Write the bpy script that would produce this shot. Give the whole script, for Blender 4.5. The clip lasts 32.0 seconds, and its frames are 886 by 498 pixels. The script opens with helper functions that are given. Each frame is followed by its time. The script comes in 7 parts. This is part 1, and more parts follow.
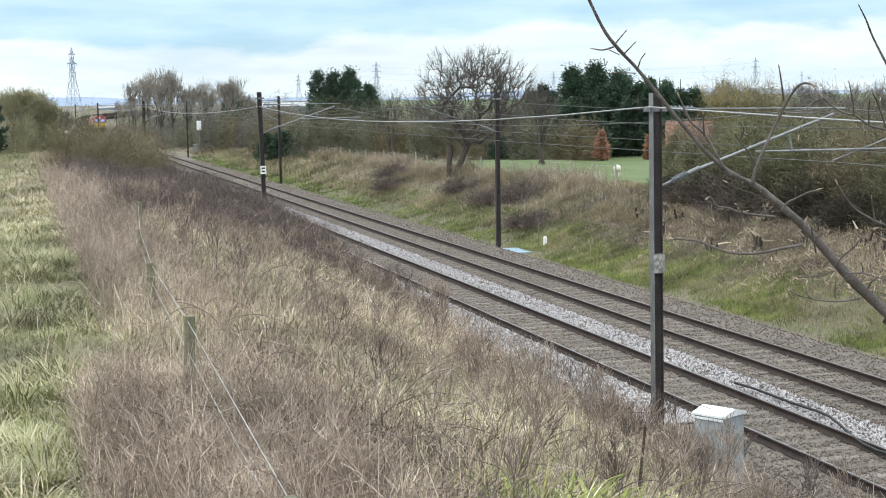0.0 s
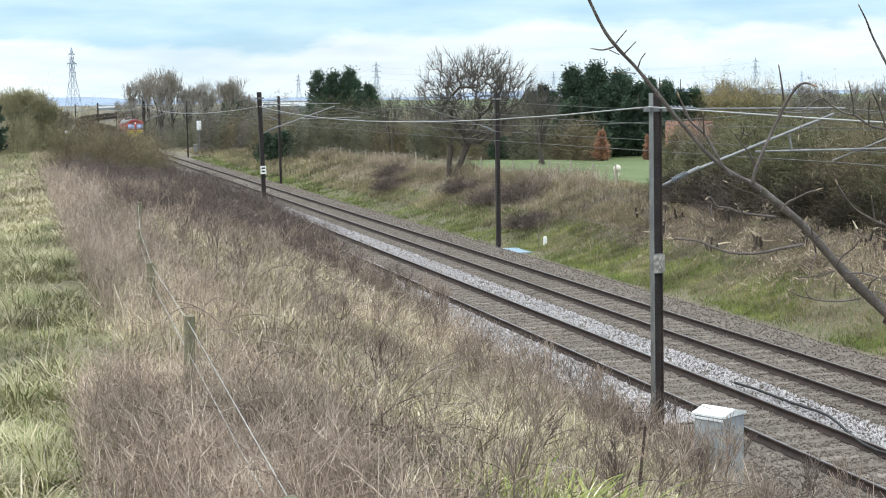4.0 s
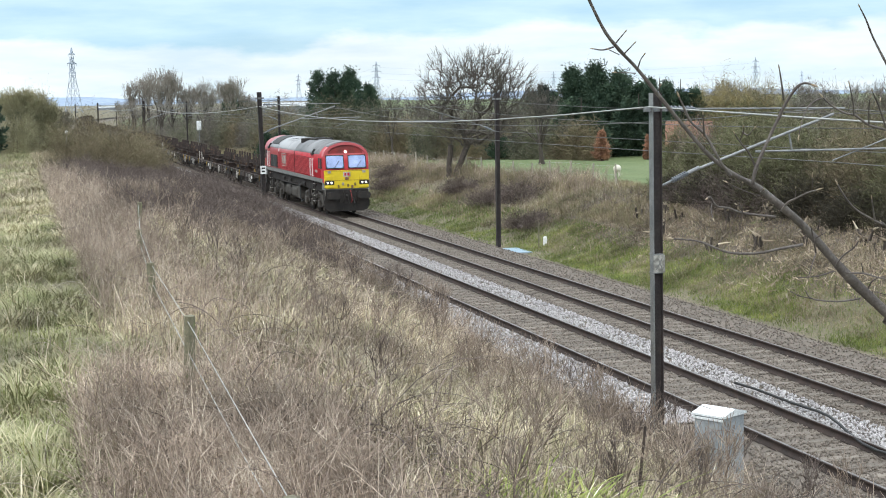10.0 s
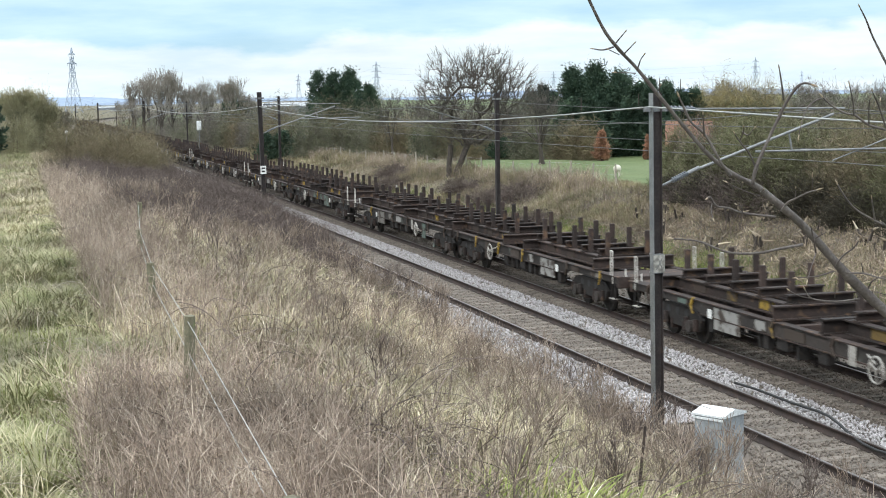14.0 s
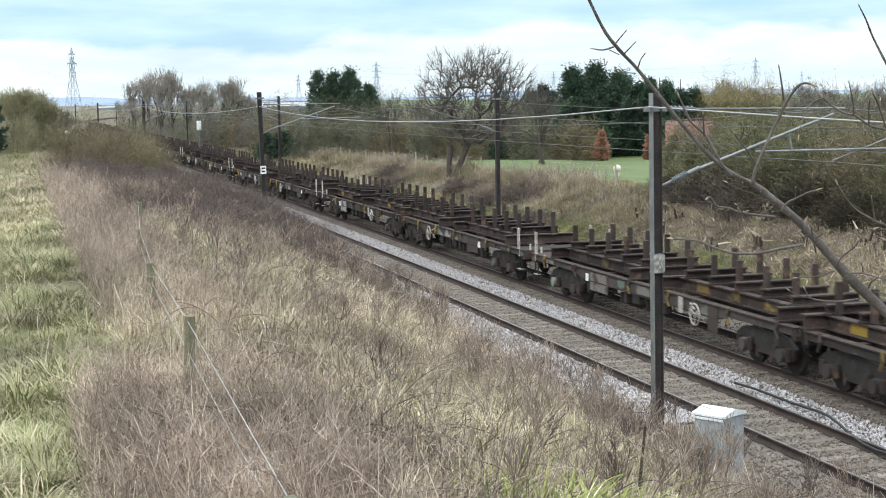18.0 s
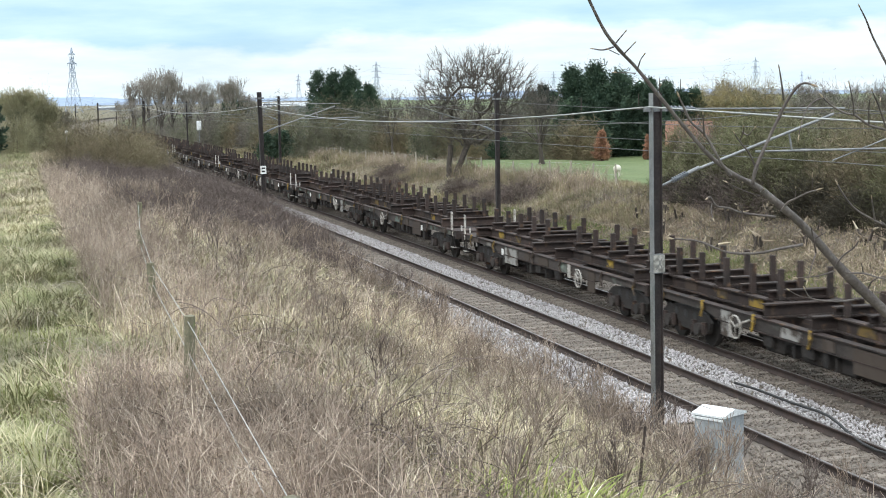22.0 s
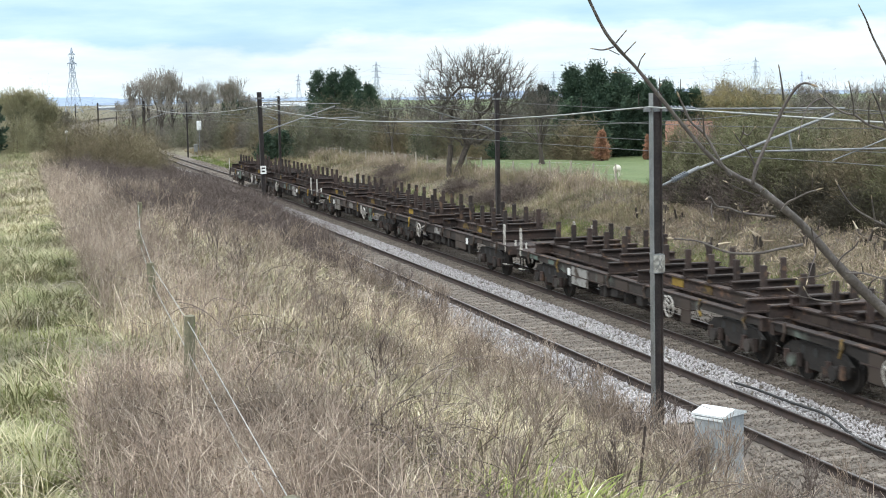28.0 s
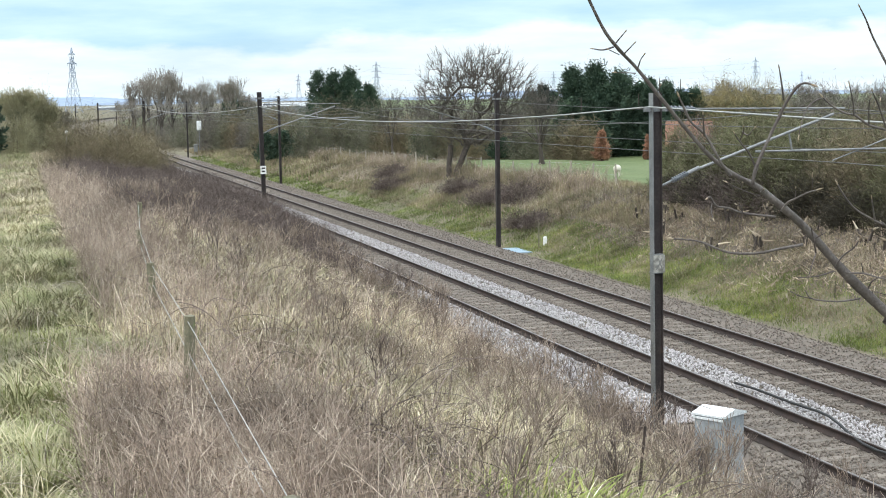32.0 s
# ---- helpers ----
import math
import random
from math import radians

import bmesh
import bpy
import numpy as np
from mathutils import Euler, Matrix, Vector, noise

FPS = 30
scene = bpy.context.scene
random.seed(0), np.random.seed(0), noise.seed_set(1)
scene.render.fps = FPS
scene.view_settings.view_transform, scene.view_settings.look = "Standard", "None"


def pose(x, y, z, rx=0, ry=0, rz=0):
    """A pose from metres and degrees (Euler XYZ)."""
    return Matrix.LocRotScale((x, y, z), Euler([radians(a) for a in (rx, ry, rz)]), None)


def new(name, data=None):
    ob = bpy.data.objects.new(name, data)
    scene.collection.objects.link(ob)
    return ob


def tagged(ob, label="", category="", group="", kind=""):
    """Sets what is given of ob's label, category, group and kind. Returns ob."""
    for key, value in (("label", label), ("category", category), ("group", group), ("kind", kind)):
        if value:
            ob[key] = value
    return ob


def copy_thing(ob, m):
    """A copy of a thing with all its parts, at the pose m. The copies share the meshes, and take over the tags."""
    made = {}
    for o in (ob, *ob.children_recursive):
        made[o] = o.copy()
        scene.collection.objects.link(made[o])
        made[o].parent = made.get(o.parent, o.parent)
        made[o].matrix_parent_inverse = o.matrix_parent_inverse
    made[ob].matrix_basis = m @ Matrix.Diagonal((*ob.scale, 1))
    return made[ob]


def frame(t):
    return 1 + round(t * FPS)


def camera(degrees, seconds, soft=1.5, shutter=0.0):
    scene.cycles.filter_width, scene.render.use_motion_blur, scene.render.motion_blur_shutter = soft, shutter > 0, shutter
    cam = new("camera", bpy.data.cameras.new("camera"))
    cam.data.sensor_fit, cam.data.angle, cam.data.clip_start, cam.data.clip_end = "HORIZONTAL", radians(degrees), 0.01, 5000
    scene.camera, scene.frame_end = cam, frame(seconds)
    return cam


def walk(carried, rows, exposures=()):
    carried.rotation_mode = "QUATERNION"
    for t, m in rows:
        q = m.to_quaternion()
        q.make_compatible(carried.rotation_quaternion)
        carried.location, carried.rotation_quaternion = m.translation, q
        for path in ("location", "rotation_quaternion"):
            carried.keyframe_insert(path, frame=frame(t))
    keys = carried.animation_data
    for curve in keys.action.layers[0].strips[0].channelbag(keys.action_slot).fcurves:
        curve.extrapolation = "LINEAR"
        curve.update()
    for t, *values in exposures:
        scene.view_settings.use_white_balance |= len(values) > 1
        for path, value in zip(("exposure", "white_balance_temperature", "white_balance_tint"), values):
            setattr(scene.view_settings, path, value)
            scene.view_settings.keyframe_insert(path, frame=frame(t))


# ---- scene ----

# ---------------------------------------------------------------- camera
EYE = (0.0, 0.0, 6.50)
cam = camera(33.08, 32.0, soft=1.0, shutter=0.16)
VIEW = pose(*EYE) @ pose(0, 0, 0, 90 - 5.933, 0, 0) @ pose(0, 0, 0, 0, 0, -0.913)
walk(cam, [(0.0, VIEW), (32.0, VIEW)], exposures=[(0.0, 0.03, 6330, 10), (12.5, 0.03, 6330, 10), (17.0, 0.10, 6330, 10), (32.0, 0.10, 6330, 10)])

# ---------------------------------------------------------------- world and sun
SUN_EL, SUN_AZ = 38.0, 215.0     # high soft sun behind thin cloud, behind the camera


def make_world():
    world = bpy.data.worlds.new("cloudy_sky")
    scene.world = world
    world.use_nodes = True
    nt = world.node_tree
    nt.nodes.clear()
    N, ln = nt.nodes.new, nt.links.new
    out, bg = N("ShaderNodeOutputWorld"), N("ShaderNodeBackground")
    sky = N("ShaderNodeTexSky")
    sky.sky_type, sky.sun_disc = "NISHITA", False
    sky.sun_elevation, sky.sun_rotation = radians(SUN_EL), radians(SUN_AZ)
    tc, mp, sep = N("ShaderNodeTexCoord"), N("ShaderNodeMapping"), N("ShaderNodeSeparateXYZ")
    mp.inputs["Scale"].default_value = (1.0, 1.0, 5.5)
    ln(tc.outputs["Generated"], mp.inputs["Vector"])
    ln(tc.outputs["Generated"], sep.inputs["Vector"])

    def cloud(scale, detail, rough, shift):
        n = N("ShaderNodeTexNoise")
        n.inputs["Scale"].default_value, n.inputs["Detail"].default_value, n.inputs["Roughness"].default_value = scale, detail, rough
        v = N("ShaderNodeVectorMath")
        v.inputs[1].default_value = (shift, shift * 0.7, 0)
        ln(mp.outputs["Vector"], v.inputs[0])
        ln(v.outputs["Vector"], n.inputs["Vector"])
        return n.outputs["Fac"]

    def math_node(op, a, b):
        m = N("ShaderNodeMath")
        m.operation = op
        for i, v in enumerate((a, b)):
            if isinstance(v, (int, float)):
                m.inputs[i].default_value = v
            else:
                ln(v, m.inputs[i])
        return m.outputs["Value"]

    def ramp(value, p0, c0, p1, c1):
        r = N("ShaderNodeValToRGB")
        r.color_ramp.elements[0].position, r.color_ramp.elements[0].color = p0, (*c0, 1)
        r.color_ramp.elements[1].position, r.color_ramp.elements[1].color = p1, (*c1, 1)
        ln(value, r.inputs["Fac"])
        return r.outputs["Color"]

    # bright cloud bank low down, blue-grey cloud with soft edges above it
    big, small = cloud(3.1, 7.0, 0.5, 2.3), cloud(9.0, 6.0, 0.55, 5.1)
    height = math_node("ADD", math_node("MULTIPLY", sep.outputs["Z"], 9.0), math_node("MULTIPLY", math_node("SUBTRACT", big, 0.5), 0.55))
    lumps = N("ShaderNodeTexNoise")
    lumps.inputs["Scale"].default_value, lumps.inputs["Detail"].default_value, lumps.inputs["Roughness"].default_value = 13.0, 7.0, 0.55
    mp2 = N("ShaderNodeMapping")
    mp2.inputs["Scale"].default_value = (1.0, 1.0, 2.2)
    ln(tc.outputs["Generated"], mp2.inputs["Vector"])
    ln(mp2.outputs["Vector"], lumps.inputs["Vector"])
    height = math_node("ADD", height, math_node("MULTIPLY", math_node("SUBTRACT", lumps.outputs["Fac"], 0.5), 0.34))
    deck = ramp(height, 0.325, (8.6, 9.8, 10.4), 0.385, (6.1, 8.45, 9.75))
    mottle = ramp(small, 0.35, (0.88, 0.93, 0.965), 0.68, (1.22, 1.14, 1.08))
    clouds = N("ShaderNodeMix")
    clouds.data_type, clouds.blend_type = "RGBA", "MULTIPLY"
    clouds.inputs["Factor"].default_value = 1.0
    ln(deck, clouds.inputs["A"])
    ln(mottle, clouds.inputs["B"])
    # thinner, brighter cloud overhead
    zen = N("ShaderNodeMapRange")
    zen.inputs["From Min"].default_value, zen.inputs["From Max"].default_value = 0.10, 0.75
    zen.inputs["To Min"].default_value, zen.inputs["To Max"].default_value = 1.0, 3.4
    ln(sep.outputs["Z"], zen.inputs["Value"])
    veil = N("ShaderNodeMix")
    veil.data_type = "RGBA"
    high = N("ShaderNodeMapRange")
    high.inputs["From Min"].default_value, high.inputs["From Max"].default_value = 0.08, 0.28
    ln(sep.outputs["Z"], high.inputs["Value"])
    ln(high.outputs["Result"], veil.inputs["Factor"])
    ln(clouds.outputs["Result"], veil.inputs["A"])
    veil.inputs["B"].default_value = (6.45, 7.0, 7.25, 1)
    lift = N("ShaderNodeVectorMath")
    lift.operation = "SCALE"
    ln(veil.outputs["Result"], lift.inputs[0])
    ln(zen.outputs["Result"], lift.inputs["Scale"])
    mix = N("ShaderNodeMix")
    mix.data_type = "RGBA"
    ln(ramp(cloud(2.4, 5.0, 0.5, 9.7), 0.30, (0.8, 0.8, 0.8), 0.5, (1, 1, 1)), mix.inputs["Factor"])
    ln(sky.outputs["Color"], mix.inputs["A"])
    ln(lift.outputs["Vector"], mix.inputs["B"])
    ln(mix.outputs["Result"], bg.inputs["Color"])
    bg.inputs["Strength"].default_value = 0.10
    ln(bg.outputs["Background"], out.inputs["Surface"])


make_world()
sun_data = bpy.data.lights.new("sun", "SUN")
sun_data.energy, sun_data.angle, sun_data.color = 1.5, radians(12), (1.0, 0.96, 0.90)
sun = new("sun", sun_data)
_az = radians(SUN_AZ)
_sv = Vector((math.sin(_az) * math.cos(radians(SUN_EL)), math.cos(_az) * math.cos(radians(SUN_EL)), math.sin(radians(SUN_EL))))
sun.rotation_euler = _sv.to_track_quat("Z", "Y").to_euler()
sun.location = (0, -30, 60)
scene.view_settings.exposure = 0.0

# ---------------------------------------------------------------- the line of the railway
# s: metres along the far track (away from the camera), o: metres to the right of it
KNOT_S = (0, 80, 160, 240, 320, 380, 430, 620)
KNOT_K = (-9e-5, 2e-5, 1e-5, 2e-5, 4e-5, 3e-4, 9e-4, 9e-4)
LINE_S = np.arange(-900.0, 1500.0, 1.0)
_k = np.where(LINE_S > 640, 0.0, np.interp(LINE_S, KNOT_S, KNOT_K))
_k = np.where(LINE_S < -60, 0.0, _k)
_ph = np.concatenate([[0], np.cumsum((_k[1:] + _k[:-1]) / 2)])
_i0 = int(900)
LINE_P = -0.27624 + _ph - _ph[_i0]
_dx, _dy = np.sin(LINE_P), np.cos(LINE_P)
_lx = np.concatenate([[0], np.cumsum((_dx[1:] + _dx[:-1]) / 2)])
_ly = np.concatenate([[0], np.cumsum((_dy[1:] + _dy[:-1]) / 2)])
LINE_X = 5.483 + _lx - _lx[_i0]
LINE_Y = 45.0 + _ly - _ly[_i0]
NEAR = -3.576          # the near track's centre line
GRADE = -0.00336


def zr(s):
    return GRADE * np.clip(s, -300, 420)


def xy(s, o):
    s = np.asarray(s, float)
    h = np.interp(s, LINE_S, LINE_P)
    x0, y0 = np.interp(s, LINE_S, LINE_X), np.interp(s, LINE_S, LINE_Y)
    over = np.where(s > LINE_S[-1], s - LINE_S[-1], np.where(s < LINE_S[0], s - LINE_S[0], 0.0))
    x0, y0 = x0 + over * np.sin(h), y0 + over * np.cos(h)
    return x0 + o * np.cos(h), y0 - o * np.sin(h)


def so(x, y):
    i = int(np.argmin((LINE_X - x) ** 2 + (LINE_Y - y) ** 2))
    h = LINE_P[i]
    dx, dy = x - LINE_X[i], y - LINE_Y[i]
    return LINE_S[i] + dx * math.sin(h) + dy * math.cos(h), dx * math.cos(h) - dy * math.sin(h)


def smooth(a, b, v):
    q = np.clip((v - a) / (b - a), 0, 1)
    return q * q * (3 - 2 * q)


def bumps(s, o):
    return (np.sin(s * 0.31 + 1.3 * np.sin(o * 0.23)) * np.sin(o * 0.37 + 0.8 * np.sin(s * 0.17)) * 0.6
            + np.sin(s * 0.9 + o * 0.7) * np.sin(o * 1.1 - s * 0.4) * 0.25)


def ground_z(s, o):
    """Height of the ground: track bed, cutting sides, fields."""
    s, o = np.asarray(s, float), np.asarray(o, float)
    base = zr(s)
    hr = np.interp(s, (-40, 30, 56, 78, 116, 160, 300, 600, 1500), (1.7, 1.8, 1.35, 1.25, 0.8, 0.4, 0.4, 0.0, -1.5))
    hl = np.interp(s, (-40, -5, 30, 80, 150, 250, 600, 1500), (2.7, 2.6, 2.3, 1.9, 1.2, 0.6, 0.0, -1.5))
    bed = -0.185 - 0.38 * smooth(2.5, 3.5, o) - 0.155 * smooth(-5.8, -6.4, o)
    right = -0.57 + (hr + 0.57) * smooth(3.7, 11.5, o) ** 0.85
    left = -0.34 + (hl + 0.34) * np.clip((-6.4 - o) / 7.4, 1e-6, 1) ** np.interp(s, (-18, 8, 24), (0.92, 0.55, 0.33))
    z = np.where(o > 3.7, right, np.where(o < -6.4, left, bed))
    z = z + bumps(s, o) * 0.22 * (smooth(4.0, 6.5, o) + smooth(-6.8, -9.0, o))
    z = z + 0.20 * (value_noise(s * 0.75, o * 0.9, 3) - 0.5) * smooth(-15.6, -17.0, o)
    fall = -2.2 * smooth(30, 260, np.abs(o)) * smooth(20, 160, s)
    return base + z + fall


# ---------------------------------------------------------------- materials
def nodes_of(name):
    m = bpy.data.materials.new(name)
    m.use_nodes = True
    nt = m.node_tree
    return m, nt, nt.nodes["Principled BSDF"]


def mat(name, c1, c2=None, scale=4.0, rough=0.8, metal=0.0, bump=0.0, fine=None, spots=None, island=0.0, obrand=0.0, spec=0.35, grain=0.22):
    """c1 and c2 mixed by noise; fine: size of grain; spots: (colour, threshold, scale); island, obrand: brightness spread per piece."""
    m, nt, bs = nodes_of(name)
    ln, N = nt.links.new, nt.nodes.new
    bs.inputs["Roughness"].default_value, bs.inputs["Metallic"].default_value = rough, metal
    bs.inputs["Specular IOR Level"].default_value = spec
    c2 = c2 or tuple(v * 0.8 for v in c1)
    tc = N("ShaderNodeTexCoord")
    coord = tc.outputs["Object"]
    if obrand:
        oi, add = N("ShaderNodeObjectInfo"), N("ShaderNodeVectorMath")
        sc = N("ShaderNodeMath")
        sc.operation, sc.inputs[1].default_value = "MULTIPLY", 53.0
        ln(oi.outputs["Random"], sc.inputs[0])
        ln(coord, add.inputs[0])
        ln(sc.outputs["Value"], add.inputs[1])
        coord = add.outputs["Vector"]
    n1 = N("ShaderNodeTexNoise")
    n1.inputs["Scale"].default_value, n1.inputs["Detail"].default_value = scale, 6.0
    ln(coord, n1.inputs["Vector"])
    rp = N("ShaderNodeValToRGB")
    rp.color_ramp.elements[0].position, rp.color_ramp.elements[1].position = 0.36, 0.64
    rp.color_ramp.elements[0].color, rp.color_ramp.elements[1].color = (*c1, 1), (*c2, 1)
    ln(n1.outputs["Fac"], rp.inputs["Fac"])
    col = rp.outputs["Color"]
    n2 = N("ShaderNodeTexNoise")
    n2.inputs["Scale"].default_value, n2.inputs["Detail"].default_value = fine or scale * 9, 4.0
    ln(coord, n2.inputs["Vector"])
    hs = N("ShaderNodeHueSaturation")
    mr = N("ShaderNodeMapRange")
    mr.inputs["From Min"].default_value, mr.inputs["From Max"].default_value = 0.3, 0.7
    mr.inputs["To Min"].default_value, mr.inputs["To Max"].default_value = 1 - grain, 1 + grain
    ln(n2.outputs["Fac"], mr.inputs["Value"])
    ln(mr.outputs["Result"], hs.inputs["Value"])
    ln(col, hs.inputs["Color"])
    col = hs.outputs["Color"]
    if spots:
        n3 = N("ShaderNodeTexNoise")
        n3.inputs["Scale"].default_value, n3.inputs["Detail"].default_value = spots[2], 8.0
        ln(coord, n3.inputs["Vector"])
        r3 = N("ShaderNodeValToRGB")
        r3.color_ramp.elements[0].position, r3.color_ramp.elements[1].position = spots[1], spots[1] + 0.12
        mx = N("ShaderNodeMix")
        mx.data_type = "RGBA"
        ln(n3.outputs["Fac"], r3.inputs["Fac"])
        ln(r3.outputs["Color"], mx.inputs["Factor"])
        ln(col, mx.inputs["A"])
        mx.inputs["B"].default_value = (*spots[0], 1)
        col = mx.outputs["Result"]
    for amount, node, sock in ((island, "ShaderNodeNewGeometry", "Random Per Island"), (obrand, "ShaderNodeObjectInfo", "Random")):
        if amount:
            g = N(node)
            h2, m2 = N("ShaderNodeHueSaturation"), N("ShaderNodeMapRange")
            m2.inputs["To Min"].default_value, m2.inputs["To Max"].default_value = 1 - amount, 1 + amount
            ln(g.outputs[sock], m2.inputs["Value"])
            ln(m2.outputs["Result"], h2.inputs["Value"])
            ln(col, h2.inputs["Color"])
            col = h2.outputs["Color"]
    ln(col, bs.inputs["Base Color"])
    if bump:
        b = N("ShaderNodeBump")
        b.inputs["Strength"].default_value, b.inputs["Distance"].default_value = bump, 0.02
        ln(n2.outputs["Fac"], b.inputs["Height"])
        ln(b.outputs["Normal"], bs.inputs["Normal"])
    return m


def varied(name, stops, rough=0.8):
    """Paint whose tone differs from piece to piece: each object takes one of the stops, stained by noise."""
    m, nt, bs = nodes_of(name)
    ln, N = nt.links.new, nt.nodes.new
    bs.inputs["Roughness"].default_value, bs.inputs["Specular IOR Level"].default_value = rough, 0.3
    oi, rp = N("ShaderNodeObjectInfo"), N("ShaderNodeValToRGB")
    rp.color_ramp.interpolation = "CONSTANT"
    el = rp.color_ramp.elements
    while len(el) < len(stops):
        el.new(0.5)
    for i, c in enumerate(stops):
        el[i].position, el[i].color = i / len(stops), (*c, 1)
    ln(oi.outputs["Random"], rp.inputs["Fac"])
    tc, n1, r1, mx = N("ShaderNodeTexCoord"), N("ShaderNodeTexNoise"), N("ShaderNodeValToRGB"), N("ShaderNodeMix")
    n1.inputs["Scale"].default_value, n1.inputs["Detail"].default_value = 3.5, 8.0
    r1.color_ramp.elements[0].position, r1.color_ramp.elements[1].position = 0.46, 0.60
    ln(tc.outputs["Object"], n1.inputs["Vector"])
    ln(n1.outputs["Fac"], r1.inputs["Fac"])
    mx.data_type = "RGBA"
    ln(r1.outputs["Color"], mx.inputs["Factor"])
    ln(rp.outputs["Color"], mx.inputs["A"])
    mx.inputs["B"].default_value = (0.055, 0.042, 0.034, 1)
    ln(mx.outputs["Result"], bs.inputs["Base Color"])
    return m


def veg(name, stops, rough=0.85):
    """Plants: the colour of each blade is picked at random from stops."""
    m, nt, bs = nodes_of(name)
    ln, N = nt.links.new, nt.nodes.new
    bs.inputs["Roughness"].default_value = rough
    bs.inputs["Specular IOR Level"].default_value = 0.2
    g = N("ShaderNodeNewGeometry")
    rp = N("ShaderNodeValToRGB")
    el = rp.color_ramp.elements
    while len(el) < len(stops):
        el.new(0.5)
    for i, c in enumerate(sorted(stops, key=sum)):
        el[i].position, el[i].color = i / (len(stops) - 1), (*c, 1)
    # neighbouring blades share a tone, so that tufts and thickets stand out from one another
    tc, n0, m0, hal, ad = N("ShaderNodeTexCoord"), N("ShaderNodeTexNoise"), N("ShaderNodeMapRange"), N("ShaderNodeMath"), N("ShaderNodeMath")
    n0.inputs["Scale"].default_value, n0.inputs["Detail"].default_value = 1.3, 3.0
    ln(tc.outputs["Object"], n0.inputs["Vector"])
    m0.inputs["From Min"].default_value, m0.inputs["From Max"].default_value = 0.32, 0.68
    m0.inputs["To Min"].default_value, m0.inputs["To Max"].default_value = 0.0, 0.40
    ln(n0.outputs["Fac"], m0.inputs["Value"])
    hal.operation, hal.inputs[1].default_value = "MULTIPLY", 0.60
    ln(g.outputs["Random Per Island"], hal.inputs[0])
    ad.operation = "ADD"
    ln(m0.outputs["Result"], ad.inputs[0])
    ln(hal.outputs["Value"], ad.inputs[1])
    ln(ad.outputs["Value"], rp.inputs["Fac"])
    n1 = N("ShaderNodeTexNoise")
    n1.inputs["Scale"].default_value, n1.inputs["Detail"].default_value = 0.35, 4.0
    ln(tc.outputs["Object"], n1.inputs["Vector"])
    hs, mr = N("ShaderNodeHueSaturation"), N("ShaderNodeMapRange")
    mr.inputs["From Min"].default_value, mr.inputs["From Max"].default_value = 0.3, 0.7
    mr.inputs["To Min"].default_value, mr.inputs["To Max"].default_value = 0.45, 1.25
    ln(n1.outputs["Fac"], mr.inputs["Value"])
    ln(mr.outputs["Result"], hs.inputs["Value"])
    ln(rp.outputs["Color"], hs.inputs["Color"])
    n2, h2, m2 = N("ShaderNodeTexNoise"), N("ShaderNodeHueSaturation"), N("ShaderNodeMapRange")
    n2.inputs["Scale"].default_value, n2.inputs["Detail"].default_value = 1.7, 3.0
    ln(tc.outputs["Object"], n2.inputs["Vector"])
    m2.inputs["From Min"].default_value, m2.inputs["From Max"].default_value = 0.3, 0.7
    m2.inputs["To Min"].default_value, m2.inputs["To Max"].default_value = 0.72, 1.28
    ln(n2.outputs["Fac"], m2.inputs["Value"])
    ln(m2.outputs["Result"], h2.inputs["Value"])
    ln(hs.outputs["Color"], h2.inputs["Color"])
    ln(h2.outputs["Color"], bs.inputs["Base Color"])
    return m


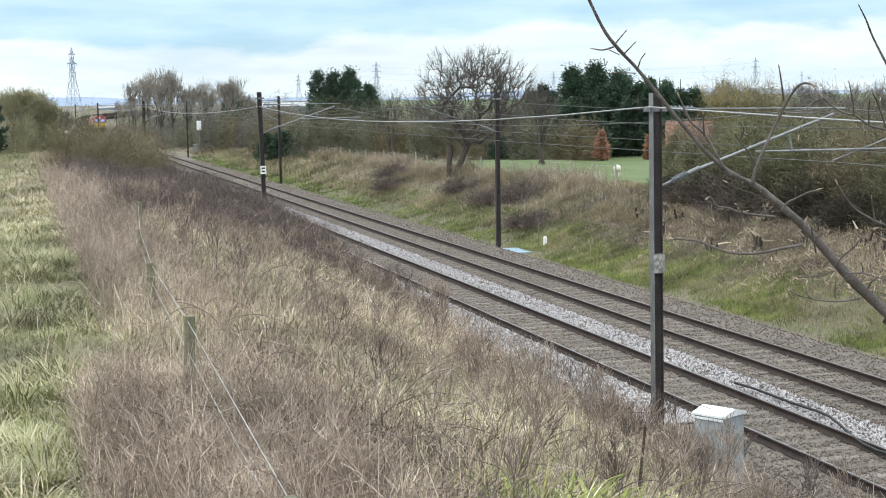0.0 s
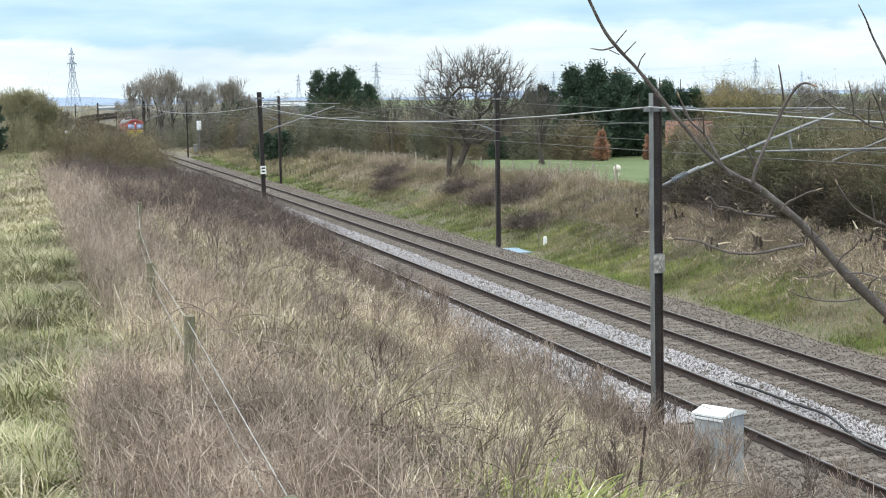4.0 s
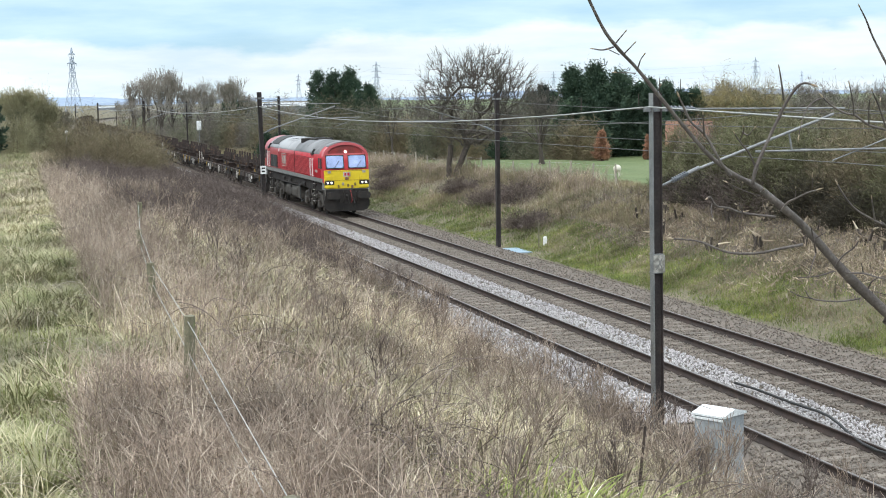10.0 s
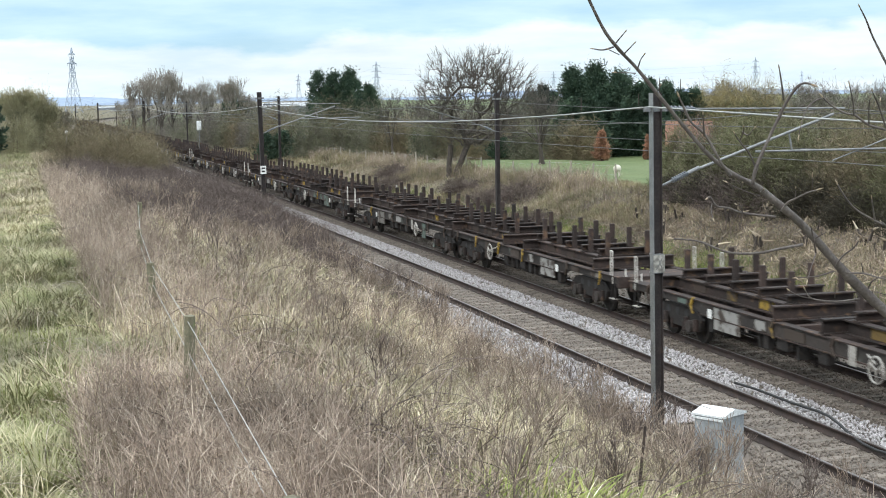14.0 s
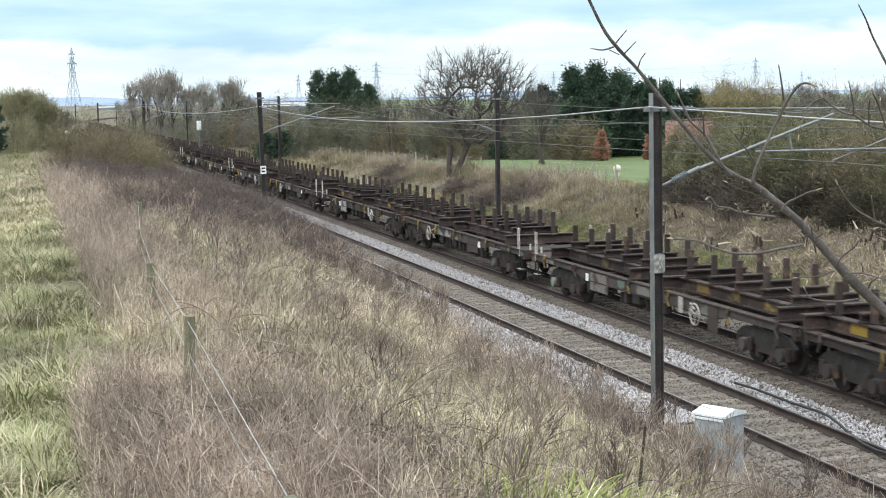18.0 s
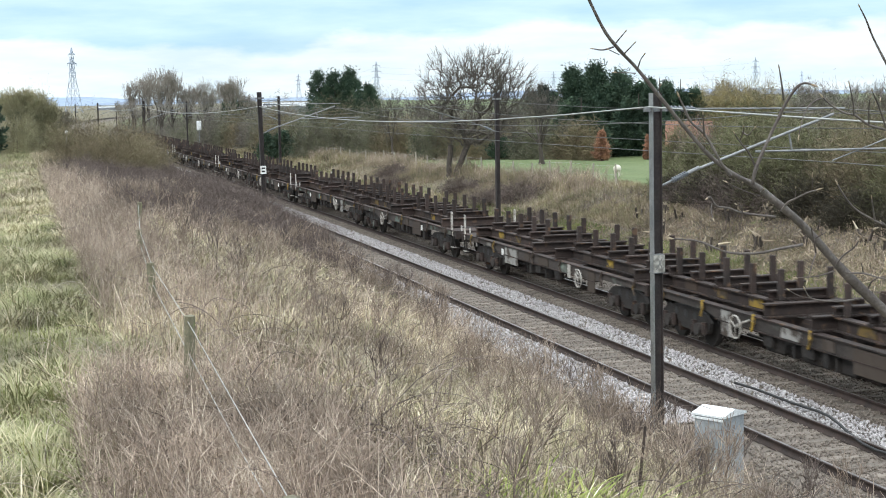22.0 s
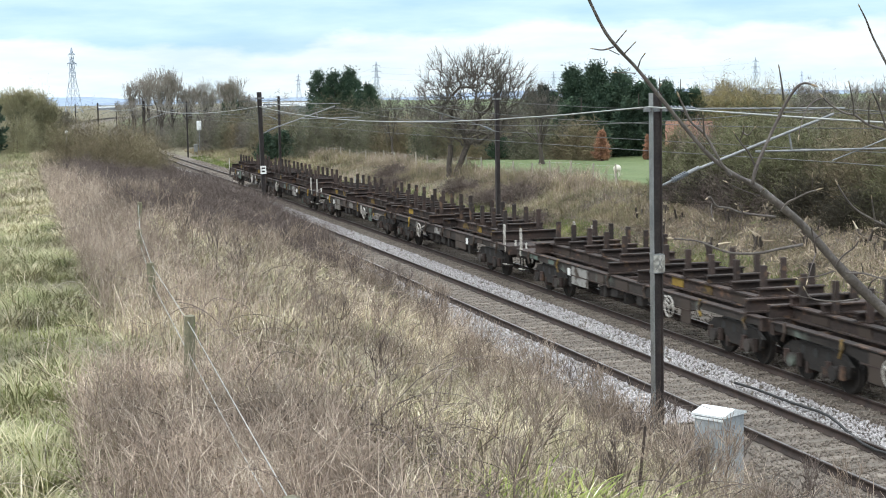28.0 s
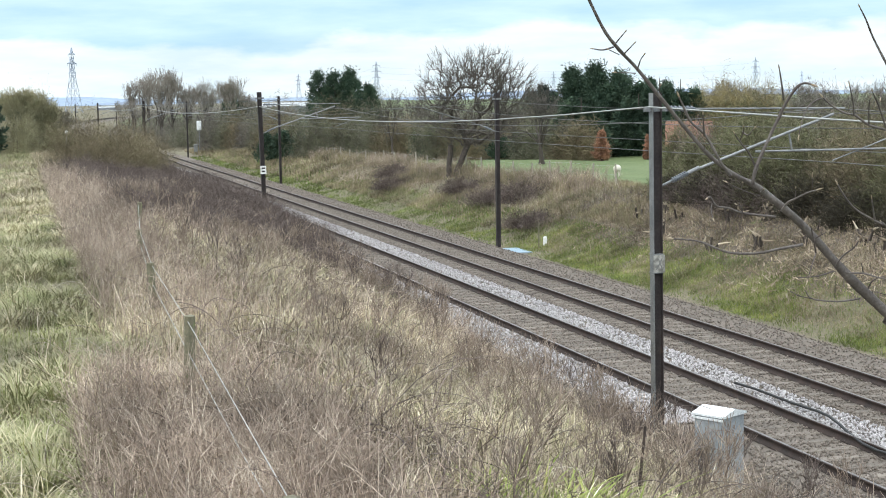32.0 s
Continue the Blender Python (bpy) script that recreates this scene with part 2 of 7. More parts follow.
M = {
    "soil": mat("grass_ground", (0.165, 0.14, 0.095), (0.12, 0.108, 0.066), 0.5, 0.95, bump=0.6, fine=9, spots=((0.13, 0.15, 0.06), 0.60, 0.22)),
    "ballast": mat("track_ballast", (0.165, 0.138, 0.115), (0.12, 0.10, 0.084), 2.5, 0.95, bump=1.0, fine=22),
    "rail": mat("rusty_rail", (0.060, 0.042, 0.036), (0.040, 0.031, 0.028), 3.0, 0.75, metal=0.2, bump=0.2),
    "railhead": mat("worn_rail_head", (0.22, 0.20, 0.19), (0.14, 0.125, 0.12), 2.0, 0.36, metal=0.8),
    "sleeper": mat("weathered_sleeper", (0.19, 0.162, 0.135), (0.135, 0.115, 0.097), 5.0, 0.9, bump=0.4, obrand=0.22),
    "stone_light": mat("fresh_ballast_stone", (0.42, 0.40, 0.40), (0.31, 0.292, 0.292), 6.0, 0.9, island=0.3),
    "stone_dark": mat("old_ballast_stone", (0.195, 0.165, 0.140), (0.138, 0.116, 0.098), 6.0, 0.92, island=0.35),
    "mast_dark": mat("painted_mast_steel", (0.055, 0.045, 0.043), (0.035, 0.03, 0.03), 3.0, 0.65, metal=0.2, bump=0.2, spots=((0.09, 0.06, 0.045), 0.62, 4)),
    "mast_grey": mat("galvanised_steel", (0.28, 0.285, 0.285), (0.19, 0.195, 0.20), 5.0, 0.5, metal=0.6, bump=0.15),
    "wire": mat("weathered_wire", (0.15, 0.15, 0.145), (0.10, 0.10, 0.10), 1.0, 0.6, metal=0.3),
    "alu_wire": mat("aluminium_wire", (0.42, 0.42, 0.40), (0.34, 0.34, 0.33), 1.0, 0.5, metal=0.4),
    "insulator": mat("blue_grey_insulator", (0.15, 0.165, 0.185), (0.11, 0.12, 0.135), 4.0, 0.35),
    "white": mat("white_enamel", (0.78, 0.78, 0.76), (0.66, 0.66, 0.64), 3.0, 0.5),
    "cabinet": mat("grey_cabinet_paint", (0.30, 0.325, 0.345), (0.25, 0.27, 0.285), 2.0, 0.55, bump=0.1, spots=((0.30, 0.31, 0.28), 0.62, 5)),
    "cabinet_top": mat("pale_cabinet_lid", (0.72, 0.74, 0.75), (0.62, 0.64, 0.65), 3.0, 0.45),
    "black": mat("black_paint", (0.02, 0.02, 0.02), (0.03, 0.03, 0.03), 3.0, 0.6),
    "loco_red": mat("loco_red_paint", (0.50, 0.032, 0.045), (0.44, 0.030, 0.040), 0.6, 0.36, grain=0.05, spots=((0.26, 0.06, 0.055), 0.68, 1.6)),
    "yellow_grime": mat("grimy_yellow_seam", (0.20, 0.14, 0.03), (0.14, 0.10, 0.03), 3.0, 0.6),
    "loco_tank": mat("dusty_tank_steel", (0.075, 0.068, 0.060), (0.050, 0.045, 0.040), 1.6, 0.8, metal=0.05, bump=0.2, spots=((0.11, 0.10, 0.088), 0.60, 2.2)),
    # about half as bright as the body red, for the louvre backing
    "loco_groove": mat("grimy_red_groove", (0.23, 0.018, 0.024), (0.18, 0.016, 0.02), 2.0, 0.6),
    # a darker, blotched red than the body
    "loco_brow": mat("sooty_red_paint", (0.26, 0.035, 0.035), (0.17, 0.035, 0.033), 2.5, 0.55, spots=((0.09, 0.04, 0.035), 0.58, 3)),
    "notice": mat("dull_notice_plate", (0.36, 0.35, 0.32), (0.15, 0.145, 0.13), 14.0, 0.7),
    "loco_grey": mat("dusty_grey_roof_paint", (0.38, 0.385, 0.40), (0.31, 0.315, 0.325), 0.9, 0.6, grain=0.08, spots=((0.26, 0.26, 0.265), 0.60, 0.8)),
    "loco_soot": mat("sooty_grey_roof_paint", (0.24, 0.24, 0.245), (0.15, 0.15, 0.155), 0.5, 0.65, grain=0.1, spots=((0.07, 0.07, 0.07), 0.56, 0.6)),
    "loco_sole": mat("grey_solebar_paint", (0.20, 0.20, 0.195), (0.15, 0.15, 0.145), 1.5, 0.6),
    "loco_yellow": mat("warning_yellow_paint", (0.66, 0.50, 0.025), (0.60, 0.44, 0.022), 1.5, 0.42, grain=0.05, spots=((0.30, 0.22, 0.05), 0.66, 3)),
    "under": mat("brake_dust_steel", (0.033, 0.029, 0.027), (0.021, 0.019, 0.018), 3.0, 0.8, metal=0.1, bump=0.3, spots=((0.075, 0.056, 0.042), 0.62, 6)),
    # reflected sky put into the glass colour: blue tint, metal finish
    "glass": mat("cab_glass", (0.32, 0.38, 0.58), (0.27, 0.33, 0.52), 0.8, 0.06, metal=0.75, fine=1.5),
    "wagon": mat("rusty_wagon_steel", (0.050, 0.034, 0.029), (0.029, 0.023, 0.021), 1.4, 0.85, bump=0.3, spots=((0.115, 0.070, 0.045), 0.58, 3.5), obrand=0.3),
    "wagon_side": mat("grimy_wagon_side", (0.052, 0.043, 0.038), (0.031, 0.027, 0.025), 1.2, 0.8, bump=0.2, spots=((0.17, 0.20, 0.17), 0.58, 0.9), obrand=0.35),
    "wagon_yellow": varied("faded_yellow_paint", [(0.055, 0.04, 0.032), (0.26, 0.17, 0.035), (0.05, 0.038, 0.03), (0.15, 0.10, 0.035), (0.06, 0.043, 0.034), (0.33, 0.22, 0.04), (0.05, 0.037, 0.03)]),
    "pale": mat("pale_worn_paint", (0.44, 0.42, 0.385), (0.27, 0.25, 0.225), 3.0, 0.6),
    "handrail": mat("chipped_white_handrail", (0.58, 0.56, 0.52), (0.36, 0.335, 0.30), 4.0, 0.5),
    "wood_post": mat("weathered_fence_wood", (0.19, 0.175, 0.12), (0.14, 0.13, 0.085), 5.0, 0.9, bump=0.5, spots=((0.16, 0.18, 0.08), 0.6, 8)),
    "bark": mat("grey_brown_bark", (0.085, 0.07, 0.058), (0.055, 0.046, 0.040), 6.0, 0.9, bump=0.6),
    "limb": mat("bare_limb_bark", (0.115, 0.10, 0.085), (0.08, 0.068, 0.058), 3.0, 0.9),
    "twig": veg("bare_twigs", [(0.126, 0.114, 0.0984), (0.18, 0.162, 0.138), (0.09, 0.0816, 0.072)]),
    "near_bark": mat("smooth_young_bark", (0.150, 0.132, 0.122), (0.085, 0.072, 0.066), 9.0, 0.75, bump=0.4),
    "straw": veg("dead_grass", [(0.156, 0.122, 0.0931), (0.49, 0.405, 0.292), (0.668, 0.585, 0.448), (0.3, 0.242, 0.177), (0.775, 0.748, 0.617), (0.445, 0.393, 0.244), (0.212, 0.169, 0.134)]),
    "field": veg("rough_winter_grass", [(0.307, 0.292, 0.16), (0.414, 0.39, 0.244), (0.192, 0.206, 0.0887), (0.476, 0.445, 0.31), (0.223, 0.239, 0.106)]),
    "green": veg("green_grass", [(0.135, 0.172, 0.0513), (0.18, 0.216, 0.0712), (0.1, 0.132, 0.0399), (0.26, 0.229, 0.128)]),
    "tuft": veg("yellowed_tussock_grass", [(0.385, 0.329, 0.205), (0.522, 0.454, 0.316), (0.25, 0.21, 0.129), (0.307, 0.295, 0.152), (0.624, 0.555, 0.422)]),
    "lush": veg("fresh_green_grass", [(0.178, 0.217, 0.054), (0.241, 0.269, 0.081), (0.136, 0.164, 0.0405), (0.313, 0.269, 0.108)]),
    "bleached": veg("bleached_stems", [(0.55, 0.484, 0.396), (0.682, 0.616, 0.528), (0.44, 0.374, 0.297)]),
    "olive_pale": veg("pale_olive_twigs", [(0.311, 0.29, 0.176), (0.392, 0.365, 0.223), (0.243, 0.23, 0.142)]),
    "hedge_mid": veg("grey_brown_hedge_twigs", [(0.189, 0.177, 0.14), (0.253, 0.228, 0.184), (0.145, 0.14, 0.108), (0.189, 0.196, 0.113)]),
    "pale_twig": veg("pale_grey_twigs", [(0.27, 0.245, 0.21), (0.33, 0.30, 0.255), (0.21, 0.19, 0.165)]),
    # twig colours darkened to hold the shade at the hedge foot
    "hedge_shade": veg("dark_hedge_twigs", [(0.06, 0.052, 0.038), (0.09, 0.078, 0.055), (0.05, 0.048, 0.034)]),
    "weed": veg("dead_weed_stems", [(0.174, 0.135, 0.11), (0.404, 0.317, 0.253), (0.579, 0.487, 0.394), (0.243, 0.191, 0.153), (0.728, 0.637, 0.522), (0.31, 0.241, 0.192)]),
    "bramble": veg("bramble_canes", [(0.142, 0.113, 0.101), (0.217, 0.171, 0.15), (0.101, 0.0798, 0.0707), (0.319, 0.262, 0.234)]),
    "bramble_dark": veg("dark_bramble_thicket", [(0.106, 0.0829, 0.0739), (0.168, 0.132, 0.116), (0.0739, 0.0582, 0.0515), (0.246, 0.202, 0.179)]),
    "olive": veg("olive_shrub_twigs", [(0.196, 0.175, 0.0978), (0.253, 0.218, 0.121), (0.149, 0.136, 0.0805), (0.23, 0.178, 0.127)]),
    "hedge": veg("winter_hedge_twigs", [(0.145, 0.137, 0.0818), (0.206, 0.186, 0.119), (0.0963, 0.0929, 0.0594), (0.163, 0.174, 0.0818), (0.261, 0.239, 0.152)]),
    # hedge twigs for far off, paled and greyed to carry the haze
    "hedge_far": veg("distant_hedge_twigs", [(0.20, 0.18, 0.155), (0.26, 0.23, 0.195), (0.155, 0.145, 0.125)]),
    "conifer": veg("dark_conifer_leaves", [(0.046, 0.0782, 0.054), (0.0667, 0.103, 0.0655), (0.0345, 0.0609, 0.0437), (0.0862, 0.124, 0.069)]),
    # far conifers: haze put into greyer, bluer leaf colours
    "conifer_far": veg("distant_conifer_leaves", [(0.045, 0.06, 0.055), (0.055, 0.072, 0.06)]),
    "copper": veg("coppery_leaves", [(0.391, 0.212, 0.136), (0.476, 0.272, 0.187), (0.323, 0.17, 0.111)]),
    "willow": veg("pale_willow_twigs", [(0.391, 0.322, 0.156), (0.322, 0.265, 0.132), (0.276, 0.23, 0.132)]),
    "fleece": mat("cream_fleece", (0.66, 0.62, 0.53), (0.55, 0.51, 0.43), 6.0, 0.95, bump=0.8),
    "blue_lid": mat("pale_blue_cover", (0.20, 0.29, 0.37), (0.25, 0.34, 0.41), 3.0, 0.6),
    "chips": veg("split_wood", [(0.40, 0.33, 0.24), (0.26, 0.205, 0.15), (0.52, 0.45, 0.34), (0.20, 0.16, 0.12)]),
    "terracotta": mat("clay_roof_tiles", (0.23, 0.115, 0.08), (0.17, 0.09, 0.065), 2.0, 0.85, bump=0.3),
    "shed": mat("pale_shed_cladding", (0.55, 0.58, 0.60), (0.48, 0.50, 0.53), 1.0, 0.6),
    # distance haze is mixed into the steel colour of pylons and power lines
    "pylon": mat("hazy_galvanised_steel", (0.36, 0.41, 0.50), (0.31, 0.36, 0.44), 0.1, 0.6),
    # hill colour holds the blue of the air in between
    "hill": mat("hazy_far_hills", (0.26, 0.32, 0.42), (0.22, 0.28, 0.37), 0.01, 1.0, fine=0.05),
    "stone_plain": mat("weathered_concrete", (0.30, 0.29, 0.27), (0.22, 0.21, 0.195), 4.0, 0.9, bump=0.4),
    "wagon_panel": varied("worn_wagon_panel_paint", [(0.06, 0.047, 0.038), (0.16, 0.15, 0.135), (0.055, 0.043, 0.036), (0.11, 0.145, 0.125), (0.27, 0.265, 0.25), (0.075, 0.06, 0.05)]),
    "straw_far": veg("tan_bank_grass", [(0.286, 0.226, 0.16), (0.374, 0.308, 0.226), (0.22, 0.176, 0.127), (0.253, 0.242, 0.127)]),
    "post_pale": mat("pale_post_wood", (0.36, 0.33, 0.28), (0.27, 0.245, 0.20), 5.0, 0.9, bump=0.4),
    "young_bark": mat("dark_young_bark", (0.10, 0.082, 0.075), (0.065, 0.052, 0.048), 12.0, 0.7, bump=0.2),
    "bud": mat("pale_leaf_bud", (0.40, 0.33, 0.23), (0.24, 0.18, 0.12), 20.0, 0.6),
    "black_stem": mat("dark_dead_stem", (0.05, 0.038, 0.032), (0.08, 0.06, 0.05), 9.0, 0.85, bump=0.4),
    "litter": mat("dark_leaf_litter", (0.11, 0.085, 0.062), (0.075, 0.06, 0.045), 1.2, 0.95, bump=0.8, fine=14, spots=((0.12, 0.13, 0.05), 0.6, 0.8)),
    "pasture": mat("green_pasture", (0.095, 0.13, 0.048), (0.125, 0.155, 0.065), 0.35, 0.95, bump=0.4, fine=7),
    # far shed walls: the blue-grey of the haze is put into the paint
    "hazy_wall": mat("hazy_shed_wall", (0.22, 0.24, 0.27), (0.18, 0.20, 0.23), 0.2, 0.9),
    "lamp": None,
}


def emitter(name, c, power):
    m, nt, bs = nodes_of(name)
    bs.inputs["Base Color"].default_value = (*c, 1)
    bs.inputs["Emission Color"].default_value = (*c, 1)
    bs.inputs["Emission Strength"].default_value = power
    return m


def dust_and_sheen_top(m, dust, z0, z1):
    """Dust and sky sheen put into a side's upper paint, lower edge uneven."""
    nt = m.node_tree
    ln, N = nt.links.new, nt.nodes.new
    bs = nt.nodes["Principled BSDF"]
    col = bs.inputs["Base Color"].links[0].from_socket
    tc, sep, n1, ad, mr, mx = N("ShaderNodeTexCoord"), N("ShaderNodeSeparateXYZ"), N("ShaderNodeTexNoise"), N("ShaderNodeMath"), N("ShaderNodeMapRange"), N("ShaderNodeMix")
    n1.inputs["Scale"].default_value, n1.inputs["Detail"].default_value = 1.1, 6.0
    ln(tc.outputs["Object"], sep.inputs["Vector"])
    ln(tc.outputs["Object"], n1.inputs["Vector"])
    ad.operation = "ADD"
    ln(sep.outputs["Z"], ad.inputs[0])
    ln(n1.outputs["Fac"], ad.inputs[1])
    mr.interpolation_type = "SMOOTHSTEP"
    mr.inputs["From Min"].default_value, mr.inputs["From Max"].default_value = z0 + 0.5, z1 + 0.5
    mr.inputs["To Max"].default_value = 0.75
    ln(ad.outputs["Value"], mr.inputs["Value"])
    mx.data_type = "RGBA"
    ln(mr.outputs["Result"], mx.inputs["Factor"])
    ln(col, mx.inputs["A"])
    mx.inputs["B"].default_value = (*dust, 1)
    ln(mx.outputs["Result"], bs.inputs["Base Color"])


dust_and_sheen_top(M["loco_red"], (0.50, 0.13, 0.14), 3.0, 3.6)
M["lamp"] = emitter("lit_headlamp", (1.0, 0.93, 0.78), 1.8)


# ---------------------------------------------------------------- mesh helpers
def tri_mesh(name, verts, tris, material, parent=None, smooth_shade=False):
    verts, tris = np.asarray(verts, np.float32).reshape(-1, 3), np.asarray(tris, np.int32).reshape(-1, 3)
    me = bpy.data.meshes.new(name)
    me.vertices.add(len(verts))
    me.vertices.foreach_set("co", verts.ravel())
    me.loops.add(len(tris) * 3)
    me.loops.foreach_set("vertex_index", tris.ravel())
    me.polygons.add(len(tris))
    me.polygons.foreach_set("loop_start", np.arange(0, len(tris) * 3, 3, dtype=np.int32))
    if smooth_shade:
        me.polygons.foreach_set("use_smooth", np.ones(len(tris), bool))
    me.update(calc_edges=True)
    me.materials.append(material)
    ob = new(name, me)
    ob.parent = parent
    return ob


def part(name, bm, material, parent=None, label="", smooth_shade=False):
    me = bpy.data.meshes.new(name)
    bm.to_mesh(me)
    bm.free()
    me.materials.append(material)
    if smooth_shade:
        me.polygons.foreach_set("use_smooth", np.ones(len(me.polygons), bool))
    ob = new(name, me)
    ob.parent = parent
    if label:
        ob["label"] = label
    return ob


def share(ob, m, parent=None):
    """Another object on the same mesh."""
    c = new(ob.name.split(".")[0], ob.data)
    c.parent = parent or ob.parent
    c.matrix_basis = m
    if "label" in ob:
        c["label"] = ob["label"]
    return c


def box(bm, x0, y0, z0, x1, y1, z1, bevel=0.0, m=None):
    r = bmesh.ops.create_cube(bm, size=1.0)
    vs = r["verts"]
    for v in vs:
        v.co = Vector(((x0 + x1) / 2 + v.co.x * (x1 - x0), (y0 + y1) / 2 + v.co.y * (y1 - y0), (z0 + z1) / 2 + v.co.z * (z1 - z0)))
        if m:
            v.co = m @ v.co
    if bevel:
        bmesh.ops.bevel(bm, geom=list({e for v in vs for e in v.link_edges}), offset=bevel, segments=1, affect="EDGES")
    return bm


def boxes(*bs, bevel=0.0):
    bm = bmesh.new()
    for b in bs:
        box(bm, *b, bevel=bevel)
    return bm


def rod(bm, a, b, r, sides=8, r2=None):
    a, b = Vector(a), Vector(b)
    d = b - a
    m = Matrix.Translation((a + b) / 2) @ d.to_track_quat("Z", "Y").to_matrix().to_4x4()
    bmesh.ops.create_cone(bm, cap_ends=True, segments=sides, radius1=r, radius2=r if r2 is None else r2, depth=d.length, matrix=m)
    return bm


def rods(*rs, sides=8):
    bm = bmesh.new()
    for a, b, r in rs:
        rod(bm, a, b, r, sides)
    return bm


def extrude_profile(pts, axis_a, axis_b, along, lo, hi):
    """A closed outline pts in the plane of axis_a and axis_b, drawn out from lo to hi along the third axis."""
    bm = bmesh.new()
    rows = []
    for w in (lo, hi):
        row = []
        for a, b in pts:
            c = [0, 0, 0]
            c[axis_a], c[axis_b], c[along] = a, b, w
            row.append(bm.verts.new(c))
        rows.append(row)
    n = len(pts)
    for i in range(n):
        bm.faces.new((rows[0][i], rows[0][(i + 1) % n], rows[1][(i + 1) % n], rows[1][i]))
    bm.faces.new(rows[0]), bm.faces.new(rows[1])
    bmesh.ops.recalc_face_normals(bm, faces=bm.faces)
    return bm


def tubes(segs, sides=4):
    """Tapered tubes from rows (x0 y0 z0 r0 x1 y1 z1 r1): vertices and triangles."""
    g = np.asarray(segs, float)
    a, ra, b, rb = g[:, 0:3], g[:, 3], g[:, 4:7], g[:, 7]
    d = b - a
    d /= np.linalg.norm(d, axis=1, keepdims=True) + 1e-9
    ref = np.where(np.abs(d[:, 2:3]) > 0.9, [[1.0, 0, 0]], [[0, 0, 1.0]])
    u = np.cross(d, ref)
    u /= np.linalg.norm(u, axis=1, keepdims=True) + 1e-9
    w = np.cross(d, u)
    n = len(g)
    V = np.zeros((n, 2 * sides, 3))
    for i in range(sides):
        an = 2 * math.pi * i / sides
        dirn = u * math.cos(an) + w * math.sin(an)
        V[:, i] = a + dirn * ra[:, None]
        V[:, sides + i] = b + dirn * rb[:, None]
    tr = []
    for i in range(sides):
        j = (i + 1) % sides
        tr += [(i, j, sides + j), (i, sides + j, sides + i)]
    tr = np.array(tr)
    return V.reshape(-1, 3), (np.arange(n)[:, None, None] * 2 * sides + tr[None]).reshape(-1, 3)


def pipe(pts, radii, sides=6):
    """One unbroken tube through pts; radii: one number or one per point."""
    P = np.asarray(pts, float)
    n = len(P)
    R = np.broadcast_to(np.asarray(radii, float), (n,))
    d = np.gradient(P, axis=0)
    d /= np.linalg.norm(d, axis=1, keepdims=True) + 1e-9
    ref = np.array([0, 0, 1.0]) if abs(d[:, 2]).mean() < 0.8 else np.array([1.0, 0, 0])
    u = np.cross(d, ref)
    u /= np.linalg.norm(u, axis=1, keepdims=True) + 1e-9
    w = np.cross(d, u)
    an = 2 * math.pi * np.arange(sides) / sides
    V = P[:, None] + (u[:, None] * np.cos(an)[None, :, None] + w[:, None] * np.sin(an)[None, :, None]) * R[:, None, None]
    T = []
    for j in range(sides):
        k = (j + 1) % sides
        i = np.arange(n - 1) * sides
        T += [np.stack([i + j, i + k, i + sides + k], 1), np.stack([i + j, i + sides + k, i + sides + j], 1)]
    T = np.concatenate(T)
    caps = [(0, j + 1, j) for j in range(1, sides - 1)] + [((n - 1) * sides, (n - 1) * sides + j, (n - 1) * sides + j + 1) for j in range(1, sides - 1)]
    return V.reshape(-1, 3), np.concatenate([T, np.array(caps)])


def tussocks(C, per, h, w, rng, spread=0.16, lean=0.7):
    """Tufts of arching blades round the points C: seven vertices and five triangles a blade."""
    n = len(C) * per
    hh = np.repeat(h * rng.uniform(0.6, 1.4, len(C)), per) * rng.uniform(0.5, 1.25, n)
    an = rng.uniform(0, 2 * math.pi, n)
    rad = np.sqrt(rng.uniform(0, 1, n)) * spread
    out = np.stack([np.cos(an), np.sin(an), np.zeros(n)], 1)
    P = np.repeat(C, per, 0) + out * rad[:, None]
    out = out + rng.normal(0, 0.45, (n, 3)) * np.array([1, 1, 0])
    ll = np.abs(rng.normal(lean, 0.35, n)) * hh
    side = np.stack([-out[:, 1], out[:, 0], np.zeros(n)], 1)
    side = side / (np.linalg.norm(side, axis=1, keepdims=True) + 1e-9) * (w * rng.uniform(0.6, 1.4, n))[:, None] / 2
    up = np.array([0, 0, 1.0])
    droop = rng.uniform(0.35, 1.0, n)

    def along(f):
        return P + out * (ll * f ** 1.5)[:, None] + up * (hh * (f * 1.25 - 0.62 * droop * f ** 2.6))[:, None]

    a, b, c = along(0.4), along(0.75), along(1.0)
    V = np.stack([P - side, P + side, a + side, a - side, b + side * 0.8, b - side * 0.8, c], 1)
    T = np.array([(0, 1, 2), (0, 2, 3), (3, 2, 4), (3, 4, 5), (5, 4, 6)])
    return V.reshape(-1, 3), (np.arange(n)[:, None, None] * 7 + T[None]).reshape(-1, 3)


